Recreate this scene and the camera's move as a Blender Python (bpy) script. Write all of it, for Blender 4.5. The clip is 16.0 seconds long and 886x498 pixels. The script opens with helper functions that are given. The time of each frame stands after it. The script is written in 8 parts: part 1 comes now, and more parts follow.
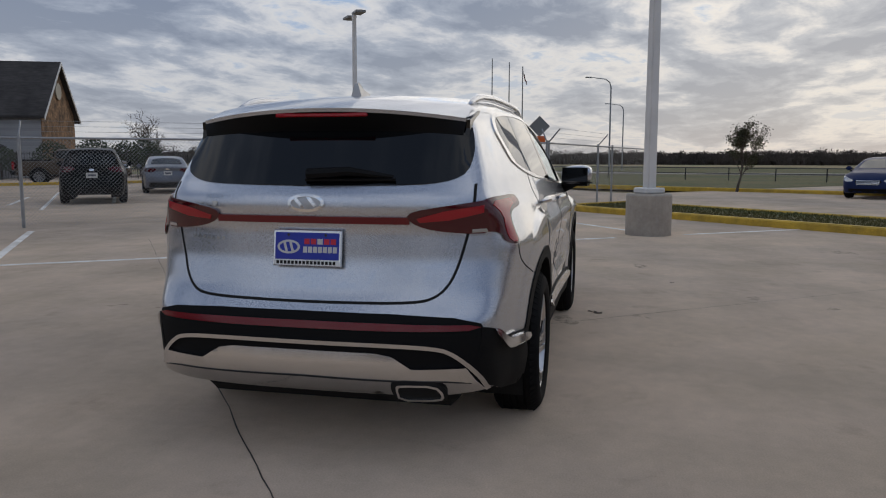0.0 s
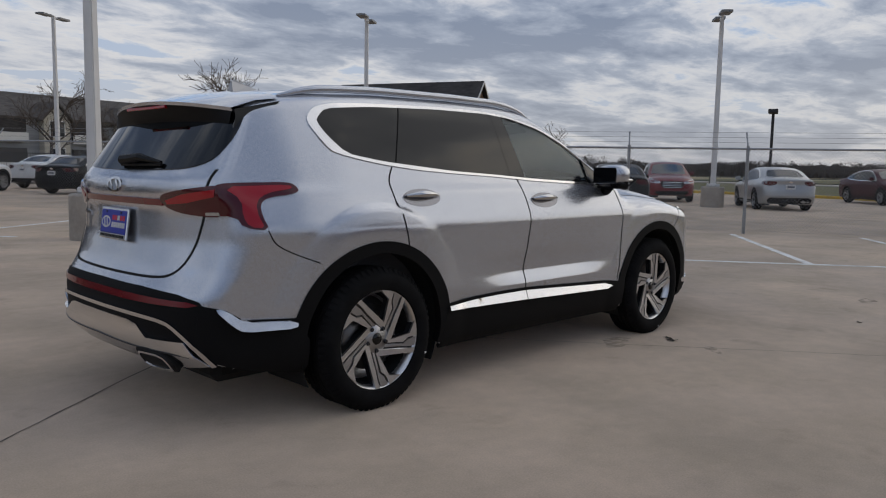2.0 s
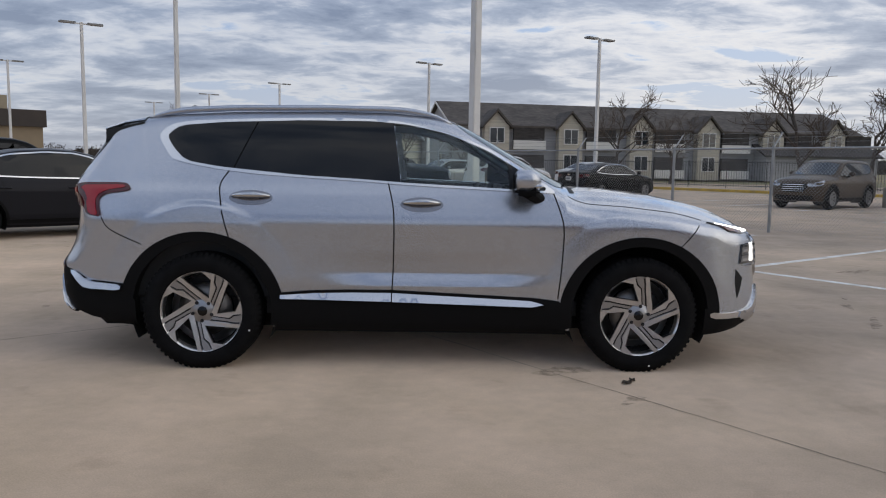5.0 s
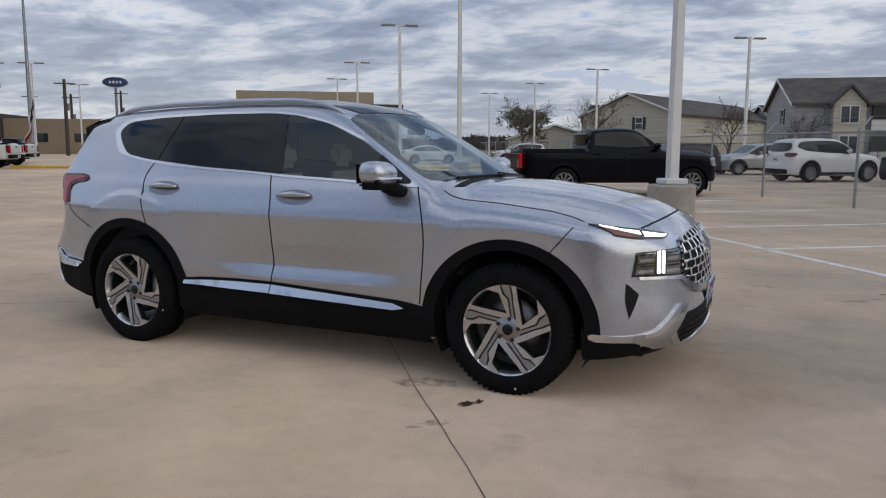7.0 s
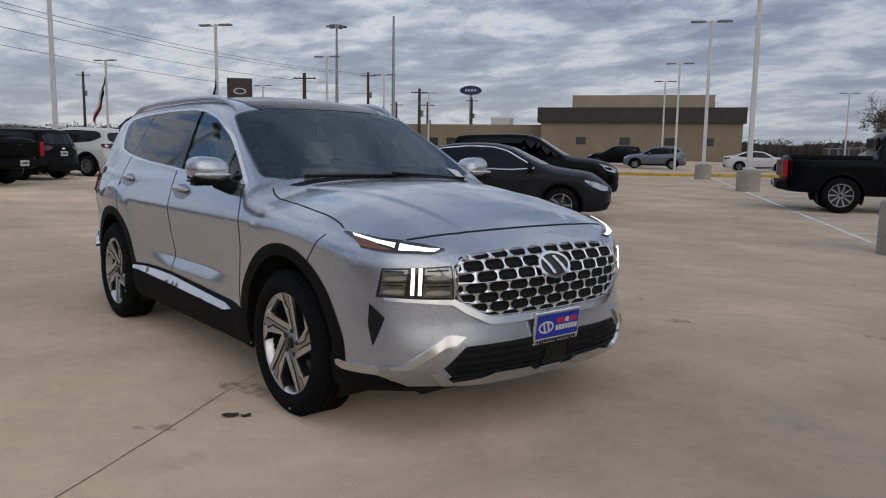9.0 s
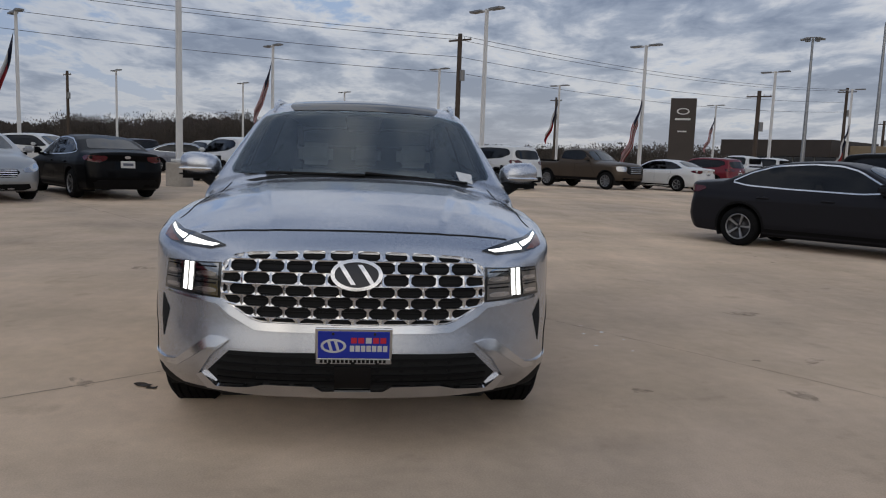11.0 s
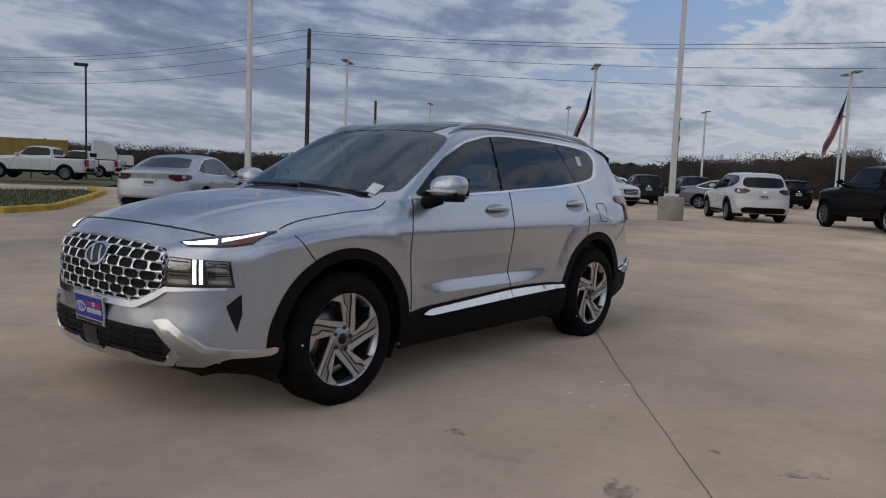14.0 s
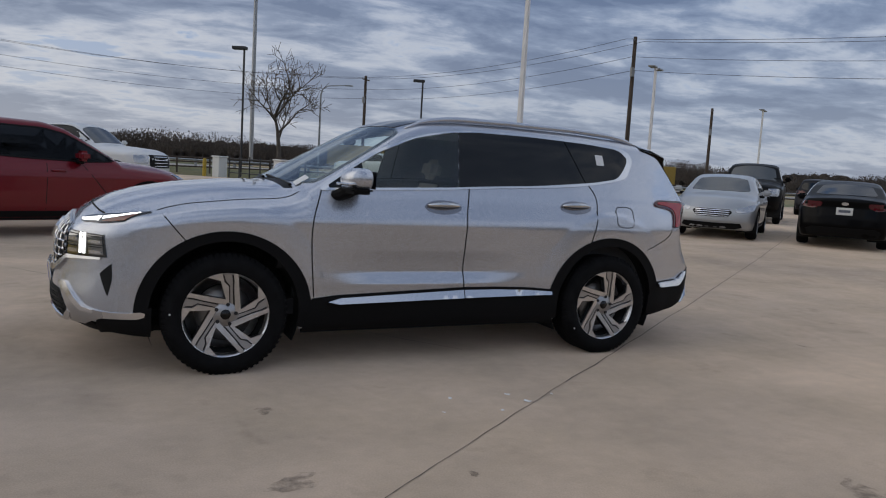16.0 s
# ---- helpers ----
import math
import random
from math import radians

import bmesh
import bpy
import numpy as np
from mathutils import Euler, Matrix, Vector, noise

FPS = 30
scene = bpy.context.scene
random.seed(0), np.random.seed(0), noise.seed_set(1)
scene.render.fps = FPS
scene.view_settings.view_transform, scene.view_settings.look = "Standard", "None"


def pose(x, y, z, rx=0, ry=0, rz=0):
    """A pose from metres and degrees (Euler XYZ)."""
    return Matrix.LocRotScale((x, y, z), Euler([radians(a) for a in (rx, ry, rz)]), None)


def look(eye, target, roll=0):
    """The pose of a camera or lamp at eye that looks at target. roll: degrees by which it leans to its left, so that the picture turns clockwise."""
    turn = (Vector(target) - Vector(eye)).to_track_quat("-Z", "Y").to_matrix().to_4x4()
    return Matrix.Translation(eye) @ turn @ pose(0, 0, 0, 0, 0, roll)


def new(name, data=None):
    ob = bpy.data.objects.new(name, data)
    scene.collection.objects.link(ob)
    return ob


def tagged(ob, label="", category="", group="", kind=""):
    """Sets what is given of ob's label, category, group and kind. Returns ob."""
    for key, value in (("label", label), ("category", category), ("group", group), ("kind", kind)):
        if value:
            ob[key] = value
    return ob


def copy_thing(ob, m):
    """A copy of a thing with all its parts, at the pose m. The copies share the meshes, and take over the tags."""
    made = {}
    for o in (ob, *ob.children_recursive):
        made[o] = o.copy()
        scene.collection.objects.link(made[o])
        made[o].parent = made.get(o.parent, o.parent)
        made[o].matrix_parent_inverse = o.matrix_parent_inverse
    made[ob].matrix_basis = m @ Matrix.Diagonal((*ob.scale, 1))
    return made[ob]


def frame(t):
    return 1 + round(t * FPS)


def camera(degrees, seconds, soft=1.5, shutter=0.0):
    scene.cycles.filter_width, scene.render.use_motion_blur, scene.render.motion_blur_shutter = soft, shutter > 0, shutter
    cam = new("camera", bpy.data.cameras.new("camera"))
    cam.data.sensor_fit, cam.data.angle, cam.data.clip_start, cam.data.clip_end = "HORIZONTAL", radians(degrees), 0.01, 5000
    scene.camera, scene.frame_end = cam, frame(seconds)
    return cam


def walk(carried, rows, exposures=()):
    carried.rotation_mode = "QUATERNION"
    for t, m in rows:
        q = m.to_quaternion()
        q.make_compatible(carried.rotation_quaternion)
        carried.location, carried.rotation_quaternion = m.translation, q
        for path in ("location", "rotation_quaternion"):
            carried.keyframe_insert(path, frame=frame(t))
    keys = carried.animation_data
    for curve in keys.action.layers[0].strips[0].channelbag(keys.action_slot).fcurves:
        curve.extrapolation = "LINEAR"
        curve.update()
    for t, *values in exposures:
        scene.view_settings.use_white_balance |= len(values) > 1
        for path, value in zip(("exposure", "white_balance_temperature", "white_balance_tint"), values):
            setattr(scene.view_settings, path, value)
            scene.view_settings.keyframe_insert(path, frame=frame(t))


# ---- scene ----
cam = camera(60.5, 16.0, soft=1.1)
PATH = [
    (0, (-5.372, -1.284, 1.316), (-3.435, -0.844, 1.084), 0.1),
    (0.5, (-5.095, -1.9, 1.302), (-3.24, -1.192, 1.069), -0.1),
    (1, (-4.76, -2.594, 1.272), (-3.03, -1.617, 1.047), 0.1),
    (1.5, (-4.37, -3.175, 1.27), (-2.777, -1.988, 1.04), 0.4),
    (2, (-3.885, -3.804, 1.243), (-2.464, -2.412, 1.03), 1.0),
    (2.5, (-3.406, -4.331, 1.251), (-2.157, -2.783, 1.046), 1.4),
    (3, (-2.794, -4.83, 1.263), (-1.765, -3.126, 1.072), 1.7),
    (3.5, (-2.171, -5.153, 1.256), (-1.351, -3.339, 1.058), 1.7),
    (4, (-1.435, -5.41, 1.276), (-0.886, -3.498, 1.072), 1.2),
    (4.7, (-0.434, -5.620, 1.300), (-0.036, -1.664, 0.876), 1.0),
    (5.2, (0.298, -5.636, 1.312), (0.205, -1.663, 0.852), 0.8),
    (5.7, (1.020, -5.536, 1.326), (0.455, -1.605, 0.826), 0.55),
    (6.3, (1.886, -5.267, 1.341), (1.322, -3.367, 1.071), 0.3),
    (6.5, (2.124, -5.161, 1.34), (1.495, -3.281, 1.077), 0.4),
    (7, (2.751, -4.765, 1.363), (1.931, -2.96, 1.096), 0.2),
    (7.5, (3.335, -4.389, 1.391), (2.36, -2.663, 1.125), 0.2),
    (8, (3.893, -3.853, 1.411), (2.729, -2.248, 1.142), 0.5),
    (8.2, (4.106, -3.651, 1.393), (2.876, -2.098, 1.121), 0.7),
    (8.7, (4.530, -3.060, 1.362), (1.689, -0.287, 0.826), 0.8),
    (9.2, (4.855, -2.445, 1.332), (1.671, -0.072, 0.812), 0.9),
    (9.7, (5.095, -1.802, 1.306), (1.613, 0.107, 0.802), 1.0),
    (10.3, (5.284, -0.978, 1.287), (3.403, -0.343, 1.045), 1.1),
    (10.5, (5.331, -0.693, 1.291), (3.412, -0.183, 1.052), 1.3),
    (11, (5.421, 0.063, 1.291), (3.444, 0.252, 1.055), 2.0),
    (11.5, (5.464, 0.72, 1.272), (3.479, 0.619, 1.047), 2.2),
    (12, (5.338, 1.432, 1.271), (3.388, 1.043, 1.053), 2.2),
    (12.5, (5.182, 2.082, 1.253), (3.291, 1.465, 1.051), 2.0),
    (13, (4.897, 2.749, 1.262), (3.094, 1.905, 1.065), 2.2),
    (13.5, (4.615, 3.321, 1.267), (2.924, 2.271, 1.071), 2.1),
    (14, (4.211, 3.915, 1.277), (2.676, 2.648, 1.085), 2.3),
    (14.5, (3.822, 4.41, 1.296), (2.44, 2.977, 1.106), 2.5),
    (15, (3.303, 4.863, 1.306), (2.099, 3.277, 1.113), 2.8),
    (15.5, (2.778, 5.213, 1.318), (1.733, 3.52, 1.117), 3.2),
    (16, (2.119, 5.488, 1.309), (1.278, 3.686, 1.099), 3.4),
]
walk(cam, [(t, look(eye, target, roll)) for t, eye, target, roll in PATH],
     exposures=[(0.0, -0.20), (1.5, -0.17), (3.0, -0.08), (4.2, 0.08), (6.5, 0.15), (8.2, 0.02), (10.4, -0.18), (12.0, -0.22), (13.5, -0.20), (15.0, -0.09), (16.0, 0.01)])

# ---- light ----
SUN_AZ, SUN_EL = -18.0, 24.0
world = bpy.data.worlds.new("overcast_sky")
scene.world = world
world.use_nodes = True
wn, wl = world.node_tree.nodes, world.node_tree.links
wn.clear()


def wnode(kind, **kw):
    n = wn.new(kind)
    for k, v in kw.items():
        if k == "op":
            n.operation = v
        elif k == "clamp":
            n.use_clamp = v
        else:
            n.inputs[int(k[1:])].default_value = v
    return n


def wmath(op, a, b=None, clamp=False):
    n = wn.new("ShaderNodeMath")
    n.operation, n.use_clamp = op, clamp
    for i, v in enumerate((a, b)):
        if v is None:
            continue
        if isinstance(v, (int, float)):
            n.inputs[i].default_value = v
        else:
            wl.new(v, n.inputs[i])
    return n.outputs[0]


def build_sky():
    sky = wn.new("ShaderNodeTexSky")
    sky.sky_type, sky.sun_disc = "NISHITA", False
    sky.sun_elevation, sky.sun_rotation = radians(SUN_EL), radians(90 - SUN_AZ)
    sky.air_density, sky.dust_density, sky.ozone_density = 1.0, 1.2, 1.5
    co = wn.new("ShaderNodeTexCoord")
    sep = wn.new("ShaderNodeSeparateXYZ")
    wl.new(co.outputs["Generated"], sep.inputs[0])
    up = wmath("MAXIMUM", sep.outputs[2], 0.0)
    den = wmath("ADD", up, 0.14)
    px, py = wmath("DIVIDE", sep.outputs[0], den), wmath("DIVIDE", sep.outputs[1], den)
    comb = wn.new("ShaderNodeCombineXYZ")
    wl.new(px, comb.inputs[0])
    wl.new(py, comb.inputs[1])

    def cloud(scale, detail, rough, distort, offset, stretch=(1, 1, 1), turn=0):
        mp = wn.new("ShaderNodeMapping")
        mp.inputs[1].default_value, mp.inputs[3].default_value = offset, stretch
        mp.inputs[2].default_value = (0, 0, radians(turn))
        wl.new(comb.outputs[0], mp.inputs[0])
        n = wn.new("ShaderNodeTexNoise")
        n.inputs["Scale"].default_value, n.inputs["Detail"].default_value = scale, detail
        n.inputs["Roughness"].default_value, n.inputs["Distortion"].default_value = rough, distort
        wl.new(mp.outputs[0], n.inputs["Vector"])
        return n.outputs["Fac"]

    def ramp(fac, *stops):
        r = wn.new("ShaderNodeValToRGB")
        while len(r.color_ramp.elements) < len(stops):
            r.color_ramp.elements.new(0.5)
        for e, (p, c) in zip(r.color_ramp.elements, stops):
            e.position, e.color = p, (*c, 1)
        wl.new(fac, r.inputs[0])
        return r.outputs[0]

    def mix(fac, a, b, kind="MIX"):
        m = wn.new("ShaderNodeMix")
        m.data_type, m.blend_type = "RGBA", kind
        for sock, v in ((m.inputs[0], fac), (m.inputs[6], a), (m.inputs[7], b)):
            if isinstance(v, (int, float)):
                sock.default_value = v
            elif isinstance(v, tuple):
                sock.default_value = (*v, 1)
            else:
                wl.new(v, sock)
        return m.outputs[2]

    # thick layer with blue-grey bellies, ragged bright edges and some open blue
    body = cloud(0.82, 12, 0.58, 0.30, (3.1, 1.7, 0), (1.0, 1.35, 1), 25)
    fine = cloud(3.0, 12, 0.60, 0.35, (1.3, 7.7, 2), (1.0, 1.3, 1), 25)
    both = wmath("ADD", wmath("MULTIPLY", body, 0.66), wmath("MULTIPLY", fine, 0.34))
    # thin places in the layer where the blue shows
    for az, el, power, thin in ((203, 17, 55.0, 0.15), (68, 9, 170.0, 0.09), (40, 30, 60.0, 0.05)):
        d1 = wn.new("ShaderNodeVectorMath")
        d1.operation = "DOT_PRODUCT"
        wl.new(co.outputs["Generated"], d1.inputs[0])
        d1.inputs[1].default_value = (math.cos(radians(az)) * math.cos(radians(el)), math.sin(radians(az)) * math.cos(radians(el)), math.sin(radians(el)))
        both = wmath("SUBTRACT", both, wmath("MULTIPLY", wmath("POWER", wmath("MAXIMUM", d1.outputs["Value"], 0.0), power), thin))
    cover = ramp(both, (0.395, (0, 0, 0)), (0.435, (1, 1, 1)))
    tone = ramp(both, (0.415, (1.06, 1.02, 0.97)), (0.462, (0.83, 0.84, 0.875)), (0.51, (0.46, 0.52, 0.63)), (0.575, (0.25, 0.31, 0.43)))
    bluesky = ramp(up, (0.0, (0.72, 0.76, 0.82)), (0.30, (0.34, 0.56, 0.90)), (1.0, (0.14, 0.32, 0.68)))
    clouds = mix(cover, bluesky, tone)
    # paler, warmer air low down
    low = ramp(up, (0.0, (1, 1, 1)), (0.10, (0.55, 0.55, 0.55)), (0.26, (0, 0, 0)))
    hazy = mix(wmath("MULTIPLY", low, 0.55), clouds, (0.74, 0.71, 0.69))
    # a brighter, yellowish side where the sun stands behind the cloud
    s = Vector((math.cos(radians(SUN_AZ)) * math.cos(radians(SUN_EL)), math.sin(radians(SUN_AZ)) * math.cos(radians(SUN_EL)), math.sin(radians(SUN_EL))))
    dot = wn.new("ShaderNodeVectorMath")
    dot.operation = "DOT_PRODUCT"
    wl.new(co.outputs["Generated"], dot.inputs[0])
    dot.inputs[1].default_value = s
    near_sun = wmath("MULTIPLY", wmath("POWER", wmath("MAXIMUM", dot.outputs["Value"], 0.0), 9.0), 0.55)
    gain = mix(near_sun, (0.73, 0.76, 0.815), (1.45, 1.30, 1.06))
    # a heavier blue-grey bank over the road, a thinner stretch over the housing
    for az, el, power, tone2 in ((228, 20, 6.0, (0.63, 0.70, 0.81)), (268, 24, 10.0, (0.78, 0.80, 0.85)), (108, 22, 10.0, (0.80, 0.83, 0.88)), (62, 14, 8.0, (1.15, 1.12, 1.08))):
        d2 = wn.new("ShaderNodeVectorMath")
        d2.operation = "DOT_PRODUCT"
        wl.new(co.outputs["Generated"], d2.inputs[0])
        d2.inputs[1].default_value = (math.cos(radians(az)) * math.cos(radians(el)), math.sin(radians(az)) * math.cos(radians(el)), math.sin(radians(el)))
        amount = wmath("POWER", wmath("MAXIMUM", d2.outputs["Value"], 0.0), power)
        gain = mix(1.0, gain, mix(amount, (1.0, 1.0, 1.0), tone2), "MULTIPLY")
    # an overcast sky is brightest overhead
    over = ramp(up, (0.0, (0.86, 0.86, 0.86)), (0.36, (0.92, 0.92, 0.92)), (0.85, (1.0, 1.0, 1.0)))
    lit = mix(1.0, mix(1.0, hazy, gain, "MULTIPLY"), over, "MULTIPLY")
    # ground side of the sphere: dull earth
    under = wmath("LESS_THAN", sep.outputs[2], -0.004)
    final = mix(under, lit, (0.10, 0.09, 0.08))
    bg1, bg2, add, out = (wn.new("ShaderNodeBackground"), wn.new("ShaderNodeBackground"), wn.new("ShaderNodeAddShader"), wn.new("ShaderNodeOutputWorld"))
    wl.new(final, bg1.inputs[0])
    bg1.inputs[1].default_value = 1.08
    wl.new(sky.outputs[0], bg2.inputs[0])
    bg2.inputs[1].default_value = 0.006
    wl.new(bg1.outputs[0], add.inputs[0])
    wl.new(bg2.outputs[0], add.inputs[1])
    wl.new(add.outputs[0], out.inputs[0])


build_sky()
sun_data = bpy.data.lights.new("sun", "SUN")
sun_data.energy, sun_data.angle, sun_data.color = 0.5, radians(70), (1.0, 0.90, 0.76)
sun = new("sun", sun_data)
sun.matrix_world = look((30 * math.cos(radians(SUN_AZ)), 30 * math.sin(radians(SUN_AZ)), 30 * math.tan(radians(SUN_EL))), (0, 0, 0))
scene.view_settings.exposure = 0.0


# ---- materials ----
def material(name, color, rough=0.5, metal=0.0, coat=0.0, spec=0.5, alpha=1.0):
    m = bpy.data.materials.new(name)
    m.use_nodes = True
    b = m.node_tree.nodes["Principled BSDF"]
    b.inputs["Base Color"].default_value = (*color, 1)
    b.inputs["Roughness"].default_value, b.inputs["Metallic"].default_value = rough, metal
    b.inputs["Coat Weight"].default_value, b.inputs["Coat Roughness"].default_value = coat, 0.03
    b.inputs["Specular IOR Level"].default_value = spec
    b.inputs["Alpha"].default_value = alpha
    return m


def grain(m, layers, bump=(), coord="Object"):
    """Vary the base colour by noise layers (scale, detail, dark, light, low, high) multiplied in turn, and add bumps (scale, strength)."""
    nt = m.node_tree
    nodes, links = nt.nodes, nt.links
    b = nodes["Principled BSDF"]
    co = nodes.new("ShaderNodeTexCoord")
    col = b.inputs["Base Color"].default_value[:]
    last = None
    for scale, detail, dark, light, lo, hi in layers:
        n = nodes.new("ShaderNodeTexNoise")
        if isinstance(scale, tuple):
            mp = nodes.new("ShaderNodeMapping")
            mp.inputs[3].default_value = scale
            links.new(co.outputs[coord], mp.inputs[0])
            links.new(mp.outputs[0], n.inputs["Vector"])
            n.inputs["Scale"].default_value = 1.0
        else:
            links.new(co.outputs[coord], n.inputs["Vector"])
            n.inputs["Scale"].default_value = scale
        n.inputs["Detail"].default_value = detail
        n.inputs["Roughness"].default_value = 0.6
        r = nodes.new("ShaderNodeValToRGB")
        r.color_ramp.elements[0].position, r.color_ramp.elements[1].position = lo, hi
        dk = dark if isinstance(dark, tuple) else (dark,) * 3
        lt = light if isinstance(light, tuple) else (light,) * 3
        r.color_ramp.elements[0].color, r.color_ramp.elements[1].color = (*dk, 1), (*lt, 1)
        links.new(n.outputs["Fac"], r.inputs[0])
        x = nodes.new("ShaderNodeMix")
        x.data_type, x.blend_type = "RGBA", "MULTIPLY"
        x.inputs[0].default_value = 1.0
        if last is None:
            x.inputs[6].default_value = col
        else:
            links.new(last, x.inputs[6])
        links.new(r.outputs[0], x.inputs[7])
        last = x.outputs[2]
    if last is not None:
        links.new(last, b.inputs["Base Color"])
    prev = None
    for scale, strength, dist in bump:
        n = nodes.new("ShaderNodeTexNoise")
        links.new(co.outputs[coord], n.inputs["Vector"])
        n.inputs["Scale"].default_value, n.inputs["Detail"].default_value = scale, 5
        bp = nodes.new("ShaderNodeBump")
        bp.inputs["Strength"].default_value, bp.inputs["Distance"].default_value = strength, dist
        links.new(n.outputs["Fac"], bp.inputs["Height"])
        if prev is not None:
            links.new(prev, bp.inputs["Normal"])
        prev = bp.outputs[0]
    if prev is not None:
        links.new(prev, b.inputs["Normal"])
    return m


def random_tint(m, amount):
    """A little difference from piece to piece."""
    nt = m.node_tree
    b = nt.nodes["Principled BSDF"]
    inf = nt.nodes.new("ShaderNodeObjectInfo")
    mp = nt.nodes.new("ShaderNodeMapRange")
    mp.inputs[3].default_value, mp.inputs[4].default_value = 1 - amount, 1 + amount
    nt.links.new(inf.outputs["Random"], mp.inputs[0])
    x = nt.nodes.new("ShaderNodeMix")
    x.data_type, x.blend_type = "RGBA", "MULTIPLY"
    x.inputs[0].default_value = 1
    if b.inputs["Base Color"].links:
        nt.links.new(b.inputs["Base Color"].links[0].from_socket, x.inputs[6])
    else:
        x.inputs[6].default_value = b.inputs["Base Color"].default_value[:]
    nt.links.new(mp.outputs[0], x.inputs[7])
    nt.links.new(x.outputs[2], b.inputs["Base Color"])
    return m


def glowing(name, color, strength):
    m = material(name, color, 0.3)
    b = m.node_tree.nodes["Principled BSDF"]
    b.inputs["Emission Color"].default_value, b.inputs["Emission Strength"].default_value = (*color, 1), strength
    return m


def glass(name, tint, rough=0.0, ior=1.52):
    """Thin coated sheet glass: a clear tinted pass and a sharp reflection by Fresnel."""
    m = bpy.data.materials.new(name)
    m.use_nodes = True
    nodes, links = m.node_tree.nodes, m.node_tree.links
    nodes.clear()
    out, mixs, fr = nodes.new("ShaderNodeOutputMaterial"), nodes.new("ShaderNodeMixShader"), nodes.new("ShaderNodeFresnel")
    tr, gl = nodes.new("ShaderNodeBsdfTransparent"), nodes.new("ShaderNodeBsdfGlossy")
    tr.inputs[0].default_value = (*tint, 1)
    gl.inputs["Roughness"].default_value = rough
    gl.inputs["Color"].default_value = (0.88, 0.96, 1.0, 1)
    fr.inputs[0].default_value = ior
    links.new(fr.outputs[0], mixs.inputs[0])
    links.new(tr.outputs[0], mixs.inputs[1])
    links.new(gl.outputs[0], mixs.inputs[2])
    links.new(mixs.outputs[0], out.inputs[0])
    return m


M = {}


def car_paint(name, color, metal=0.0, rough=0.35, flake=0.0):
    m = material(name, color, rough, metal, coat=0.12 if max(color) < 0.1 else 0.5, spec=0.06 if max(color) < 0.1 else 0.4)
    if flake:
        nt = m.node_tree
        b = nt.nodes["Principled BSDF"]
        co, v = nt.nodes.new("ShaderNodeTexCoord"), nt.nodes.new("ShaderNodeTexVoronoi")
        v.inputs["Scale"].default_value = 900
        nt.links.new(co.outputs["Object"], v.inputs["Vector"])
        mr = nt.nodes.new("ShaderNodeMapRange")
        mr.inputs[3].default_value, mr.inputs[4].default_value = rough - flake, rough + flake
        nt.links.new(v.outputs["Color"], mr.inputs[0])
        nt.links.new(mr.outputs[0], b.inputs["Roughness"])
    return m


M["concrete"] = grain(material("concrete", (0.635, 0.51, 0.395), 0.85), [
    (0.55, 7, 1.0, (0.84, 0.83, 0.82), 0.56, 0.72), ((0.05, 0.5, 1), 5, (0.93, 0.93, 0.93), 1.05, 0.4, 0.6), (2.3, 9, 1.0, (0.86, 0.85, 0.84), 0.60, 0.70),
    (0.16, 6, (0.76, 0.77, 0.79), (1.14, 1.11, 1.06), 0.36, 0.66), (0.9, 8, (0.86, 0.86, 0.84), (1.07, 1.06, 1.06), 0.36, 0.64),
    (9.0, 6, 0.93, 1.04, 0.3, 0.7), (120, 3, 0.9, 1.08, 0.3, 0.7)], [(60, 0.12, 0.01), (6, 0.08, 0.02)])
for slot, value in (("Diffuse Roughness", 1.0), ("Specular IOR Level", 0.12)):
    M["concrete"].node_tree.nodes["Principled BSDF"].inputs[slot].default_value = value
M["joint"] = grain(material("joint_sealant", (0.055, 0.05, 0.045), 0.8), [(30, 3, 0.6, 1.6, 0.3, 0.7)])
M["line_paint"] = grain(material("white_line_paint", (0.82, 0.81, 0.78), 0.7), [(3, 8, (0.74, 0.70, 0.66), 1.05, 0.38, 0.6), (60, 4, 0.85, 1.05, 0.3, 0.6)])
M["kerb_yellow"] = grain(material("yellow_kerb_paint", (0.62, 0.40, 0.045), 0.7), [(2.5, 8, (0.66, 0.68, 0.8), 1.08, 0.35, 0.62), (40, 4, 0.85, 1.05, 0.3, 0.6)])
M["grass"] = grain(material("winter_grass", (0.105, 0.105, 0.04), 0.95), [(0.12, 6, (0.7, 0.85, 0.7), (1.35, 1.15, 1.1), 0.35, 0.65), (5, 6, 0.6, 1.3, 0.3, 0.7)], [(30, 0.6, 0.03)])
M["field"] = grain(material("dry_field", (0.26, 0.205, 0.115), 0.95), [((0.012, 0.05, 1), 6, (0.6, 0.8, 0.62), (1.3, 1.2, 1.1), 0.38, 0.62), (1.2, 6, 0.75, 1.2, 0.3, 0.7)])
M["asphalt"] = grain(material("pale_road", (0.34, 0.315, 0.28), 0.9), [(0.2, 6, 0.8, 1.15, 0.35, 0.65), (25, 4, 0.8, 1.2, 0.3, 0.7)])
M["white_pole"] = grain(material("white_painted_steel", (0.70, 0.69, 0.67), 0.45), [(1.5, 6, 0.92, 1.04, 0.35, 0.6)])
M["base_concrete"] = grain(material("painted_concrete_base", (0.40, 0.36, 0.31), 0.85), [(1.2, 8, 0.82, 1.1, 0.35, 0.65), (14, 5, 0.88, 1.06, 0.3, 0.7)], [(30, 0.2, 0.01)])
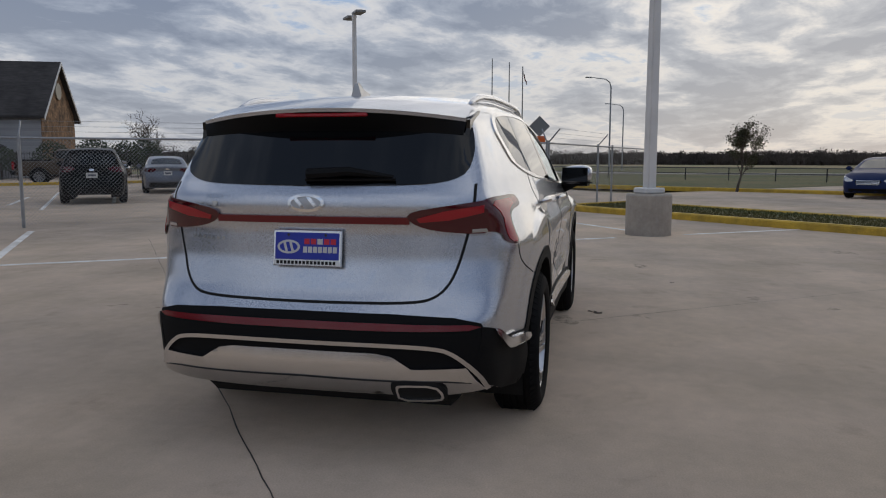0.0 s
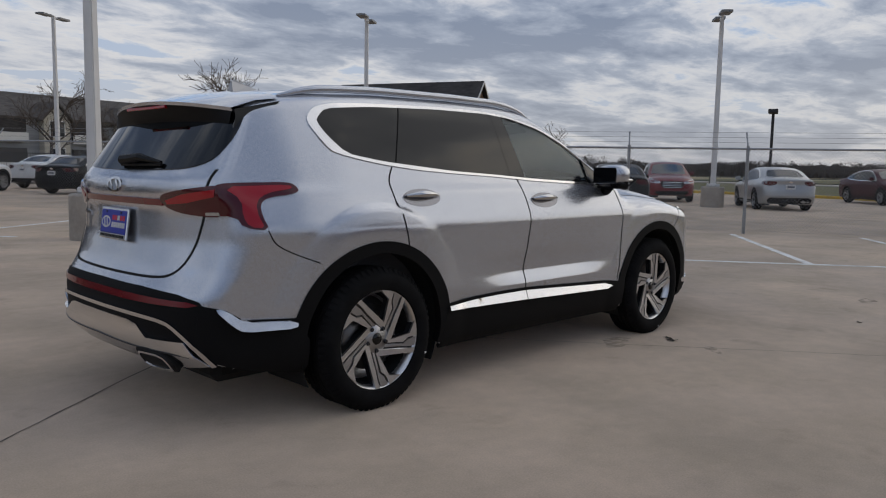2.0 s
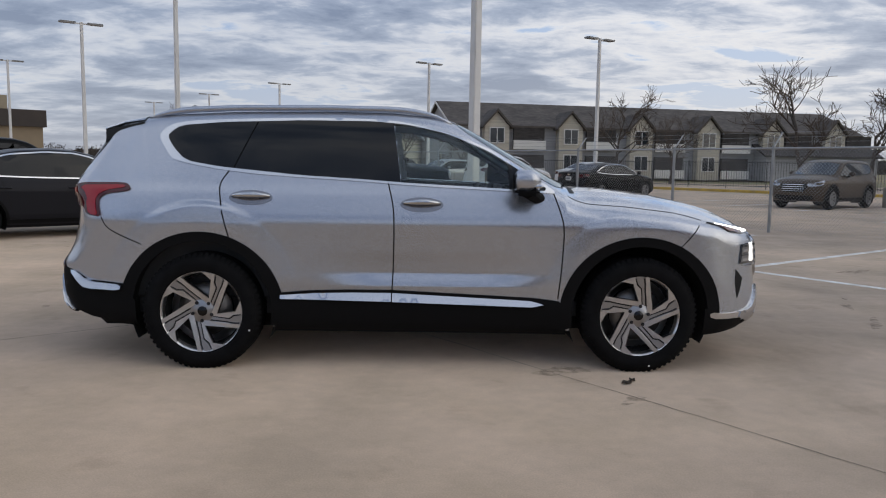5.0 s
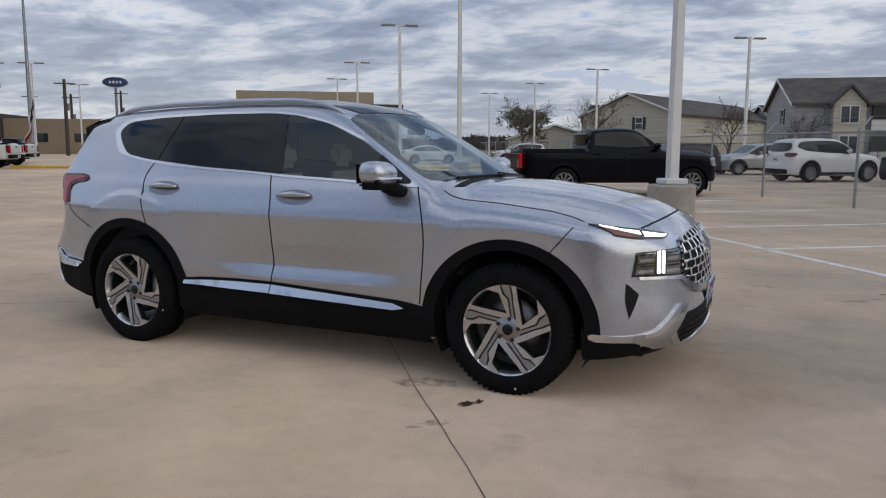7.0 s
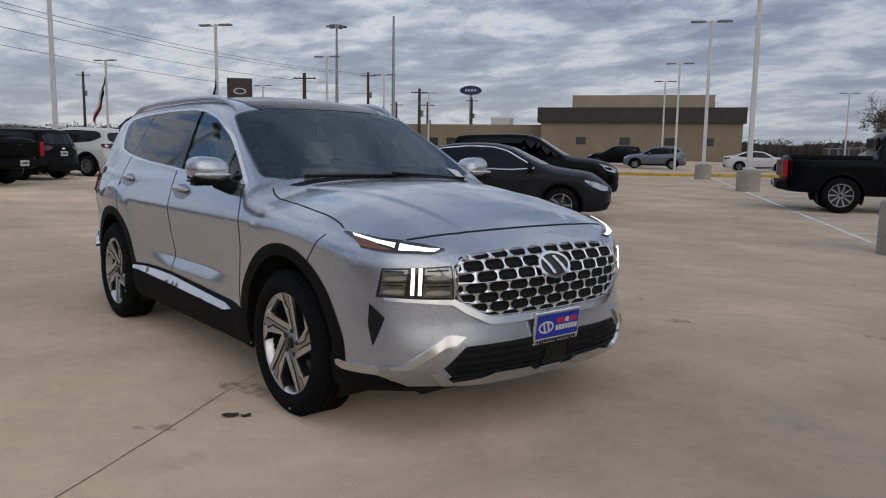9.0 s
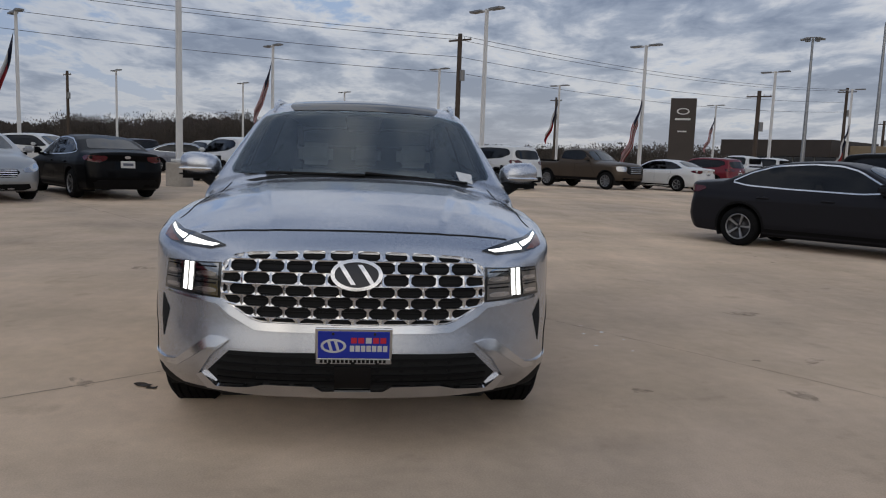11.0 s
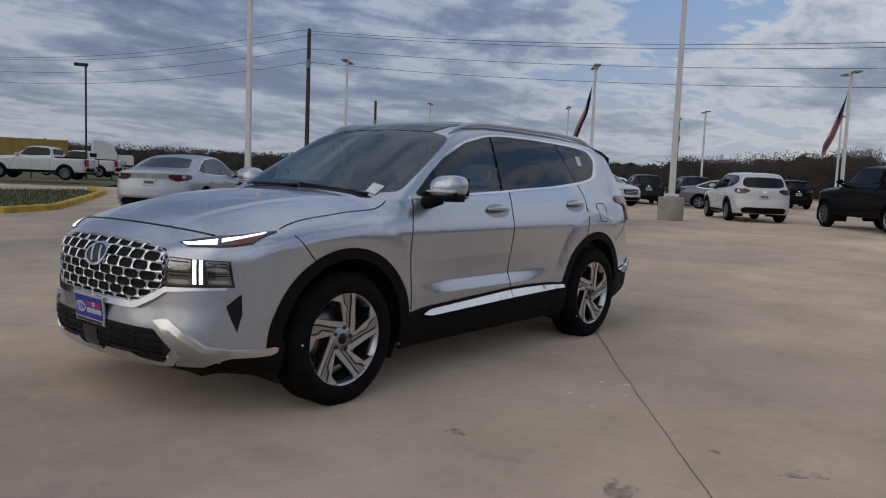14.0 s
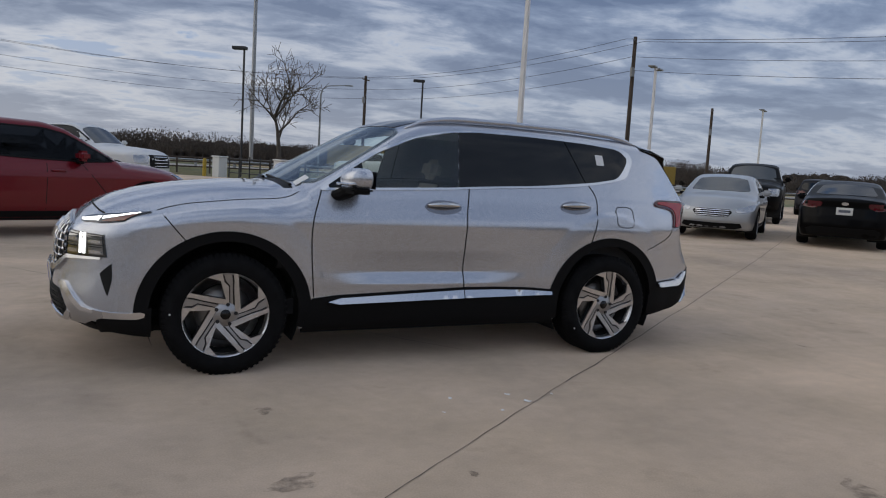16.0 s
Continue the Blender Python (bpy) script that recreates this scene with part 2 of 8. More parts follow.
M["galvanised"] = grain(material("galvanised_steel", (0.36, 0.37, 0.38), 0.5, 0.85), [(4, 6, 0.75, 1.1, 0.3, 0.7)])
M["black_steel"] = material("black_steel", (0.02, 0.02, 0.021), 0.5)
M["wood_pole"] = grain(material("dark_wooden_pole", (0.075, 0.055, 0.042), 0.9), [((8, 8, 0.6), 6, 0.6, 1.4, 0.3, 0.7)])
M["wire"] = material("power_cable", (0.03, 0.03, 0.032), 0.7)
M["lamp_grey"] = material("grey_lamp_housing", (0.22, 0.22, 0.22), 0.45, 0.3)
M["roof_dark"] = grain(material("dark_shingles", (0.052, 0.047, 0.045), 0.92), [(0.6, 6, 0.75, 1.25, 0.35, 0.65), ((1.5, 1.5, 9), 4, 0.75, 1.2, 0.35, 0.65)])
M["roof_brown"] = grain(material("brown_shingles", (0.095, 0.082, 0.072), 0.92), [(0.6, 6, 0.75, 1.25, 0.35, 0.65), ((1.5, 1.5, 9), 4, 0.75, 1.2, 0.35, 0.65)])
M["stone"] = grain(material("brown_stone_veneer", (0.23, 0.145, 0.085), 0.9), [(1.6, 3, (0.5, 0.5, 0.5), (1.5, 1.4, 1.3), 0.35, 0.65), (6, 4, 0.7, 1.2, 0.35, 0.65)], [(3, 0.6, 0.05)])
M["siding_grey"] = grain(material("grey_siding", (0.34, 0.34, 0.345), 0.8), [((0.1, 0.1, 7), 2, 0.88, 1.06, 0.4, 0.6)])
M["siding_cream"] = grain(material("cream_siding", (0.50, 0.46, 0.38), 0.8), [((0.1, 0.1, 7), 2, 0.88, 1.06, 0.4, 0.6)])
M["trim_white"] = material("white_trim", (0.68, 0.67, 0.64), 0.6)
M["stucco_tan"] = grain(material("tan_stucco", (0.30, 0.235, 0.155), 0.85), [(0.4, 6, 0.9, 1.06, 0.35, 0.65)])
M["stucco_light"] = grain(material("pale_tan_stucco", (0.38, 0.315, 0.22), 0.85), [(0.4, 6, 0.9, 1.06, 0.35, 0.65)])
M["brown_panel"] = grain(material("dark_brown_panel", (0.045, 0.034, 0.028), 0.6), [(0.5, 4, 0.85, 1.15, 0.3, 0.7)])
M["far_glass"] = material("dark_window_glass", (0.02, 0.024, 0.028), 0.06, 0.0, spec=0.8)
M["bark"] = grain(material("grey_bark", (0.085, 0.07, 0.058), 0.95), [(6, 5, 0.6, 1.4, 0.3, 0.7)])
M["twig"] = grain(material("bare_twigs", (0.10, 0.078, 0.06), 0.95), [(0.4, 4, 0.7, 1.3, 0.3, 0.7)])
M["leaf_dark"] = grain(material("evergreen_leaves", (0.035, 0.050, 0.022), 0.8), [(1.2, 4, 0.6, 1.5, 0.3, 0.7)])
M["leaf_oak"] = grain(material("dull_green_leaves", (0.06, 0.065, 0.03), 0.85), [(0.5, 4, 0.6, 1.5, 0.3, 0.7)])
M["wood_far"] = grain(material("bare_woodland", (0.066, 0.054, 0.046), 0.95), [(0.06, 6, 0.6, 1.5, 0.3, 0.7), (0.7, 4, 0.7, 1.3, 0.3, 0.7)])
M["tyre"] = grain(material("tyre_rubber", (0.008, 0.008, 0.0085), 0.85, spec=0.12), [(12, 5, 0.8, 1.35, 0.35, 0.7)])
M["trim_black"] = material("black_trim", (0.006, 0.006, 0.0065), 0.5, spec=0.15)
M["cladding"] = grain(material("grained_black_cladding", (0.007, 0.007, 0.0075), 0.65, spec=0.12), [(300, 2, 0.8, 1.2, 0.3, 0.7)], [(700, 0.25, 0.001)])
M["gloss_black"] = material("gloss_black", (0.003, 0.003, 0.0035), 0.06, spec=0.45)
M["chrome"] = material("satin_chrome", (0.78, 0.78, 0.79), 0.17, 1.0)
M["alloy"] = grain(material("machined_alloy", (0.66, 0.66, 0.67), 0.30, 1.0), [(20, 3, 0.9, 1.05, 0.3, 0.7)])
M["alloy_grey"] = material("dark_grey_alloy", (0.05, 0.05, 0.054), 0.38, 0.7)
M["red_lens"] = material("red_lamp_lens", (0.36, 0.004, 0.012), 0.15, 0.0, coat=0.4)
M["red_dark"] = material("dark_red_lens", (0.07, 0.002, 0.006), 0.1, 0.0, coat=0.4)
M["amber"] = material("amber_lens", (0.20, 0.055, 0.02), 0.15, coat=1.0)
M["clear_lens"] = material("clear_lamp_lens", (0.42, 0.43, 0.45), 0.12, 0.75, coat=1.0)
M["plate_white"] = grain(material("white_plate", (0.62, 0.62, 0.60), 0.5), [(20, 2, 0.92, 1.04, 0.3, 0.7)])
M["plate_bar"] = material("dark_plate_marks", (0.10, 0.11, 0.14), 0.6)
M["tint_glass"] = material("tinted_vehicle_glass", (0.005, 0.0055, 0.006), 0.04, 0.0, spec=0.4)
M["shield_glass"] = material("vehicle_windscreen", (0.03, 0.036, 0.038), 0.05, 0.0, spec=0.9)
M["orange"] = material("orange_cone", (0.75, 0.13, 0.02), 0.6)
M["yellow"] = grain(material("yellow_container", (0.30, 0.20, 0.035), 0.65), [((3, 3, 0.2), 3, 0.82, 1.1, 0.35, 0.65)])
M["blue_sign"] = material("blue_oval_sign", (0.012, 0.035, 0.14), 0.35)
M["flag_red"] = material("flag_red_cloth", (0.22, 0.012, 0.016), 0.8)
M["flag_white"] = material("flag_white_cloth", (0.42, 0.41, 0.40), 0.8)
M["flag_blue"] = material("flag_blue_cloth", (0.008, 0.010, 0.03), 0.8)


# ---- mesh helpers ----
def mesh_ob(name, verts, faces, mat, parent=None, smooth=False, label="", mats=None, face_mats=None):
    me = bpy.data.meshes.new(name)
    me.from_pydata([tuple(map(float, v)) for v in verts], [], [tuple(map(int, f)) for f in faces])
    for m in (mats or [mat]):
        me.materials.append(m)
    if face_mats is not None:
        me.polygons.foreach_set("material_index", face_mats)
    if smooth:
        me.polygons.foreach_set("use_smooth", [True] * len(me.polygons))
    me.update()
    ob = new(name, me)
    if parent is not None:
        ob.parent = parent
    if label:
        ob["label"] = label
    return ob


def part(name, bm, mat, parent=None, label="", smooth=False):
    """Links a bmesh as ONE mesh object under a thing or a part."""
    me = bpy.data.meshes.new(name)
    bmesh.ops.recalc_face_normals(bm, faces=bm.faces[:])
    bm.to_mesh(me)
    bm.free()
    me.materials.append(mat)
    if smooth:
        me.polygons.foreach_set("use_smooth", [True] * len(me.polygons))
    ob = new(name, me)
    if parent is not None:
        ob.parent = parent
    if label:
        ob["label"] = label
    return ob


def share(name, me, m, parent):
    """One more object on a mesh that is already there."""
    ob = new(name, me)
    ob.parent = parent
    ob.matrix_local = m
    return ob


def box_bm(x0, x1, y0, y1, z0, z1, bevel=0.0, seg=1, bm=None):
    bm = bm or bmesh.new()
    r = bmesh.ops.create_cube(bm, size=1)
    for v in r["verts"]:
        v.co = (x0 + (v.co.x + .5) * (x1 - x0), y0 + (v.co.y + .5) * (y1 - y0), z0 + (v.co.z + .5) * (z1 - z0))
    if bevel:
        es = list({e for v in r["verts"] for e in v.link_edges})
        bmesh.ops.bevel(bm, geom=es, offset=bevel, segments=seg, affect="EDGES")
    return bm


def tube_bm(points, radius, sides=8, bm=None, caps=True):
    """A round tube along points; radius a number or one per point."""
    bm = bm or bmesh.new()
    pts = [Vector(p) for p in points]
    rad = radius if isinstance(radius, (list, tuple)) else [radius] * len(pts)
    rings = []
    for i, p in enumerate(pts):
        d = (pts[min(i + 1, len(pts) - 1)] - pts[max(i - 1, 0)]).normalized()
        a = d.orthogonal().normalized() if i == 0 else (a - d * a.dot(d)).normalized()
        b = d.cross(a)
        rings.append([bm.verts.new(p + (a * math.cos(2 * math.pi * k / sides) + b * math.sin(2 * math.pi * k / sides)) * rad[i]) for k in range(sides)])
    for r0, r1 in zip(rings, rings[1:]):
        for k in range(sides):
            bm.faces.new((r0[k], r0[(k + 1) % sides], r1[(k + 1) % sides], r1[k]))
    if caps:
        bm.faces.new(rings[0][::-1])
        bm.faces.new(rings[-1])
    return bm


def lathe_bm(profile, sides=32, bm=None, axis="z"):
    """profile: (radius, height) rows turned about z (or about y)."""
    bm = bm or bmesh.new()
    rings = []
    for r, h in profile:
        ring = []
        for k in range(sides):
            a = 2 * math.pi * k / sides
            c = (r * math.cos(a), r * math.sin(a), h) if axis == "z" else (r * math.cos(a), h, r * math.sin(a))
            ring.append(bm.verts.new(c))
        rings.append(ring)
    for r0, r1 in zip(rings, rings[1:]):
        for k in range(sides):
            bm.faces.new((r0[k], r0[(k + 1) % sides], r1[(k + 1) % sides], r1[k]))
    return bm


def prism_bm(poly, z0, z1, bm=None, axis="z"):
    """A polygon pulled along an axis; axis x: poly is (y, z); axis y: poly is (x, z)."""
    bm = bm or bmesh.new()
    def at(p, h):
        return {"z": (p[0], p[1], h), "x": (h, p[0], p[1]), "y": (p[0], h, p[1])}[axis]
    lo, hi = [bm.verts.new(at(p, z0)) for p in poly], [bm.verts.new(at(p, z1)) for p in poly]
    bm.faces.new(lo[::-1])
    bm.faces.new(hi)
    n = len(poly)
    for i in range(n):
        bm.faces.new((lo[i], lo[(i + 1) % n], hi[(i + 1) % n], hi[i]))
    return bm


def thing(name, label, category, m=None, group="", kind=""):
    ob = new(name)
    ob.empty_display_size = 0.2
    if m is not None:
        ob.matrix_world = m
    return tagged(ob, label, category, group, kind)

# ---- ground and lot ----
from mathutils.geometry import delaunay_2d_cdt

E1, E2 = Vector((math.cos(radians(-54.5)), math.sin(radians(-54.5)), 0)), Vector((math.cos(radians(35.5)), math.sin(radians(35.5)), 0))
ROOT = Vector((3.72, 4.62, 0))


def lot(s, d, z=0.0):
    """A place on the lot: s along the long painted line, d across it towards the fence."""
    return ROOT + E1 * s + E2 * d + Vector((0, 0, z))


def strip_ob(name, a, b, width, z, mat, parent=None, thick=0.004):
    a, b = Vector(a), Vector(b)
    d = (b - a).normalized()
    n = Vector((-d.y, d.x, 0)) * width / 2
    poly = [(p.x, p.y) for p in (a - n, b - n, b + n, a + n)]
    return part(name, prism_bm(poly, z - thick, z), mat, parent)


def sheet(name, poly, z, mat, label, category="ground"):
    me = bpy.data.meshes.new(name)
    me.from_pydata([(x, y, z) for x, y in poly], [], [tuple(range(len(poly)))])
    me.materials.append(mat)
    return tagged(new(name, me), label, category, kind="structure")


ground = sheet("ground", [(-2500, -2500), (2500, -2500), (2500, 2500), (-2500, 2500)], -0.16, M["field"], "dry winter grassland reaching to the horizon")


def ground_z(x, y):
    """The lot lifts a little, away from the drains, towards the far rows."""
    t = min(1.0, max(0.0, (-.8 * x - .35 * y - 4) / 13))
    return .16 * t * t * (3 - 2 * t)


def slab_bm(poly, step=1.5):
    """The slab as a fine sheet that follows the fall of the lot, with its edge turned down."""
    loop = []
    for (x0, y0), (x1, y1) in zip(poly, poly[1:] + poly[:1]):
        n = max(1, int(math.hypot(x1 - x0, y1 - y0) / 3))
        loop += [(x0 + (x1 - x0) * i / n, y0 + (y1 - y0) * i / n) for i in range(n)]
    pts = [Vector(p) for p in loop]
    xs, ys = [p[0] for p in poly], [p[1] for p in poly]
    x = min(xs) + .7
    while x < max(xs):
        y = min(ys) + .6
        while y < max(ys):
            hit = False
            for (x0, y0), (x1, y1) in zip(poly, poly[1:] + poly[:1]):
                if (y0 > y) != (y1 > y) and x < (x1 - x0) * (y - y0) / (y1 - y0) + x0:
                    hit = not hit
            if hit:
                pts.append(Vector((x, y)))
            y += step
        x += step
    vs, es, fs, *rest = delaunay_2d_cdt(pts, [(i, (i + 1) % len(loop)) for i in range(len(loop))], [], 1, 1e-6)
    bm = bmesh.new()
    top = [bm.verts.new((v.x, v.y, ground_z(v.x, v.y))) for v in vs]
    for f in fs:
        bm.faces.new([top[i] for i in f])
    rim = [e for e in bm.edges if e.is_boundary]
    made = bmesh.ops.extrude_edge_only(bm, edges=rim)["geom"]
    for v in made:
        if isinstance(v, bmesh.types.BMVert):
            v.co.z = -.3
    return bm


pav = part("pavement", slab_bm([(-75, -30), (-12, -30), (6, -45), (40, -14), (26, -2), (34, 4), (62, 40), (20, 60), (0, 75), (-60, 110), (-95, 60)]), M["concrete"], smooth=True)
tagged(pav, "broad beige concrete car park with sawn joints and stains", "pavement", kind="structure")


def crack_line(name, a, b, width, seed, wob=0.006, steps=60):
    """A sawn joint: a thin dark ribbon with slightly uneven edges, lying in the slab."""
    rnd = random.Random(seed)
    a, b = Vector(a), Vector(b)
    d = (b - a).normalized()
    n = Vector((-d.y, d.x, 0))
    vs, fs, o = [], [], 0.0
    for i in range(steps + 1):
        p = a.lerp(b, i / steps)
        o = o * .8 + rnd.uniform(-wob, wob)
        w = width * rnd.uniform(.7, 1.2) / 2
        up = Vector((0, 0, .0035 + ground_z(p.x, p.y)))
        vs += [p + n * (o - w) + up, p + n * (o + w) + up]
        if i:
            k = 2 * i
            fs.append((k - 2, k - 1, k + 1, k))
    return mesh_ob(name, vs, fs, M["joint"], pav)


# sawn joints: one set along az 36, one set along az -53
J1 = Vector((math.cos(radians(36.3)), math.sin(radians(36.3)), 0))
J2 = Vector((math.cos(radians(-52.8)), math.sin(radians(-52.8)), 0))
crack_line("joint", Vector((-1.45, 0.95, 0)) - J1 * 16, Vector((-1.45, 0.95, 0)) + J1 * 1.0, 0.007, 1, steps=120)
crack_line("joint", Vector((-1.45, 0.95, 0)) + J1 * 1.0, Vector((-1.45, 0.95, 0)) + J1 * 9, 0.0042, 4, steps=70)
crack_line("joint", Vector((0.85, -0.97, 0)) - J2 * 2.0, Vector((0.85, -0.97, 0)) + J2 * 9, 0.0045, 2, steps=80)
# painted stall lines
strip_ob("painted_line", lot(-60, 0), lot(-6.35, 0), 0.115, 0.004, M["line_paint"], pav)
strip_ob("painted_line", lot(-4.9, 0), lot(7.25, 0), 0.115, 0.004, M["line_paint"], pav)
strip_ob("painted_line", lot(8.75, 0), lot(11.6, 0), 0.115, 0.004, M["line_paint"], pav)
for s in (8.3, 5.85, 3.35, 0.6, -2.1, -4.85, -7.75, -10.9, -13.8, -16.6, -19.4, -22.2):
    strip_ob("painted_line", lot(s, 0.05), lot(s, 5.0), 0.115, 0.0045, M["line_paint"], pav)
for s in (-12.0, -9.2, -6.4, -3.6, -0.8, 2.0, 4.8):
    strip_ob("painted_line", lot(s, 14.3), lot(s, 19.4), 0.115, 0.0045, M["line_paint"], pav)
strip_ob("painted_line", (11.7, 13.4, 0), (21.1, 20.6, 0), 0.10, 0.005, M["line_paint"], pav)


def kerb(name, pts, width, height, mat, label):
    """A kerb that follows a line of places, a real step with a rounded top edge."""
    bm = bmesh.new()
    pts = [Vector((*p, ground_z(*p))) for p in pts]
    rings = []
    for i, p in enumerate(pts):
        d = (pts[min(i + 1, len(pts) - 1)] - pts[max(i - 1, 0)]).normalized()
        n = Vector((-d.y, d.x, 0)) * width / 2
        prof = ((-1, -.05), (-1, height - .03), (-.75, height), (.75, height), (1, height - .03), (1, -.05))
        rings.append([bm.verts.new(p + n * a + Vector((0, 0, h))) for a, h in prof])
    for r0, r1 in zip(rings, rings[1:]):
        for k in range(5):
            bm.faces.new((r0[k], r0[k + 1], r1[k + 1], r1[k]))
    bm.faces.new(rings[0])
    bm.faces.new(rings[-1][::-1])
    return tagged(part(name, bm, mat), label, "kerb", kind="structure")


def grass_patch(name, poly, z, label, n, seed, tall=0.05):
    """Turf with real blades."""
    bm = prism_bm(poly, -0.1, z + ground_z(*poly[len(poly) // 2]))
    tagged(part(name, bm, M["grass"]), label, "grass", kind="structure")
    z += ground_z(*poly[len(poly) // 2])
    rnd = random.Random(seed)
    xs, ys = [p[0] for p in poly], [p[1] for p in poly]
    vs, fs = [], []

    def inside(x, y):
        c = False
        for (x0, y0), (x1, y1) in zip(poly, poly[1:] + poly[:1]):
            if (y0 > y) != (y1 > y) and x < (x1 - x0) * (y - y0) / (y1 - y0) + x0:
                c = not c
        return c

    while len(fs) < n:
        x, y = rnd.uniform(min(xs), max(xs)), rnd.uniform(min(ys), max(ys))
        if inside(x, y):
            a, h, w = rnd.uniform(0, 6.28), tall * rnd.uniform(.4, 1.3), .014
            k = len(vs)
            vs += [(x - w * math.cos(a), y - w * math.sin(a), z), (x + w * math.cos(a), y + w * math.sin(a), z), (x + rnd.uniform(-.03, .03), y + rnd.uniform(-.03, .03), z + h)]
            fs.append((k, k + 1, k + 2))
    tagged(mesh_ob("grass_blades", vs, fs, M["grass"]), "short dull green winter grass blades", "grass", kind="stuff")


# island with yellow kerb at the fence's end
kerb("kerb_island_near", [(14.9, -0.25), (14.35, -0.75), (12.8, -2.4), (11.15, -4.05), (9.35, -5.95), (5.5, -10.2)], 0.18, 0.15, M["kerb_yellow"], "yellow painted concrete kerb, worn")
kerb("kerb_island_far", [(14.9, -0.25), (15.7, -0.2), (17.4, -1.6), (12.0, -6.9), (8.2, -10.8)], 0.18, 0.15, M["kerb_yellow"], "yellow painted concrete kerb, worn")
grass_patch("grass_island", [(14.4, -0.9), (12.85, -2.5), (11.2, -4.15), (9.4, -6.05), (5.6, -10.3), (8.2, -10.7), (12.0, -6.8), (17.2, -1.6), (15.5, -0.35)], 0.11, "narrow strip of thin winter turf inside the kerb", 9000, 3)
kerb("kerb_lot_edge", [(40, 22), (37.5, 8), (33.4, 1.0), (28.2, -8.2), (20, -21)], 0.2, 0.15, M["kerb_yellow"], "yellow painted kerb along the edge of the lot")
kerb("kerb_house_side", [(9, 46), (19, 34), (31, 26), (40, 22)], 0.2, 0.15, M["kerb_yellow"], "yellow painted kerb along the edge of the lot")
kerb("kerb_dealer_side", [(-34, 22), (-19.8, 33.8), (-15.5, 39.8), (-12, 45)], 0.25, 0.15, M["kerb_yellow"], "yellow painted kerb between the lots")
kerb("kerb_dealer_stub", [(-31.5, 27.0), (-29.2, 28.4)], 0.35, 0.15, M["kerb_yellow"], "short yellow kerb in the drive")
kerb("kerb_bed", [(2.5, -24.5), (-0.4, -19.2), (-1.6, -15.9), (-2.7, -14.8), (-4.2, -15.6), (-6.9, -19.5), (-9.0, -22.8), (-10, -26)], 0.18, 0.15, M["kerb_yellow"], "yellow kerb round a planted bed")
grass_patch("grass_bed", [(2.3, -24.5), (-0.6, -19.2), (-1.75, -16), (-2.8, -15.0), (-4.0, -15.7), (-6.7, -19.5), (-8.8, -22.8), (-9.8, -26)], 0.12, "small bed of green turf inside the kerb", 5000, 5, 0.07)
sheet("grass_verge", [(33.6, 1), (28.4, -8.4), (20.2, -21.2), (30, -60), (120, -120), (190, 10), (120, 70), (60, 40), (41, 23), (37.7, 8)], -0.02, M["grass"], "green grass verge beyond the lot", "grass")
sheet("grass_far_south", [(-12, -31), (7, -46), (60, -120), (-10, -130), (-34, -62)], -0.02, M["grass"], "grass verge beside the road", "grass")
tagged(strip_ob("road", (-160, -70, 0), (60, -95, 0), 14, 0.03, M["asphalt"], None, 0.05), "grey asphalt road past the lot", "road", kind="structure")
tagged(strip_ob("road_side", (95, 70, 0), (60, -90, 0), 9, 0.03, M["asphalt"], None, 0.05), "pale road beyond the grass", "road", kind="structure")


# ---- lamp posts ----
def lamp_post(x, y, height=7.7, base=True, heads=2, turn=35, flag=None):
    t = thing("lamp_post", "white square steel lamp post " + ("on a round concrete base" if base else "in the car park"), "lamp post", pose(x, y, ground_z(x, y), 0, 0, turn), "car park lamp posts")
    z0 = 0.0
    if base:
        z0 = 0.74
        prof = [(0, 0.0), (0.40, 0.0), (0.40, 0.70), (0.375, 0.735), (0, 0.74)]
        part("base", lathe_bm(prof, 36), M["base_concrete"], t, smooth=False)
        part("foot_plate", box_bm(-.2, .2, -.2, .2, z0, z0 + .1, .02), M["white_pole"], t)
    bm = bmesh.new()
    r0, r1 = 0.088, 0.065
    lo = [bm.verts.new((a * r0, b * r0, z0)) for a, b in ((-1, -1), (1, -1), (1, 1), (-1, 1))]
    hi = [bm.verts.new((a * r1, b * r1, height)) for a, b in ((-1, -1), (1, -1), (1, 1), (-1, 1))]
    for k in range(4):
        bm.faces.new((lo[k], lo[(k + 1) % 4], hi[(k + 1) % 4], hi[k]))
    bm.faces.new(hi)
    bmesh.ops.bevel(bm, geom=[e for e in bm.edges if abs(e.verts[0].co.z - e.verts[1].co.z) > 1], offset=.015, segments=2, affect="EDGES")
    part("pole", bm, M["white_pole"], t)
    part("arm", box_bm(-.42, .42, -.03, .03, height - .10, height - .04, .01), M["white_pole"], t)
    for s in (-1, 1)[:heads]:
        bm = bmesh.new()
        prism_bm([(s * .26, -.17), (s * .92, -.19), (s * .98, 0), (s * .92, .19), (s * .26, .17)][::s], height - .09, height - .015, bm)
        part("lamp_head", bm, M["lamp_grey"], t)
    return t


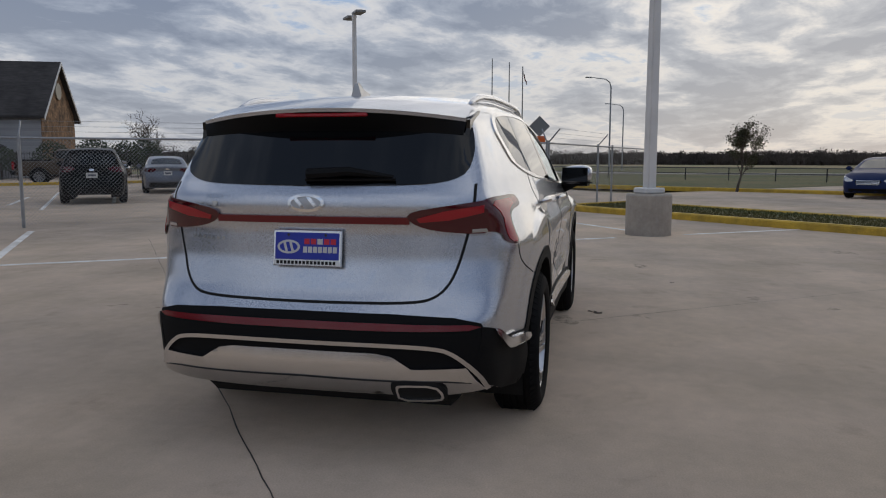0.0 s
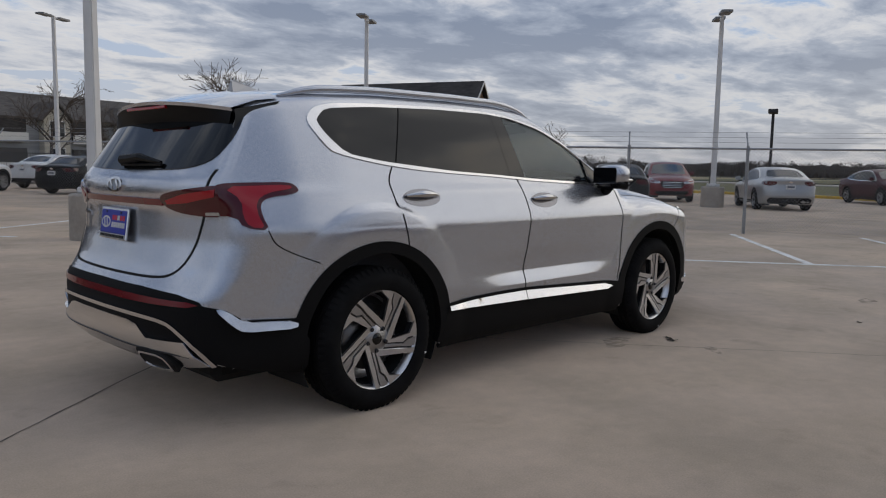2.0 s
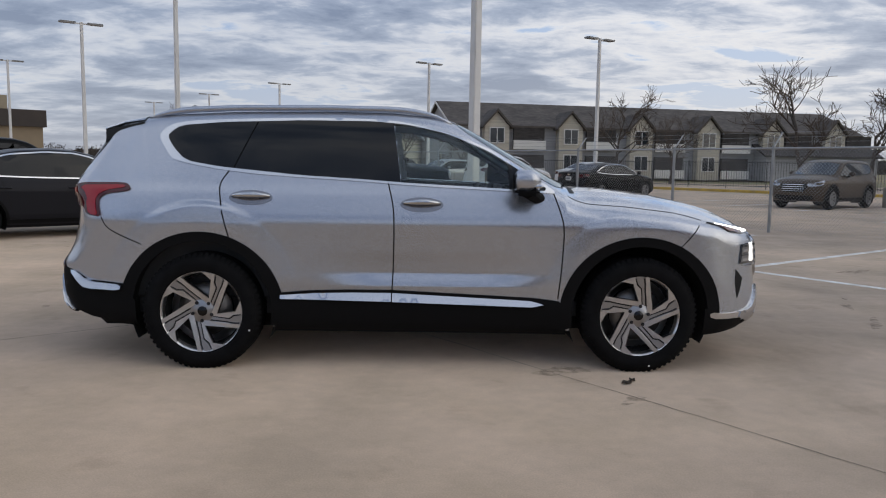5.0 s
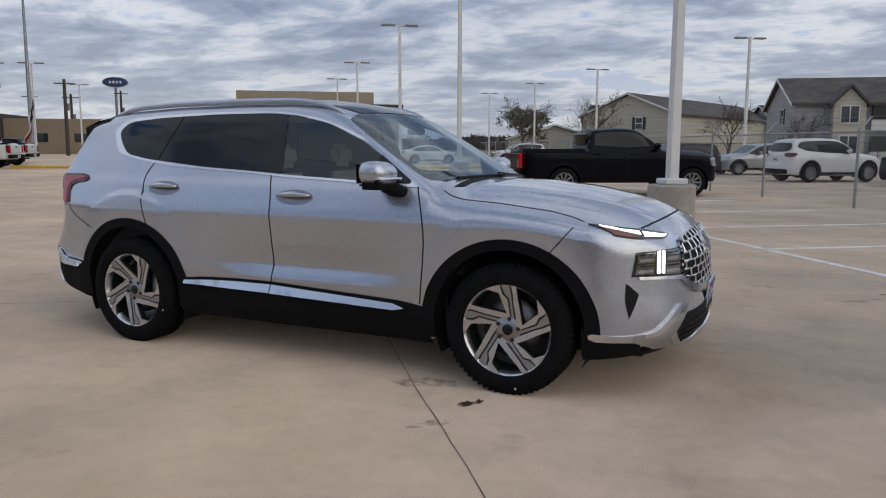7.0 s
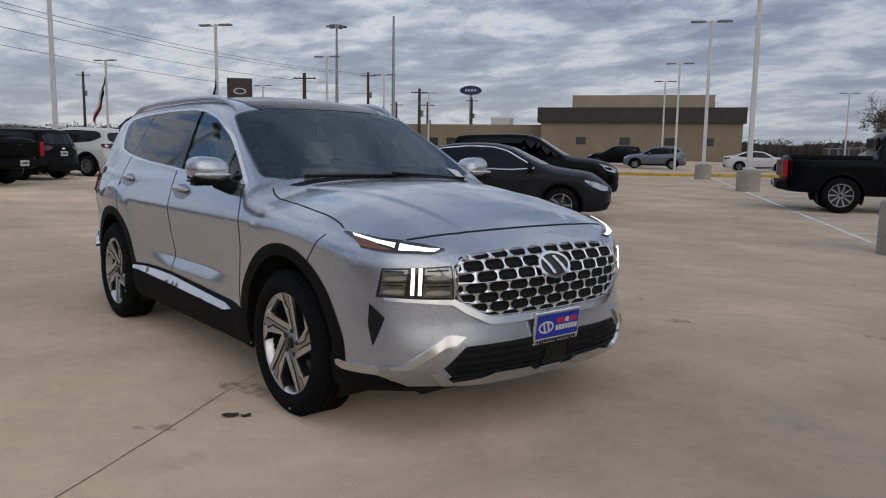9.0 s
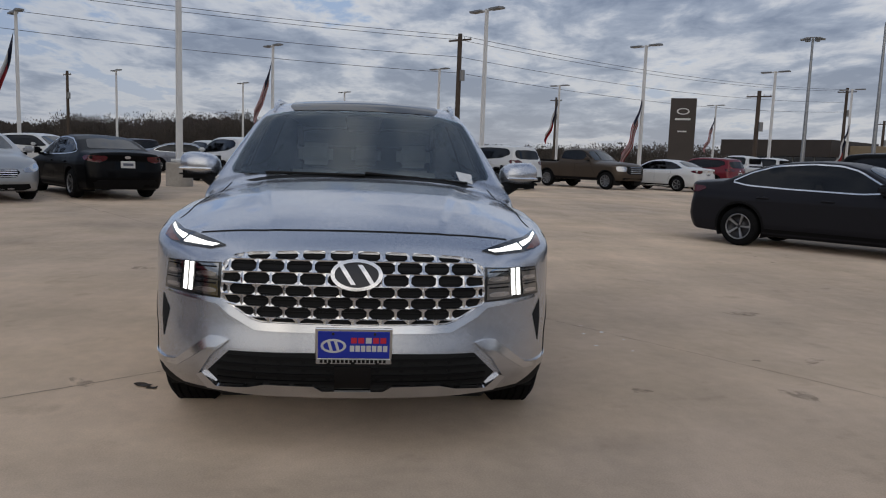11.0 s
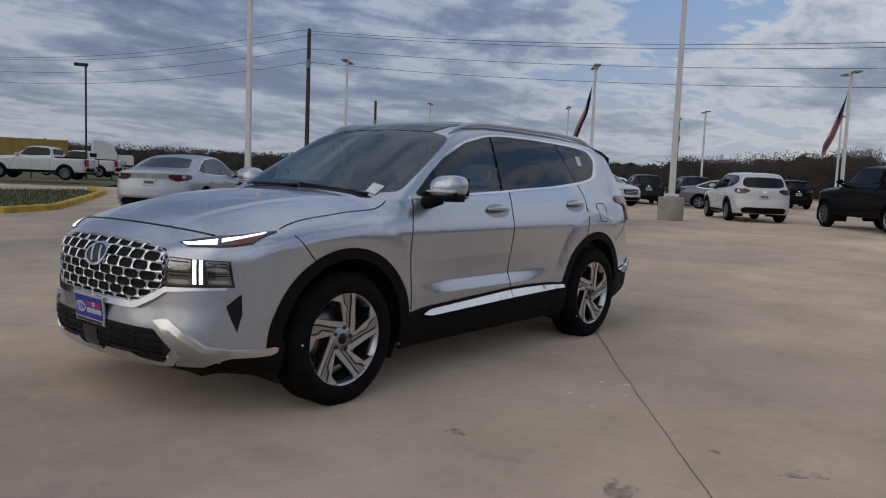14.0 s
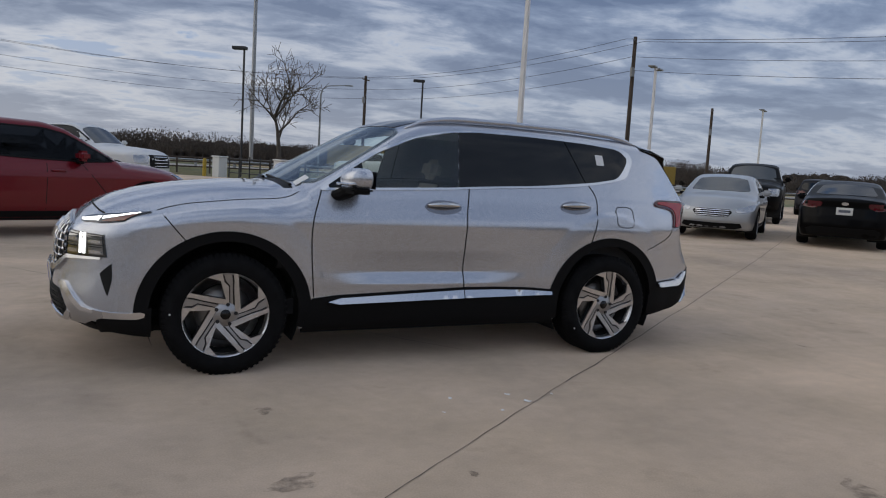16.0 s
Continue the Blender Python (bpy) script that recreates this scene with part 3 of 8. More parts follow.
for x, y, h in ((8.66, -1.86, 7.7), (0.92, 8.72, 7.7), (22.4, 8.45, 6.75), (16.8, 21.1, 7.35), (-9.0, 22.6, 7.7), (-16.3, 31.6, 7.7), (-18.9, -5.9, 7.7), (-11.0, -17.1, 7.7)):
    lamp_post(x, y, h)
for x, y in ((-34.6, -17.5), (-62.0, -21.6), (-69.0, -12.3), (-42.3, -6.1), (-74.5, -3.0), (-50.4, 4.7), (-28.0, 4.8), (-58.3, 15.5), (-35.4, 14.6), (-71.1, 35.1), (-43.4, 26.3), (-51.5, 37.0),
             (-27.0, -29.7), (-48.8, -42.0), (-55.3, -31.4), (-27.6, 46.2), (-36.9, 58.1), (-30.3, 81.2), (-20.9, 69.4), (-12.0, 58.1), (0.2, 43.7), (8.7, 33.2), (-65.8, 53.5)):
    lamp_post(x, y, 7.6 if ground_z(x, y) > .1 else 7.7, base=False)


def sag_flag(x, y, z, kind, turn, size=1.0):
    """A large flag that hangs limp from its post, drifting to one side in folds."""
    t = thing("flag", {"us": "limp flag with red and white stripes on a lamp post", "tx": "limp flag in red, white and blue on a lamp post"}[kind], "flag", pose(x, y, z, 0, 0, turn), "flags on the posts")

    def at(u, v):
        fold = .16 * math.sin(10 * u + 3.0 * v) * (.25 + u) + .10 * math.sin(7 * v)
        return Vector((.10 + 1.0 * u ** 1.2 + .14 * v * (1 - u), fold, -3.0 * u - 1.4 * v * (1 - .4 * u))) * size

    def field(name, u0, u1, v0, v1, mat, nu, nv):
        vs = [at(u0 + (u1 - u0) * i / nu, v0 + (v1 - v0) * j / nv) for j in range(nv + 1) for i in range(nu + 1)]
        fs = [(j * (nu + 1) + i, j * (nu + 1) + i + 1, (j + 1) * (nu + 1) + i + 1, (j + 1) * (nu + 1) + i) for j in range(nv) for i in range(nu)]
        mesh_ob(name, vs, fs, M[mat], t, True)

    if kind == "tx":
        field("blue_field", 0, .34, 0, 1, "flag_blue", 8, 10)
        field("white_field", .34, 1, 0, .5, "flag_white", 14, 6)
        field("red_field", .34, 1, .5, 1, "flag_red", 14, 6)
    else:
        field("canton", 0, .42, 0, 7 / 13, "flag_blue", 10, 6)
        for k in range(13):
            field("stripe", .42 if k < 7 else 0, 1, k / 13, (k + 1) / 13, "flag_white" if k % 2 else "flag_red", 18, 1)
    return t


for x, y, z, kind, turn in ((-34.6, -17.5, 6.9, "tx", -70), (-42.3, -6.1, 6.8, "us", -70), (-58.3, 15.5, 6.6, "tx", -75), (-71.1, 35.1, 6.6, "us", -75), (-35.4, 14.6, 4.9, "us", -75), (-51.5, 37.0, 5.0, "tx", -75)):
    sag_flag(x, y, z, kind, turn)


# ---- fence ----
def chain_link(name, a, b, height=1.75, posts=None, barbed=True):
    """A chain-link fence: round posts, a top rail, woven wire and three barbed strands on leaning arms."""
    a, b = Vector((*a, 0)), Vector((*b, 0))
    t = thing(name, "galvanised chain-link fence with barbed strands on leaning arms", "fence", Matrix.Translation(a))
    d = b - a
    L = d.length
    d.normalize()
    t.matrix_world = Matrix.Translation(a) @ Matrix.Rotation(math.atan2(d.y, d.x), 4, "Z")
    posts = posts or [i * 3.0 for i in range(int(L / 3) + 1)]
    for s in posts:
        part("post", tube_bm([(s, 0, 0), (s, 0, height + .04)], 0.033, 8), M["galvanised"], t)
        if barbed:
            part("barb_arm", tube_bm([(s, 0, height), (s, -.28, height + .32)], 0.018, 5), M["galvanised"], t)
    part("top_rail", tube_bm([(0, 0, height - .02), (L, 0, height - .02)], 0.022, 8), M["galvanised"], t)
    if barbed:
        for k in (1, 2, 3):
            f = k / 3
            part("barbed_wire", tube_bm([(0, -.28 * f, height + .32 * f), (L, -.28 * f, height + .32 * f)], 0.004, 4, caps=False), M["galvanised"], t)
    # woven wire: two families of slanting strands, as thin flat wires
    vs, fs = [], []
    pitch, w, top = 0.075, 0.0030, height - .03
    n = int((L + top) / pitch)
    for fam in (1, -1):
        for i in range(n):
            x0 = -top + i * pitch if fam == 1 else i * pitch
            z_a, z_b = 0.04, top
            xa, xb = x0, x0 + fam * (top - .04)
            # clip to the panel
            if max(xa, xb) < 0 or min(xa, xb) > L:
                continue
            ta = max(0, (0 - xa) / (xb - xa) if xb > xa else (L - xa) / (xb - xa))
            tb = min(1, (L - xa) / (xb - xa) if xb > xa else (0 - xa) / (xb - xa))
            if tb <= ta:
                continue
            p = (xa + (xb - xa) * ta, z_a + (z_b - z_a) * ta)
            q = (xa + (xb - xa) * tb, z_a + (z_b - z_a) * tb)
            k = len(vs)
            vs += [(p[0] - w, fam * .002, p[1]), (p[0] + w, fam * .002, p[1]), (q[0] + w, fam * .002, q[1]), (q[0] - w, fam * .002, q[1])]
            fs.append((k, k + 1, k + 2, k + 3))
    tagged(mesh_ob("wire_mesh", vs, fs, M["galvanised"], t), kind="stuff")
    return t


chain_link("chain_link_fence", (13.0, 0.35), (-22.0, 57.5), posts=[0.0, 2.75, 5.1, 7.75, 11.2, 13.75, 17.0, 20.9, 24.0, 27.2, 30.4, 33.6, 36.8, 40, 44, 48, 52, 56, 60, 64])
chain_link("chain_link_fence", (13.0, 0.35), (17.45, -0.75), posts=[0.12, 4.55], barbed=True)
chain_link("chain_link_fence", (17.45, -0.75), (24.5, -2.5), posts=[1.6, 7.2], barbed=False)


def rail_fence(name, pts, height, spacing, label, mat, rails=(0.3, 0.9), r=0.03, pickets=0.0):
    t = thing(name, label, "fence", Matrix.Translation((*pts[0], 0)))
    o = Vector((*pts[0], 0))
    for a, b in zip(pts, pts[1:]):
        a, b = Vector((*a, 0)) - o, Vector((*b, 0)) - o
        n = max(1, int((b - a).length / spacing))
        for i in range(n + 1):
            p = a.lerp(b, i / n)
            part("post", tube_bm([p, p + Vector((0, 0, height))], r * 1.3, 5), mat, t)
        for f in rails:
            up = Vector((0, 0, height * f))
            part("rail", tube_bm([a + up, b + up], r, 5), mat, t)
        if pickets:
            m = int((b - a).length / pickets)
            bm = bmesh.new()
            for i in range(m):
                p = a.lerp(b, i / m)
                tube_bm([p + Vector((0, 0, .08)), p + Vector((0, 0, height))], .012, 4, bm)
            tagged(part("picket_run", bm, mat, t), kind="stuff")
    return t


rail_fence("pipe_fence", [(66, 40), (60, 10), (46, -14), (40, -45)], 0.85, 3.0, "low black pipe rail fence on the grass", M["black_steel"], (0.55, 0.98))
rail_fence("iron_fence", [(44, 30), (30, 37), (10, 52), (-8, 66)], 1.8, 2.4, "black iron picket fence round the housing", M["black_steel"], (0.1, 0.95), .02, 0.16)
rail_fence("post_and_rail_fence", [(6, -46), (-10, -52), (-36, -48), (-60, -42)], 1.1, 2.4, "weathered post and rail fence beside the road", M["wood_pole"], (0.4, 0.7, 0.97), .05)
rail_fence("road_guard_rail", [(60, -88), (-160, -63)], 0.8, 4.0, "pale guard rail along the road", M["galvanised"], (0.85,), .12)


# ---- utility poles and cables ----
def utility_pole(x, y, h, arms=1, turn=45):
    t = thing("utility_pole", "dark wooden utility pole with cross arm and insulators", "utility pole", pose(x, y, 0, 0, 0, turn), "utility poles")
    part("pole", tube_bm([(0, 0, 0), (0, 0, h)], [.23, .17], 10), M["wood_pole"], t)
    for k in range(arms):
        z = h - .5 - k * 1.1
        part("cross_arm", box_bm(-1.1, 1.1, -.05, .05, z - .06, z + .06), M["wood_pole"], t)
        for s in (-1.0, -.45, .45, 1.0):
            part("insulator", tube_bm([(s, 0, z + .06), (s, 0, z + .2)], [.035, .02], 6), M["lamp_grey"], t)
    part("transformer", lathe_bm([(0, h - 3.6), (.2, h - 3.6), (.2, h - 2.8), (0, h - 2.75)], 12), M["lamp_grey"], t).location = (.35, 0, 0)
    return t


UP = {"a": (-55.0, 6.6, 11.0), "j": (-42.5, -51.6, 14.2), "k": (-31.0, -93.0, 13.0), "b": (-88.0, 60.0, 12.0), "c": (-120, 30, 12), "e": (-100, -40, 11), "f": (14, -88, 12.5),
      "g": (-61, 34.4, 8.3), "h": (-74.8, 59.1, 9.0), "i": (-89.8, 72.4, 8.5), "l": (-100.8, 74.4, 9.0), "m": (-100.4, 91.1, 10.5), "n": (-73.7, -73.9, 11.5)}
for x, y, h in UP.values():
    utility_pole(x, y, h)


def cable(a, b, sag, r=0.02):
    a, b = Vector(a), Vector(b)
    pts = [a.lerp(b, i / 16) - Vector((0, 0, sag * 4 * (i / 16) * (1 - i / 16))) for i in range(17)]
    tagged(part("power_cable", tube_bm(pts, r, 4, caps=False), M["wire"]), "thin dark overhead power cable", "cable")


for dz, off in ((-.3, -1.0), (-.3, 1.0), (-1.8, 0.2), (-3.0, 0.0)):
    for p, q in (("j", "a"), ("a", "b"), ("k", "j"), ("f", "k")):
        (x0, y0, h0), (x1, y1, h1) = UP[p], UP[q]
        cable((x0 + off, y0, h0 + dz), (x1 + off, y1, h1 + dz), .9, .022)

# ---- parked vehicles ----
PAINTS = {
    "black": car_paint("black_paint", (0.002, 0.002, 0.0023)), "dark_grey": car_paint("dark_grey_paint", (0.022, 0.022, 0.026), 0.2),
    "white": car_paint("white_paint", (0.66, 0.66, 0.65)), "silver": car_paint("silver_paint", (0.40, 0.41, 0.42), 0.6, 0.32),
    "red": car_paint("deep_red_paint", (0.15, 0.002, 0.009), 0.2, 0.3), "blue": car_paint("dark_blue_paint", (0.014, 0.026, 0.085), 0.2),
    "bright_blue": car_paint("bright_blue_paint", (0.02, 0.07, 0.33), 0.2), "bronze": car_paint("bronze_paint", (0.085, 0.066, 0.05), 0.4),
    "maroon": car_paint("maroon_paint", (0.055, 0.012, 0.018), 0.2), "champagne": car_paint("pale_blue_silver_paint", (0.40, 0.43, 0.47), 0.6),
    "grey_blue": car_paint("grey_blue_paint", (0.15, 0.165, 0.20), 0.5), "navy": car_paint("navy_paint", (0.003, 0.0035, 0.006)),
}
def wheel_set(R, w, spokes, rim_mat):
    """The meshes of a wheel, lying about the y axis with its face towards -y."""
    tm = lathe_bm([(R * .64, -w / 2), (R * .70, -w / 2 - .006), (R * .90, -w / 2 + .004), (R * .97, -w * .38), (R, -w * .2), (R, w * .2), (R * .97, w * .38), (R * .9, w / 2), (R * .64, w / 2)], 36, axis="y")
    rm = lathe_bm([(0, -w * .30), (R * .10, -w * .31), (R * .12, -w * .26), (R * .16, -w * .12), (R * .55, -w * .10), (R * .60, -w * .42), (R * .66, -w / 2 - .002), (R * .66, -w / 2 + .02)], 36, axis="y")
    sp = bmesh.new()
    for k in range(spokes):
        a = 2 * math.pi * k / spokes
        ca, sa = math.cos(a), math.sin(a)
        def q(r, s, y):
            return (r * ca - s * sa, y, r * sa + s * ca)
        pts = [q(R * .08, -.012, -w * .34), q(R * .62, -.021, -w * .44), q(R * .62, .021, -w * .44), q(R * .08, .012, -w * .34)]
        lo = [sp.verts.new(p) for p in pts]
        hi = [sp.verts.new((p[0], p[1] + .03, p[2])) for p in pts]
        sp.faces.new(lo)
        for i in range(4):
            sp.faces.new((lo[i], lo[(i + 1) % 4], hi[(i + 1) % 4], hi[i]))
    out = []
    for nm, bm, mat, sm in (("tyre", tm, M["tyre"], True), ("rim", rm, M["alloy_grey"], True), ("rim_lip", lathe_bm([(R * .60, -w * .40), (R * .605, -w / 2 + .002), (R * .655, -w / 2 - .004), (R * .665, -w * .40)], 36, axis="y"), rim_mat, True), ("spokes", sp, rim_mat, False)):
        bmesh.ops.recalc_face_normals(bm, faces=bm.faces[:])
        me = bpy.data.meshes.new(nm)
        bm.to_mesh(me)
        bm.free()
        me.materials.append(mat)
        if sm:
            me.polygons.foreach_set("use_smooth", [True] * len(me.polygons))
        out.append((nm, me))
    return out


WHEELS = {}
M["alloy_dull"] = grain(material("dull_road_worn_alloy", (0.34, 0.34, 0.345), 0.42, 0.8), [(14, 3, 0.8, 1.1, 0.3, 0.7)])


# ---- buildings ----
def gable_house(name, label, x, y, turn, w, l, eave, ridge, wall, roof, gable=None, over=0.4):
    """A house with a ridge along its local y; the gable faces -y."""
    t = thing(name, label, "house", pose(x, y, 0, 0, 0, turn))
    part("wall", prism_bm([(-w / 2, 0), (w / 2, 0), (w / 2, eave), (0, ridge - .15), (-w / 2, eave)], 0, l, axis="y"), wall, t)
    if gable is not None:
        part("gable_wall", prism_bm([(-w / 2, 0), (w / 2, 0), (w / 2, eave), (0, ridge - .2), (-w / 2, eave)], -.06, -.003, axis="y"), gable, t)
    k = (ridge - eave) / (w / 2)
    for s in (-1, 1):
        bm = prism_bm([(0, ridge), (s * (w / 2 + over), eave - k * over), (s * (w / 2 + over), eave - k * over + .2), (0, ridge + .2)][::s], -over, l + over, axis="y")
        part("roof", bm, roof, t)
        bm = prism_bm([(0, ridge - .05), (s * (w / 2 + over), eave - k * over - .08), (s * (w / 2 + over), eave - k * over + .17), (0, ridge + .18)][::s], -over - .06, -over - .01, axis="y")
        part("barge_board", bm, M["trim_white"], t)
    return t


def window_on(t, x, z, w, h, y=-.02, mat=None, shutters=False):
    f = part("window", box_bm(x - w / 2, x + w / 2, y - .05, y, z - h / 2, z + h / 2), M["trim_white"], t)
    for s in (-1, 1):
        zc = z + s * h * .235
        part("pane", box_bm(x - w / 2 + .08, x + w / 2 - .08, y - .062, y - .054, zc - h * .20, zc + h * .20), mat or M["far_glass"], f)
    if shutters:
        for s in (-1, 1):
            xs = x + s * (w / 2 + .2)
            part("shutter", box_bm(xs - .17, xs + .17, y - .05, y, z - h / 2, z + h / 2), M["black_steel"], t)


# clubhouse with a stone gable
club = gable_house("clubhouse", "single-storey clubhouse with dark roof and brown stone gable", 44.9, 40.0, 22, 7.4, 13, 4.6, 8.4, M["siding_grey"], M["roof_dark"], M["stone"])
part("round_vent", lathe_bm([(0, 0), (.55, 0), (.62, .03), (.62, .10), (0, .10)], 24), M["siding_cream"], club).matrix_local = pose(0, -.06, 6.4, 90)
gable_house("clubhouse_wing", "lower wing with dark roof", 38.5, 44.0, 112, 7, 6, 2.2, 3.7, M["siding_grey"], M["roof_dark"])
gable_house("bungalow", "low grey house with dark roof behind bare trees", 30, 92, 100, 10, 20, 2.8, 5.2, M["siding_grey"], M["roof_dark"])
gable_house("bungalow", "low grey house with dark roof behind bare trees", 50, 84, 100, 10, 14, 2.8, 5.2, M["siding_grey"], M["roof_dark"])


def flats(name, label, x, y, turn, wall, l=48, w=13, side=-1):
    """Two-storey flats, the long front towards the given side of x, the gable towards -y."""
    t = gable_house(name, label, x, y, turn, w, l, 5.3, 7.9, wall, M["roof_brown"])
    for z in (1.7, 4.3):
        window_on(t, 1.5, z, 1.0, 1.5, shutters=True)
    front = side * w / 2

    def bx(a, b, *rest):
        """A box whose depth is told outwards from the front."""
        p, q = front + side * a, front + side * b
        return box_bm(min(p, q), max(p, q), *rest)

    for i in range(int(l / 8)):
        y0 = 3 + i * 8
        # bay with its own small gable
        part("bay", prism_bm([(y0, 0), (y0 + 2.6, 0), (y0 + 2.6, 5.2), (y0 + 1.3, 6.6), (y0, 5.2)], front + side * .9, front - side * .3, axis="x"), M["siding_cream"], t)
        part("bay_roof", prism_bm([(y0 - .3, 4.95), (y0 + 1.3, 6.7), (y0 + 2.9, 4.95), (y0 + 2.9, 5.2), (y0 + 1.3, 6.95), (y0 - .3, 5.2)], front + side * 1.2, front - side * 2.5, axis="x"), M["roof_brown"], t)
        for z in (1.7, 4.3):
            f = part("window", bx(.90, .97, y0 + .5, y0 + 2.1, z - .8, z + .8), M["trim_white"], t)
            part("pane", bx(.975, .99, y0 + .6, y0 + 1.25, z - .7, z + .7), M["far_glass"], f)
            part("pane", bx(.975, .99, y0 + 1.35, y0 + 2.0, z - .7, z + .7), M["far_glass"], f)
        for z in (1.3, 4.1):
            part("balcony", bx(.02, .35, y0 + 3.3, y0 + 6.6, z - 1.1, z + 1.1), M["roof_dark"], t)
            part("balcony_rail", bx(.45, .55, y0 + 3.2, y0 + 6.7, z - 1.15, z - .25), M["trim_white"], t)
    return t


flats("apartment_building", "grey two-storey flats with white trimmed bays", 1.5, 78.0, -78, M["siding_grey"], side=1)
flats("apartment_building", "cream two-storey flats with brown roof", -16.0, 92.0, -15, M["siding_cream"], 40)
flats("apartment_building", "grey two-storey flats behind the trees", -2, 128, -70, M["siding_grey"], 24, side=1)
gable_house("shed", "small cream building with shallow roof", -30, 108, 20, 14, 10, 2.6, 4.6, M["siding_cream"], M["roof_brown"])


def dealer():
    t = thing("dealer_building", "flat-roofed tan dealership with dark brown band", "building", pose(-58.6, 86.7, 0, 0, 0, 35))
    # local x along the front, the front towards -y
    part("hall", box_bm(-15, 12, 0, 22, 0, 7.2), M["stucco_tan"], t)
    part("upper_hall", box_bm(-11, 8.5, 3, 20, 7.2, 9.2), M["stucco_light"], t)
    part("band", box_bm(-15.5, 12.4, -.5, 22.4, 5.2, 7.3), M["brown_panel"], t)
    part("low_wing", box_bm(-42, -15, 4, 20, 0, 5.0), M["stucco_tan"], t)
    part("canopy", box_bm(-58, -42, -2, 14, 3.3, 5.6), M["brown_panel"], t)
    part("glass_front", box_bm(-57, -42, 0, 12, 0, 3.3), M["far_glass"], t)
    for i in range(6):
        part("mullion", box_bm(-57 + i * 3, -56.85 + i * 3, -.06, 0, 0, 3.3), M["lamp_grey"], t)
    for x in (-10, -4, 2, 7):
        part("window", box_bm(x, x + 1.4, -.05, 0, 2.2, 3.2), M["far_glass"], t)
    part("service_door", box_bm(-30, -19, 3.9, 4, 0, 3.0), M["brown_panel"], t)
    for x in (-38, -33):
        part("window", box_bm(x, x + 1.6, 3.95, 4, 1.8, 3.0), M["far_glass"], t)
    part("roof_unit", box_bm(-24, -21, 8, 11, 5, 6.2), M["trim_white"], t)
    return t


dealer()


def oval_sign(x, y, turn):
    t = thing("oval_sign", "blue oval sign with pale rim on a tall pole", "sign", pose(x, y, 0, 0, 0, turn))
    part("pole", tube_bm([(0, 0, 0), (0, 0, 13.2)], .25, 10), M["lamp_grey"], t)
    for nm, rx, rz, d, mat in (("rim", 2.5, 1.05, .25, M["plate_white"]), ("panel", 2.35, .93, .30, M["blue_sign"])):
        part(nm, prism_bm([(rx * math.cos(2 * math.pi * k / 48), 14 + rz * math.sin(2 * math.pi * k / 48)) for k in range(48)], -d, d, axis="y"), mat, t)
    for i in range(4):
        part("mark", box_bm(-1.2 + i * .65, -.75 + i * .65, -.34, -.29, 13.75, 14.25), M["plate_white"], t)
    return t


oval_sign(-122, 110, 40)


def totem(x, y, turn):
    t = thing("totem_sign", "tall dark brown dealer sign with pale emblem", "sign", pose(x, y, 0, 0, 0, turn))
    part("panel", box_bm(-1.0, 1.0, -.25, .25, 0, 6.8, .02), M["brown_panel"], t)
    for s in (-.30,):
        bm = prism_bm([(.5 * math.cos(2 * math.pi * k / 32), 5.75 + .26 * math.sin(2 * math.pi * k / 32)) for k in range(32)], s, -.25, axis="y")
        part("emblem", bm, M["plate_white"], t)
        part("emblem_core", prism_bm([(.38 * math.cos(2 * math.pi * k / 32), 5.75 + .18 * math.sin(2 * math.pi * k / 32)) for k in range(32)], s - .01, -.25, axis="y"), M["brown_panel"], t)
    part("mark", box_bm(-.6, .6, -.28, -.25, 5.05, 5.2), M["plate_white"], t)
    part("mark", box_bm(-.35, .35, -.28, -.25, 4.1, 4.2), M["plate_white"], t)
    return t


totem(-55.0, 25.0, 66)

# flag poles, road lamps, signs beyond the verge
for i, (x, y) in enumerate(((78, 12.2), (78.5, 10.4), (79, 9.0))):
    t = thing("flag_pole", "slender grey flag pole beyond the lot", "flag pole", pose(x, y, 0), "flag poles")
    part("pole", tube_bm([(0, 0, 0), (0, 0, 12.3 - .4 * i)], [.09, .05], 8), M["lamp_grey"], t)
sag_flag(79, 9.0, 11.2, "us", -60, 0.45)


def road_lamp(x, y, h, turn, mat="galvanised"):
    t = thing("street_lamp", "slim grey street lamp with curved arm", "street lamp", pose(x, y, 0, 0, 0, turn), "street lamps")
    part("pole", tube_bm([(0, 0, 0), (0, 0, h - .8), (.15, 0, h - .3), (.6, 0, h), (2.2, 0, h + .15)], [.1, .08, .06, .05, .04], 8), M[mat], t)
    part("lamp_head", box_bm(2.1, 2.8, -.12, .12, h + .08, h + .2, .04), M[mat], t)


road_lamp(75, -0.5, 9.5, 115)
road_lamp(105, -2, 9.0, 115)
road_lamp(-16.3, -61.5, 8.0, 160)


def shoebox_lamp(x, y, h, turn):
    t = thing("box_lamp", "black post with square flood lamp", "lamp", pose(x, y, 0, 0, 0, turn))
    part("pole", tube_bm([(0, 0, 0), (0, 0, h)], .07, 8), M["black_steel"], t)
    part("lamp_head", box_bm(-.15, .75, -.22, .22, h - .05, h + .15, .03), M["black_steel"], t)


shoebox_lamp(34.5, 11.2, 4.2, 200)
shoebox_lamp(-21.5, -50.7, 8.0, 340)
shoebox_lamp(-6.6, -44.7, 8.1, 330)


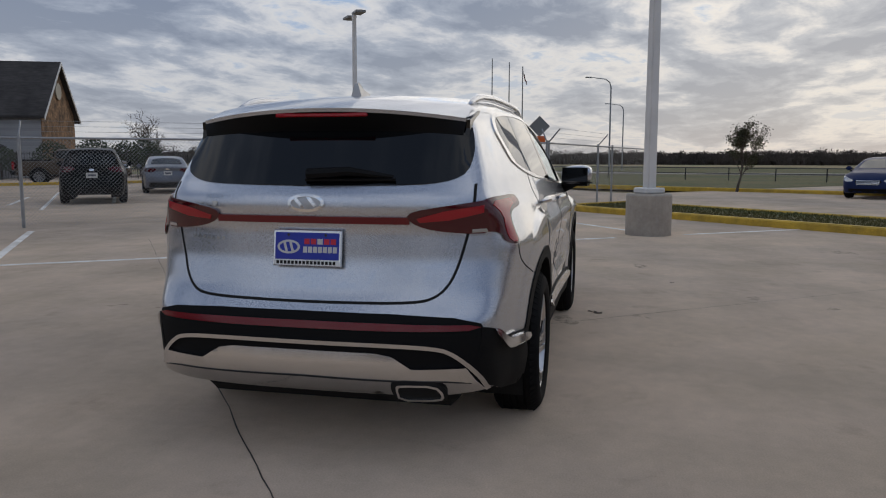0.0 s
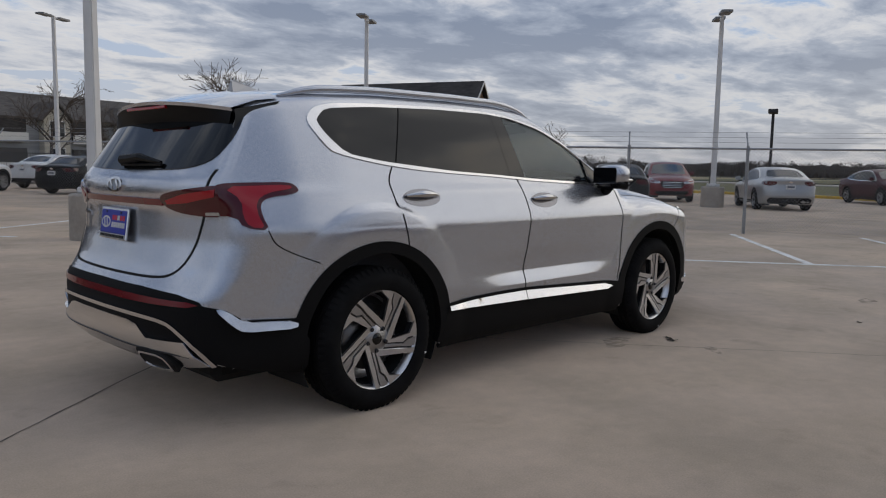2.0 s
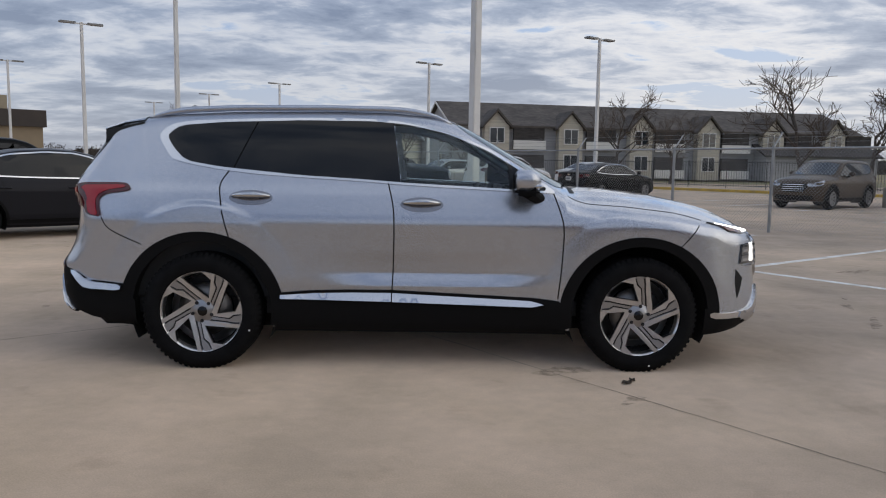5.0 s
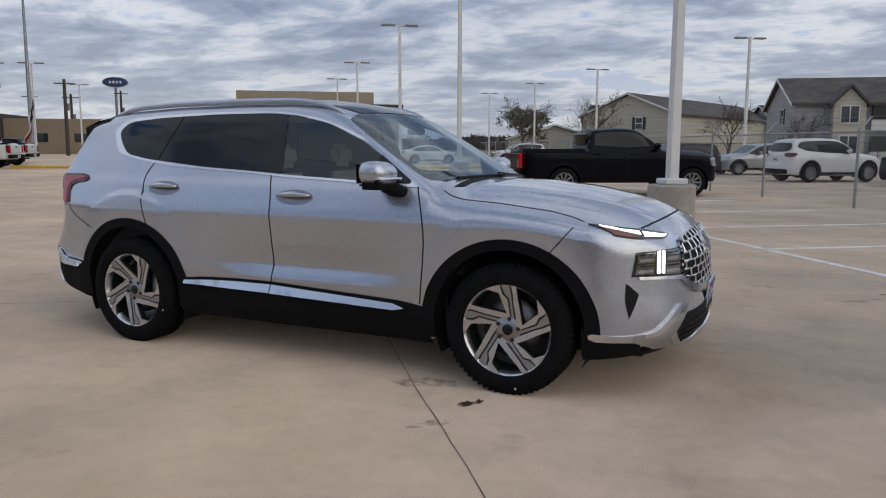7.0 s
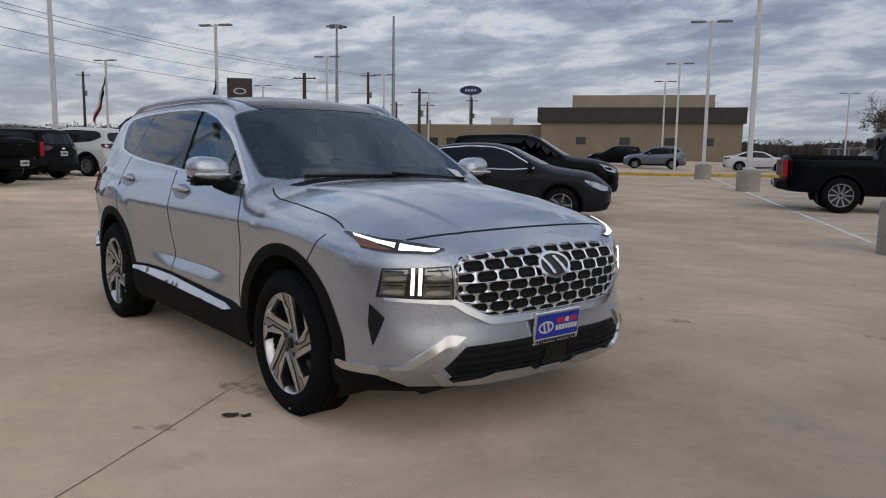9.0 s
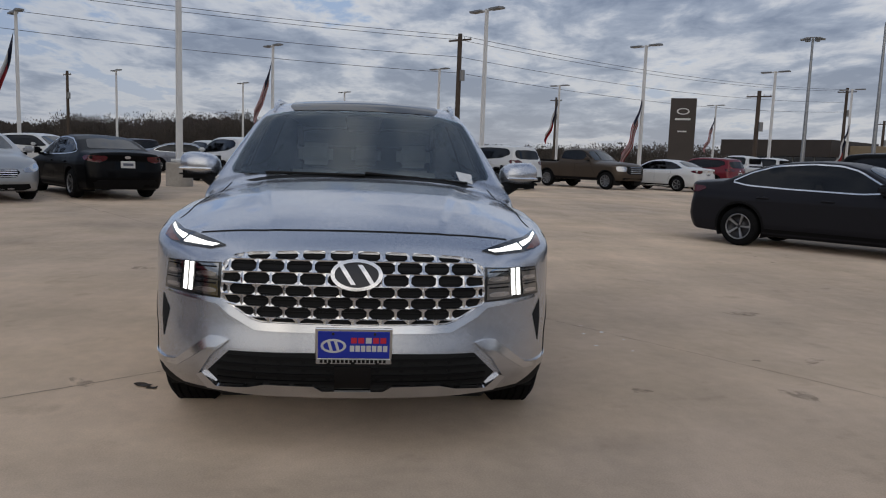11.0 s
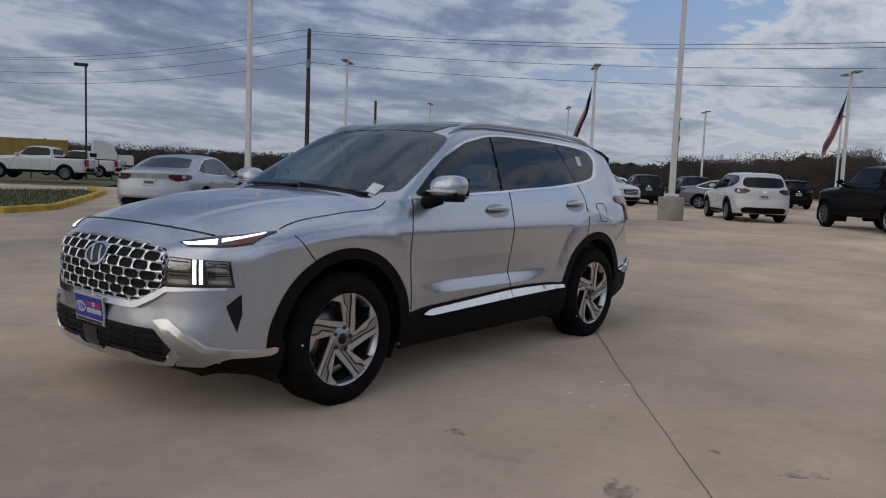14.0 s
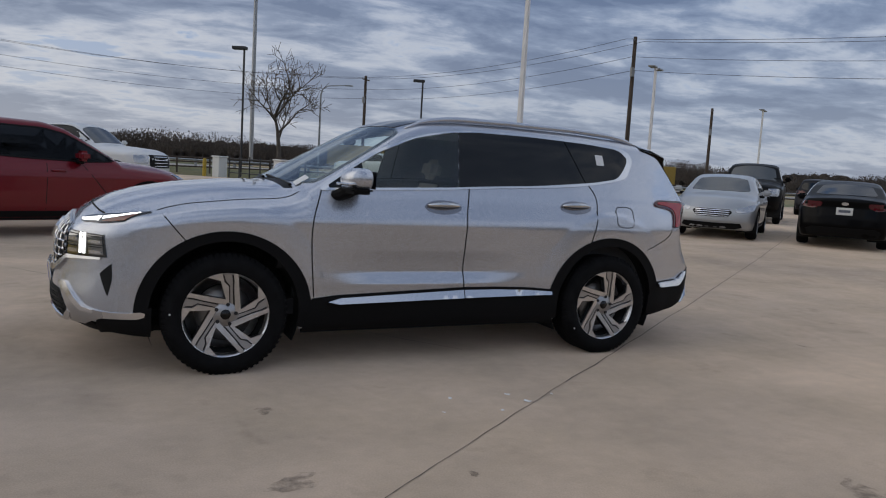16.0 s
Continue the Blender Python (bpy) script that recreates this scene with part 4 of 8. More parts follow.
def warning_sign(x, y, turn):
    t = thing("road_sign", "back of a diamond road sign above an orange plate", "road sign", pose(x, y, 0, 0, 0, turn))
    part("post", tube_bm([(0, 0, 0), (0, 0, 3.0)], .05, 6), M["galvanised"], t)
    part("diamond", prism_bm([(0, 3.0), (.75, 3.75), (0, 4.5), (-.75, 3.75)], -.03, .03, axis="y"), M["lamp_grey"], t)
    part("plate", box_bm(-.42, .42, -.10, -.07, 2.55, 3.05), M["orange"], t)


warning_sign(50, 4.2, -80)


def container(x, y, turn, l=9, name="cargo_container", label="yellow shipping container by the road", mat="yellow"):
    t = thing(name, label, "container", pose(x, y, 0, 0, 0, turn))
    part("body", box_bm(-l / 2, l / 2, -1.2, 1.2, .9, 3.6, .04), M[mat], t)
    for i in range(int(l / .5)):
        part("rib", box_bm(-l / 2 + .2 + i * .5, -l / 2 + .35 + i * .5, -1.24, -1.2, 1.0, 3.5), M[mat], t)
    part("chassis", box_bm(-l / 2, l / 2, -1.0, 1.0, .45, .88), M["black_steel"], t)
    for x0 in (-l / 2 + 1.2, -l / 2 + 2.5, l / 2 - 2.0):
        for sy in (-1, 1):
            part("wheel", lathe_bm([(0, -.14), (.5, -.14), (.5, .14), (0, .14)], 18, axis="y"), M["tyre"], t).location = (x0, sy * .95, .5)
    part("mark", box_bm(-.9, .9, -1.27, -1.25, 1.9, 2.9), M["black_steel"], t)


container(-31.0, -89.0, -20, 11.5)
container(-74.5, -87.4, 160, 8.5)


def tractor(x, y, turn):
    """A long-nosed lorry in front of its box trailer."""
    t = thing("lorry_tractor", "white long-nosed lorry tractor before a yellow container", "lorry", pose(x, y, 0, 0, 0, turn))
    part("cab", prism_bm([(-1.6, .9), (1.0, .9), (1.0, 2.3), (.6, 3.2), (-.2, 3.7), (-1.6, 3.8)], -1.15, 1.15, axis="y"), M["trim_white"], t)
    part("bonnet", box_bm(1.0, 2.9, -.95, .95, .9, 2.2, .15, 2), M["trim_white"], t)
    part("windscreen", prism_bm([(1.01, 2.35), (.62, 3.15), (.66, 3.18), (1.06, 2.36)], -1.0, 1.0, axis="y"), M["far_glass"], t)
    part("frame", box_bm(-3.2, 2.9, -.6, .6, .5, .9), M["black_steel"], t)
    for x0 in (2.0, -1.6, -2.8):
        for s in (-1, 1):
            part("wheel", lathe_bm([(0, -.15), (.5, -.15), (.5, .15), (0, .15)], 20, axis="y"), M["tyre"], t).location = (x0, s * .95, .5)


tractor(-40.4, -85.6, 160)

# tall monopole, high masts, gate posts and bollards by the road
for x, y, h, mat in ((-21.1, -119.3, 40, "galvanised"),):
    t = thing("monopole", "tall plain grey steel pole beside the road", "pole", pose(x, y, 0))
    part("pole", tube_bm([(0, 0, -.1), (0, 0, h)], [.34, .26], 14), M[mat], t)
for x, y, h, ring in ((-89.2, 55.5, 18.2, True), (-84.9, 62.2, 19.7, False)):
    t = thing("high_mast", "slender grey high mast", "lamp", pose(x, y, 0))
    part("pole", tube_bm([(0, 0, -.1), (0, 0, h)], [.30, .14], 12), M["galvanised"], t)
    if ring:
        for k in range(6):
            a = k * math.pi / 3
            part("lamp_head", box_bm(-.35, .35, -.22, .22, -.12, .12, .04), M["lamp_grey"], t).matrix_local = pose(1.1 * math.cos(a), 1.1 * math.sin(a), h - .2, 0, 0, math.degrees(a))
        part("lamp_ring", tube_bm([(1.1 * math.cos(k * math.pi / 12), 1.1 * math.sin(k * math.pi / 12), h - .1) for k in range(25)], .06, 6, caps=False), M["lamp_grey"], t)
for x, y in ((-4.5, -39.4), (-7.0, -34.9)):
    t = thing("gate_pillar", "square white painted masonry gate pillar", "pillar", pose(x, y, 0, 0, 0, 30))
    part("shaft", box_bm(-.3, .3, -.3, .3, 0, 1.2, .03), M["trim_white"], t)
    part("cap", box_bm(-.34, .34, -.34, .34, 1.2, 1.28, .02), M["trim_white"], t)
for x, y in ((-7.5, -34.1), (-4.0, -42.0)):
    t = thing("bollard", "yellow painted steel bollard", "bollard", pose(x, y, 0))
    part("post", lathe_bm([(0, 0), (.11, 0), (.11, 1.0), (.08, 1.08), (0, 1.1)], 16), M["kerb_yellow"], t)
rail_fence("gate", [(-4.9, -38.6), (-6.6, -35.6)], 1.3, 0.8, "black iron gate between white pillars", M["black_steel"], (0.3, 0.9), .03)


# ---- trees ----
def bare_tree(x, y, h, seed, spread=0.55, mat="twig", name="bare_tree", leaves=0, label="bare winter tree with fine twigs"):
    """A tapered trunk, limbs and several orders of twigs."""
    rnd = random.Random(seed)
    t = thing(name, label, "tree", pose(x, y, 0, 0, 0, rnd.uniform(0, 360)))
    trunk, twigs, lv, lf = bmesh.new(), bmesh.new(), [], []

    def grow(p, d, length, r, order):
        pts, rad = [p], [r]
        n = 4 if order < 2 else 3
        for i in range(n):
            d = (d + Vector((rnd.uniform(-1, 1), rnd.uniform(-1, 1), rnd.uniform(-.3, .6))) * .16).normalized()
            pts.append(pts[-1] + d * length / n)
            rad.append(r * (1 - .62 * (i + 1) / n))
        rad = [max(q, h * .0017) for q in rad]
        tube_bm(pts, rad, 8 if order == 0 else (5 if order < 3 else 3), trunk if order < 2 else twigs, caps=False)
        if order >= 4:
            for k in range(leaves):
                q = pts[-1] + Vector((rnd.gauss(0, .16), rnd.gauss(0, .16), rnd.gauss(0, .14))) * h / 6
                u = Vector((rnd.uniform(-1, 1), rnd.uniform(-1, 1), rnd.uniform(-1, 1))).normalized()
                v = u.orthogonal().normalized()
                s = rnd.uniform(.05, .11) * h / 6
                b = len(lv)
                lv.extend([q + u * s, q + v * s * .6, q - u * s, q - v * s * .6])
                lf.append((b, b + 1, b + 2, b + 3))
            return
        kids = (6, 5, 4, 4)[order]
        for k in range(kids):
            f = rnd.uniform(.35, 1.0) if k else 1.0
            i = min(int(f * n), n - 1)
            q = pts[i].lerp(pts[i + 1], f * n - i)
            side = d.orthogonal().normalized()
            side.rotate(Matrix.Rotation(rnd.uniform(0, 6.283), 3, d))
            nd = (d * (1 - spread) + side * spread + Vector((0, 0, .18))).normalized()
            grow(q, nd, length * rnd.uniform(.52, .72), r * (.42 if k else .55), order + 1)

    grow(Vector((0, 0, 0)), Vector((0, 0, 1)), h * .42, h * .022, 0)
    part("trunk", trunk, M["bark"], t, smooth=True)
    part("twig_mass", twigs, M[mat], t)
    if lv:
        mesh_ob("crown", lv, lf, M["leaf_oak"] if mat == "twig" else M["leaf_dark"], t)
    return t


for i, (x, y, h) in enumerate(((25.0, 44.0, 9.5), (30.5, 46.0, 8.5), (14.0, 50.0, 8.0), (-2.0, 62.0, 6.0), (-14.0, 66.0, 7.5), (52, 38, 6.0), (-27, 84, 9), (3.5, 70, 5.5), (20, 56, 7))):
    bare_tree(x, y, h, 40 + i)
bare_tree(-12.5, -60.2, 11.8, 61, 0.60, label="tall thin bare tree beside the road")
bare_tree(-31, 96, 8, 62, 0.6, leaves=10, name="oak_tree", label="dark green live oak by the far houses")
bare_tree(29.0, -6.3, 2.9, 63, 0.35, leaves=7, name="young_tree", label="small bushy evergreen on the grass verge")


def shrub(x, y, z, r, h, seed):
    rnd = random.Random(seed)
    vs, fs = [], []
    for k in range(1600):
        a, e = rnd.uniform(0, 6.283), rnd.uniform(-.2, 1)
        q = rnd.uniform(.75, 1.05)
        p = Vector((r * q * math.cos(a) * math.sqrt(1 - min(1, abs(e)) ** 2), r * q * math.sin(a) * math.sqrt(1 - min(1, abs(e)) ** 2), h * .35 + h * .62 * e * q))
        u = Vector((rnd.uniform(-1, 1), rnd.uniform(-1, 1), rnd.uniform(-1, 1))).normalized()
        v = u.orthogonal().normalized()
        s = rnd.uniform(.05, .10)
        b = len(vs)
        vs += [p + u * s, p + v * s, p - u * s, p - v * s]
        fs.append((b, b + 1, b + 2, b + 3))
    t = thing("shrub", "clipped dark evergreen shrub by the clubhouse", "shrub", pose(x, y, z), "clipped shrubs")
    mesh_ob("foliage", vs, fs, M["leaf_dark"], t)
    part("stem", tube_bm([(0, 0, 0), (0, 0, h * .5)], .08, 6), M["bark"], t)


for i, (x, y, r, h) in enumerate(((39.5, 36.2, 1.3, 2.6), (42.5, 35.2, 1.5, 2.9), (45.5, 34.8, 1.5, 2.8), (48.5, 35.0, 1.3, 3.2), (51, 36.5, 1.2, 2.4), (37, 38, 1.2, 2.2))):
    shrub(x, y, 0, r, h, 90 + i)


def wood_line(name, az0, az1, dist, height, label, seed, depth=25, n=2600, cx=0, cy=0):
    """A far belt of leafless wood: a dense uneven undergrowth and many thin crowns above it."""
    rnd = random.Random(seed)
    vs, fs = [], []
    for lay in range(3):
        m = int((az1 - az0) * dist * .0175 / 1.1)
        o = len(vs)
        for k in range(m + 1):
            a = radians(az0 + (az1 - az0) * k / m)
            d = dist + depth * (lay - .5) * .5 + rnd.uniform(-2, 2)
            x, y = cx + d * math.cos(a), cy + d * math.sin(a)
            hh = height * (.34 + .12 * lay + .22 * noise.noise(Vector((x * .05, y * .05, seed + lay))) + rnd.uniform(-.05, .08))
            vs += [(x, y, -.5), (x, y, hh)]
            if k:
                fs.append((o + 2 * k - 2, o + 2 * k, o + 2 * k + 1, o + 2 * k - 1))
    for k in range(n):
        a = radians(rnd.uniform(az0, az1))
        d = dist + rnd.uniform(-depth, depth)
        bx, by = cx + d * math.cos(a), cy + d * math.sin(a)
        hh = height * (.52 + .42 * noise.noise(Vector((bx * .03, by * .03, seed))) + rnd.uniform(0, .25))
        for j in range(52):
            z = hh * rnd.uniform(.25, .92)
            w = rnd.uniform(.07, .22) * (dist / 190)
            ox, oy = rnd.gauss(0, height * .10), rnd.gauss(0, height * .10)
            tw = rnd.uniform(0, 6.28)
            b = len(vs)
            ux, uy = w * math.cos(tw), w * math.sin(tw)
            vs += [(bx + ox - ux, by + oy - uy, z), (bx + ox + ux * .3, by + oy + uy * .3, z - w * .5), (bx + ox + ux * .4, by + oy + uy * .4, z + w * rnd.uniform(1.0, 2.5)), (bx + ox, by + oy, z + w * 1.2)]
            fs.append((b, b + 1, b + 2, b + 3))
    tagged(mesh_ob(name, vs, fs, M["wood_far"]), label, "trees", kind="stuff")


wood_line("far_wood", -55, 30, 290, 6.5, "far belt of leafless trees beyond the field", 7)
wood_line("far_wood", 150, 186, 175, 6.5, "far belt of leafless trees behind the dealers", 8)
wood_line("far_wood", 186, 212, 185, 9.6, "far belt of taller leafless trees behind the dealers", 18, n=1700)
wood_line("far_wood", 180, 189, 150, 8.6, "clump of bare trees behind the dealers", 38, depth=12, n=600)
wood_line("far_wood", 189, 202, 140, 10.2, "clump of taller bare trees behind the dealers", 28, depth=12, n=1000)
wood_line("far_wood", 212, 275, 250, 9.4, "far belt of leafless trees beyond the road", 9)
wood_line("far_wood", 30, 145, 330, 9, "far trees behind the housing", 10, n=1200)

# ---- the silver suv: its body as one smooth closed form ----
WB, HUBZ, TYRE_R = 1.383, 0.352, 0.362
BODY_UP = 0.022


def curve_of(points, soft=0.03):
    """A smooth function through a few places (x, value): straight runs with rounded corners."""
    xs, vs = np.array([p[0] for p in points], float), np.array([p[1] for p in points], float)
    g = np.linspace(xs[0] - .5, xs[-1] + .5, 2001)
    d = g[1] - g[0]
    v = np.interp(g, xs, vs)
    k = np.arange(-int(4 * soft / d) - 1, int(4 * soft / d) + 2) * d
    w = np.exp(-.5 * (k / soft) ** 2)
    pad = len(k) // 2
    s = np.convolve(np.concatenate([np.full(pad, v[0]), v, np.full(pad, v[-1])]), w / w.sum(), "valid")
    return lambda q: np.interp(q, g, s)


side_z = curve_of([(.15, .84), (.25, .885), (.36, .905), (.47, .905), (.545, .914), (.66, .915), (.80, .922), (.912, .931), (.948, .924), (1.04, .894), (1.10, .872), (1.13, .852), (1.22, .815), (1.40, .738), (1.52, .682), (1.60, .630), (1.70, .54)], .017)
side_x = curve_of([(-2.5, .26), (-2.38, .17), (-2.22, .115), (-2.05, .072), (-1.85, .035), (-1.55, .012), (-1.1, 0), (1.3, 0), (1.62, 0), (1.84, .008), (2.0, .040), (2.12, .095), (2.3, .23)], .05)
roof_x = curve_of([(-2.30, 1.40), (-2.05, 1.545), (-1.9, 1.585), (-1.6, 1.625), (-1.2, 1.652), (-.6, 1.668), (-.2, 1.660), (.08, 1.622), (.26, 1.560), (.98, 1.155), (1.06, 1.128), (1.3, 1.118), (1.6, 1.085), (1.85, 1.035), (2.02, .985), (2.13, .935), (2.21, .88), (2.27, .80), (2.4, .70)], .035)
crown_x = curve_of([(-2.3, .16), (-1.6, .11), (0, .10), (.3, .13), (.95, .12), (1.05, .085), (1.6, .075), (2.0, .085), (2.2, .10)], .05)
nose_z = curve_of([(.15, 2.10), (.22, 2.22), (.29, 2.315), (.36, 2.345), (.44, 2.345), (.56, 2.325), (.66, 2.315), (.80, 2.305), (.87, 2.285), (.91, 2.245), (.96, 2.16), (1.05, 2.0)], .02)
tail_z = curve_of([(.15, 2.20), (.24, 2.28), (.32, 2.37), (.42, 2.415), (.55, 2.425), (.63, 2.415), (.675, 2.385), (.74, 2.35), (.86, 2.315), (1.0, 2.305), (1.09, 2.325), (1.15, 2.315), (1.19, 2.275), (1.45, 2.085), (1.53, 2.04), (1.65, 1.98)], .02)
floor_x = curve_of([(-2.5, .33), (-2.3, .29), (-1.9, .24), (-1.3, .21), (1.3, .20), (2.0, .215), (2.3, .25), (2.4, .30)], .05)


def smax(a, b, k):
    h = np.clip(.5 + .5 * (a - b) / k, 0, 1)
    return b + (a - b) * h + k * h * (1 - h)


def flare(x, z):
    """The body swells round the wheels."""
    out = 0
    for cx in (WB, -WB):
        r = np.hypot(x - cx, (z - HUBZ) * .92)
        s = np.clip((.655 - r) / .15, 0, 1)
        e = np.clip((.640 - r) / .045, 0, 1)
        out = np.maximum(out, .010 * s * s * (3 - 2 * s) + .85 * e * e * (3 - 2 * e) * np.clip(.931 - side_z(np.maximum(z, .92)), 0, .06))
    return out


def bonnet_ridge(x, ay):
    """The middle of the bonnet stands a little proud between two soft edges."""
    w = np.clip((x - 1.02) / .10, 0, 1) * np.clip((2.14 - x) / .16, 0, 1)
    e = np.clip((np.interp(x, [1.0, 2.1], [.60, .40]) - ay) / .055, 0, 1)
    return w * .009 * e * e * (3 - 2 * e)


def door_scoop(x, z):
    """The lower doors are drawn in under a soft edge."""
    w = np.clip((x + .80) / .62, 0, 1) * np.clip((.90 - x) / .55, 0, 1)
    w = w * w * (3 - 2 * w)
    return w * np.interp(z, [.512, .520, .592, .604, .66, .74, .90], [0, .001, .031, .033, .0265, .012, 0])


FORMS = {"hero": dict(side_z=side_z, side_x=side_x, roof=roof_x, crown=crown_x, nose=nose_z, tail=tail_z, floor=floor_x, hero=True, steep=([-2.0, .2, .3, .95, 1.05, 2.0], [.95, .97, .87, .87, .98, .94]))}
FORM = FORMS["hero"]


def body(x, y, z):
    """Below nought inside the present form, above it outside, about in metres."""
    F = FORM
    ay = np.abs(y)
    half, rise = F["side_z"](z) - F["side_x"](x), F["roof"](x)
    if F["hero"]:
        half, rise = half + flare(x, z) - door_scoop(x, z), rise + bonnet_ridge(x, ay)
    side = ay - half
    t = np.clip(ay / .83, 0, 1.3)
    top = (z - (rise - F["crown"](x) * ay ** 2 - np.where(x > .9, .05, .02) * np.clip((ay - .45) / .4, 0, 2) ** 2)) * np.interp(x, *F["steep"])
    front = x - (F["nose"](z) - .24 * t ** 3 - .045 * t ** 8)
    rear = -x - (F["tail"](z) - .15 * t ** 3 - .05 * t ** 8)
    low = F["floor"](x) - z
    f = smax(side, top, .055)
    f = smax(f, front, .05)
    f = smax(f, rear, .05)
    return smax(f, low, .05)


def solve(p0, p1, n=34):
    """Between places p0 inside and p1 outside, rows of places on the body."""
    p0, p1 = np.asarray(p0, float), np.asarray(p1, float)
    a, b = np.zeros(len(p0)), np.ones(len(p0))
    for _ in range(n):
        m = (a + b) / 2
        q = p0 + (p1 - p0) * m[:, None]
        inside = body(q[:, 0], q[:, 1], q[:, 2]) < 0
        a, b = np.where(inside, m, a), np.where(inside, b, m)
    return p0 + (p1 - p0) * ((a + b) / 2)[:, None]


def on_side(xz, s=-1):
    xz = np.asarray(xz, float)
    z = xz[:, 1]
    n = len(xz)
    return solve(np.c_[xz[:, 0], np.zeros(n), z], np.c_[xz[:, 0], np.full(n, s * 1.2), z])


def on_front(yz):
    yz = np.asarray(yz, float)
    n = len(yz)
    return solve(np.c_[np.full(n, 1.2), yz[:, 0], yz[:, 1]], np.c_[np.full(n, 3.3), yz[:, 0], yz[:, 1]])


def on_rear(yz):
    yz = np.asarray(yz, float)
    n = len(yz)
    return solve(np.c_[np.full(n, -1.6), yz[:, 0], yz[:, 1]], np.c_[np.full(n, -3.5), yz[:, 0], yz[:, 1]])


def on_top(xy):
    xy = np.asarray(xy, float)
    n = len(xy)
    return solve(np.c_[xy[:, 0], xy[:, 1], np.full(n, .6)], np.c_[xy[:, 0], xy[:, 1], np.full(n, 2.2)])


def normal_at(p, e=1e-3):
    x, y, z = p[:, 0], p[:, 1], p[:, 2]
    g = np.c_[body(x + e, y, z) - body(x - e, y, z), body(x, y + e, z) - body(x, y - e, z), body(x, y, z + e) - body(x, y, z - e)]
    return g / np.linalg.norm(g, axis=1, keepdims=True)

silver = car_paint("silver_metallic_paint", (0.525, 0.550, 0.605), 0.84, 0.27, 0.015)
silver.node_tree.nodes["Principled BSDF"].inputs["Coat Weight"].default_value = 1.0
M["hero_silver"] = silver
M["satin_silver"] = material("satin_silver_trim", (0.62, 0.625, 0.64), 0.18, 1.0)
M["window_clear"] = glass("clear_green_glass", (0.86, 0.92, 0.90), 0.0, 1.62)
M["window_screen"] = glass("laminated_screen_glass", (0.74, 0.86, 0.88), 0.0, 1.82)
M["privacy"] = material("privacy_glass", (0.003, 0.0035, 0.004), 0.02, 0.0, spec=0.45)
M["seat_grey"] = grain(material("grey_seat_cloth", (0.52, 0.53, 0.53), 0.85), [(8, 4, 0.85, 1.1, 0.3, 0.7)])
M["dash"] = material("dark_dashboard", (0.045, 0.047, 0.05), 0.7)
M["lamp_white"] = glowing("lit_daytime_lamp", (1.0, 0.98, 0.94), 2.4)
M["lamp_dark"] = material("smoked_lamp_inside", (0.03, 0.032, 0.035), 0.1, 0.4, coat=1.0)
M["lamp_bowl"] = material("chromed_lamp_bowl", (0.30, 0.31, 0.32), 0.10, 1.0, coat=1.0)
M["lamp_ridge"] = material("bright_lamp_reflector", (0.75, 0.75, 0.76), 0.15, 1.0)
M["plate_blue"] = material("blue_dealer_plate", (0.012, 0.03, 0.36), 0.4)
M["plate_red"] = material("red_plate_print", (0.55, 0.02, 0.05), 0.5)
M["paper"] = grain(material("white_paper", (0.75, 0.75, 0.74), 0.7), [(40, 2, 0.9, 1.03, 0.3, 0.7)])
M["brake"] = material("steel_brake_disc", (0.25, 0.24, 0.23), 0.4, 0.9)
M["alloy_mid"] = material("satin_grey_alloy", (0.42, 0.42, 0.43), 0.36, 1.0)
# darker than the body paint: the shade of the handle recess is in this colour
M["handle_cup"] = material("silver_cup_shade", (0.30, 0.30, 0.32), 0.22, 0.9)
M["reflector"] = material("dark_red_reflector", (0.15, 0.003, 0.008), 0.2, coat=0.3)
# near-black for panel gaps, also for wheel wells, wheel barrel and exhaust mouth
M["gap"] = material("dark_gap_and_recess", (0.006, 0.006, 0.006), 0.9)

suv = thing("suv", "silver metallic suv with black cladding and chrome trim, daytime lamps lit", "car", pose(0, 0, BODY_UP))


def inside(poly, q):
    """Which of the places q lie inside the polygon."""
    x, y = q[:, 0], q[:, 1]
    c = np.zeros(len(q), bool)
    for (x0, y0), (x1, y1) in zip(poly, np.roll(poly, -1, 0)):
        hit = (y0 > y) != (y1 > y)
        with np.errstate(divide="ignore", invalid="ignore"):
            c ^= hit & (x < (x1 - x0) * (y - y0) / (y1 - y0) + x0)
    return c


def soft_loop(poly, times=2):
    """A closed polygon with its corners cut round."""
    p = np.asarray(poly, float)
    for _ in range(times):
        q = np.roll(p, -1, 0)
        d = np.linalg.norm(q - p, axis=1, keepdims=True)
        k = np.minimum(.25, .02 / np.maximum(d, 1e-6) + .06)
        p = np.stack([p + (q - p) * k, q - (q - p) * k], 1).reshape(-1, 2)
    return p


def dense_loop(poly, step):
    out = []
    for a, b in zip(poly, np.roll(poly, -1, 0)):
        n = max(1, int(np.linalg.norm(b - a) / step))
        out += [a + (b - a) * i / n for i in range(n)]
    return np.array(out)


def dense_line(pts, step=.02, soft=2):
    p = np.asarray(pts, float)
    for _ in range(soft):
        q = [p[0]]
        for a, b in zip(p, p[1:]):
            q += [a * .75 + b * .25, a * .25 + b * .75]
        p = np.array(q + [p[-1]])
    out = [p[0]]
    for a, b in zip(p, p[1:]):
        n = max(1, int(np.linalg.norm(b - a) / step))
        out += [a + (b - a) * i / n for i in range(1, n + 1)]
    return np.array(out)


def lay(face, q, s=1):
    return {"side": lambda: on_side(q, s), "front": lambda: on_front(q), "rear": lambda: on_rear(q), "top": lambda: on_top(q)}[face]()


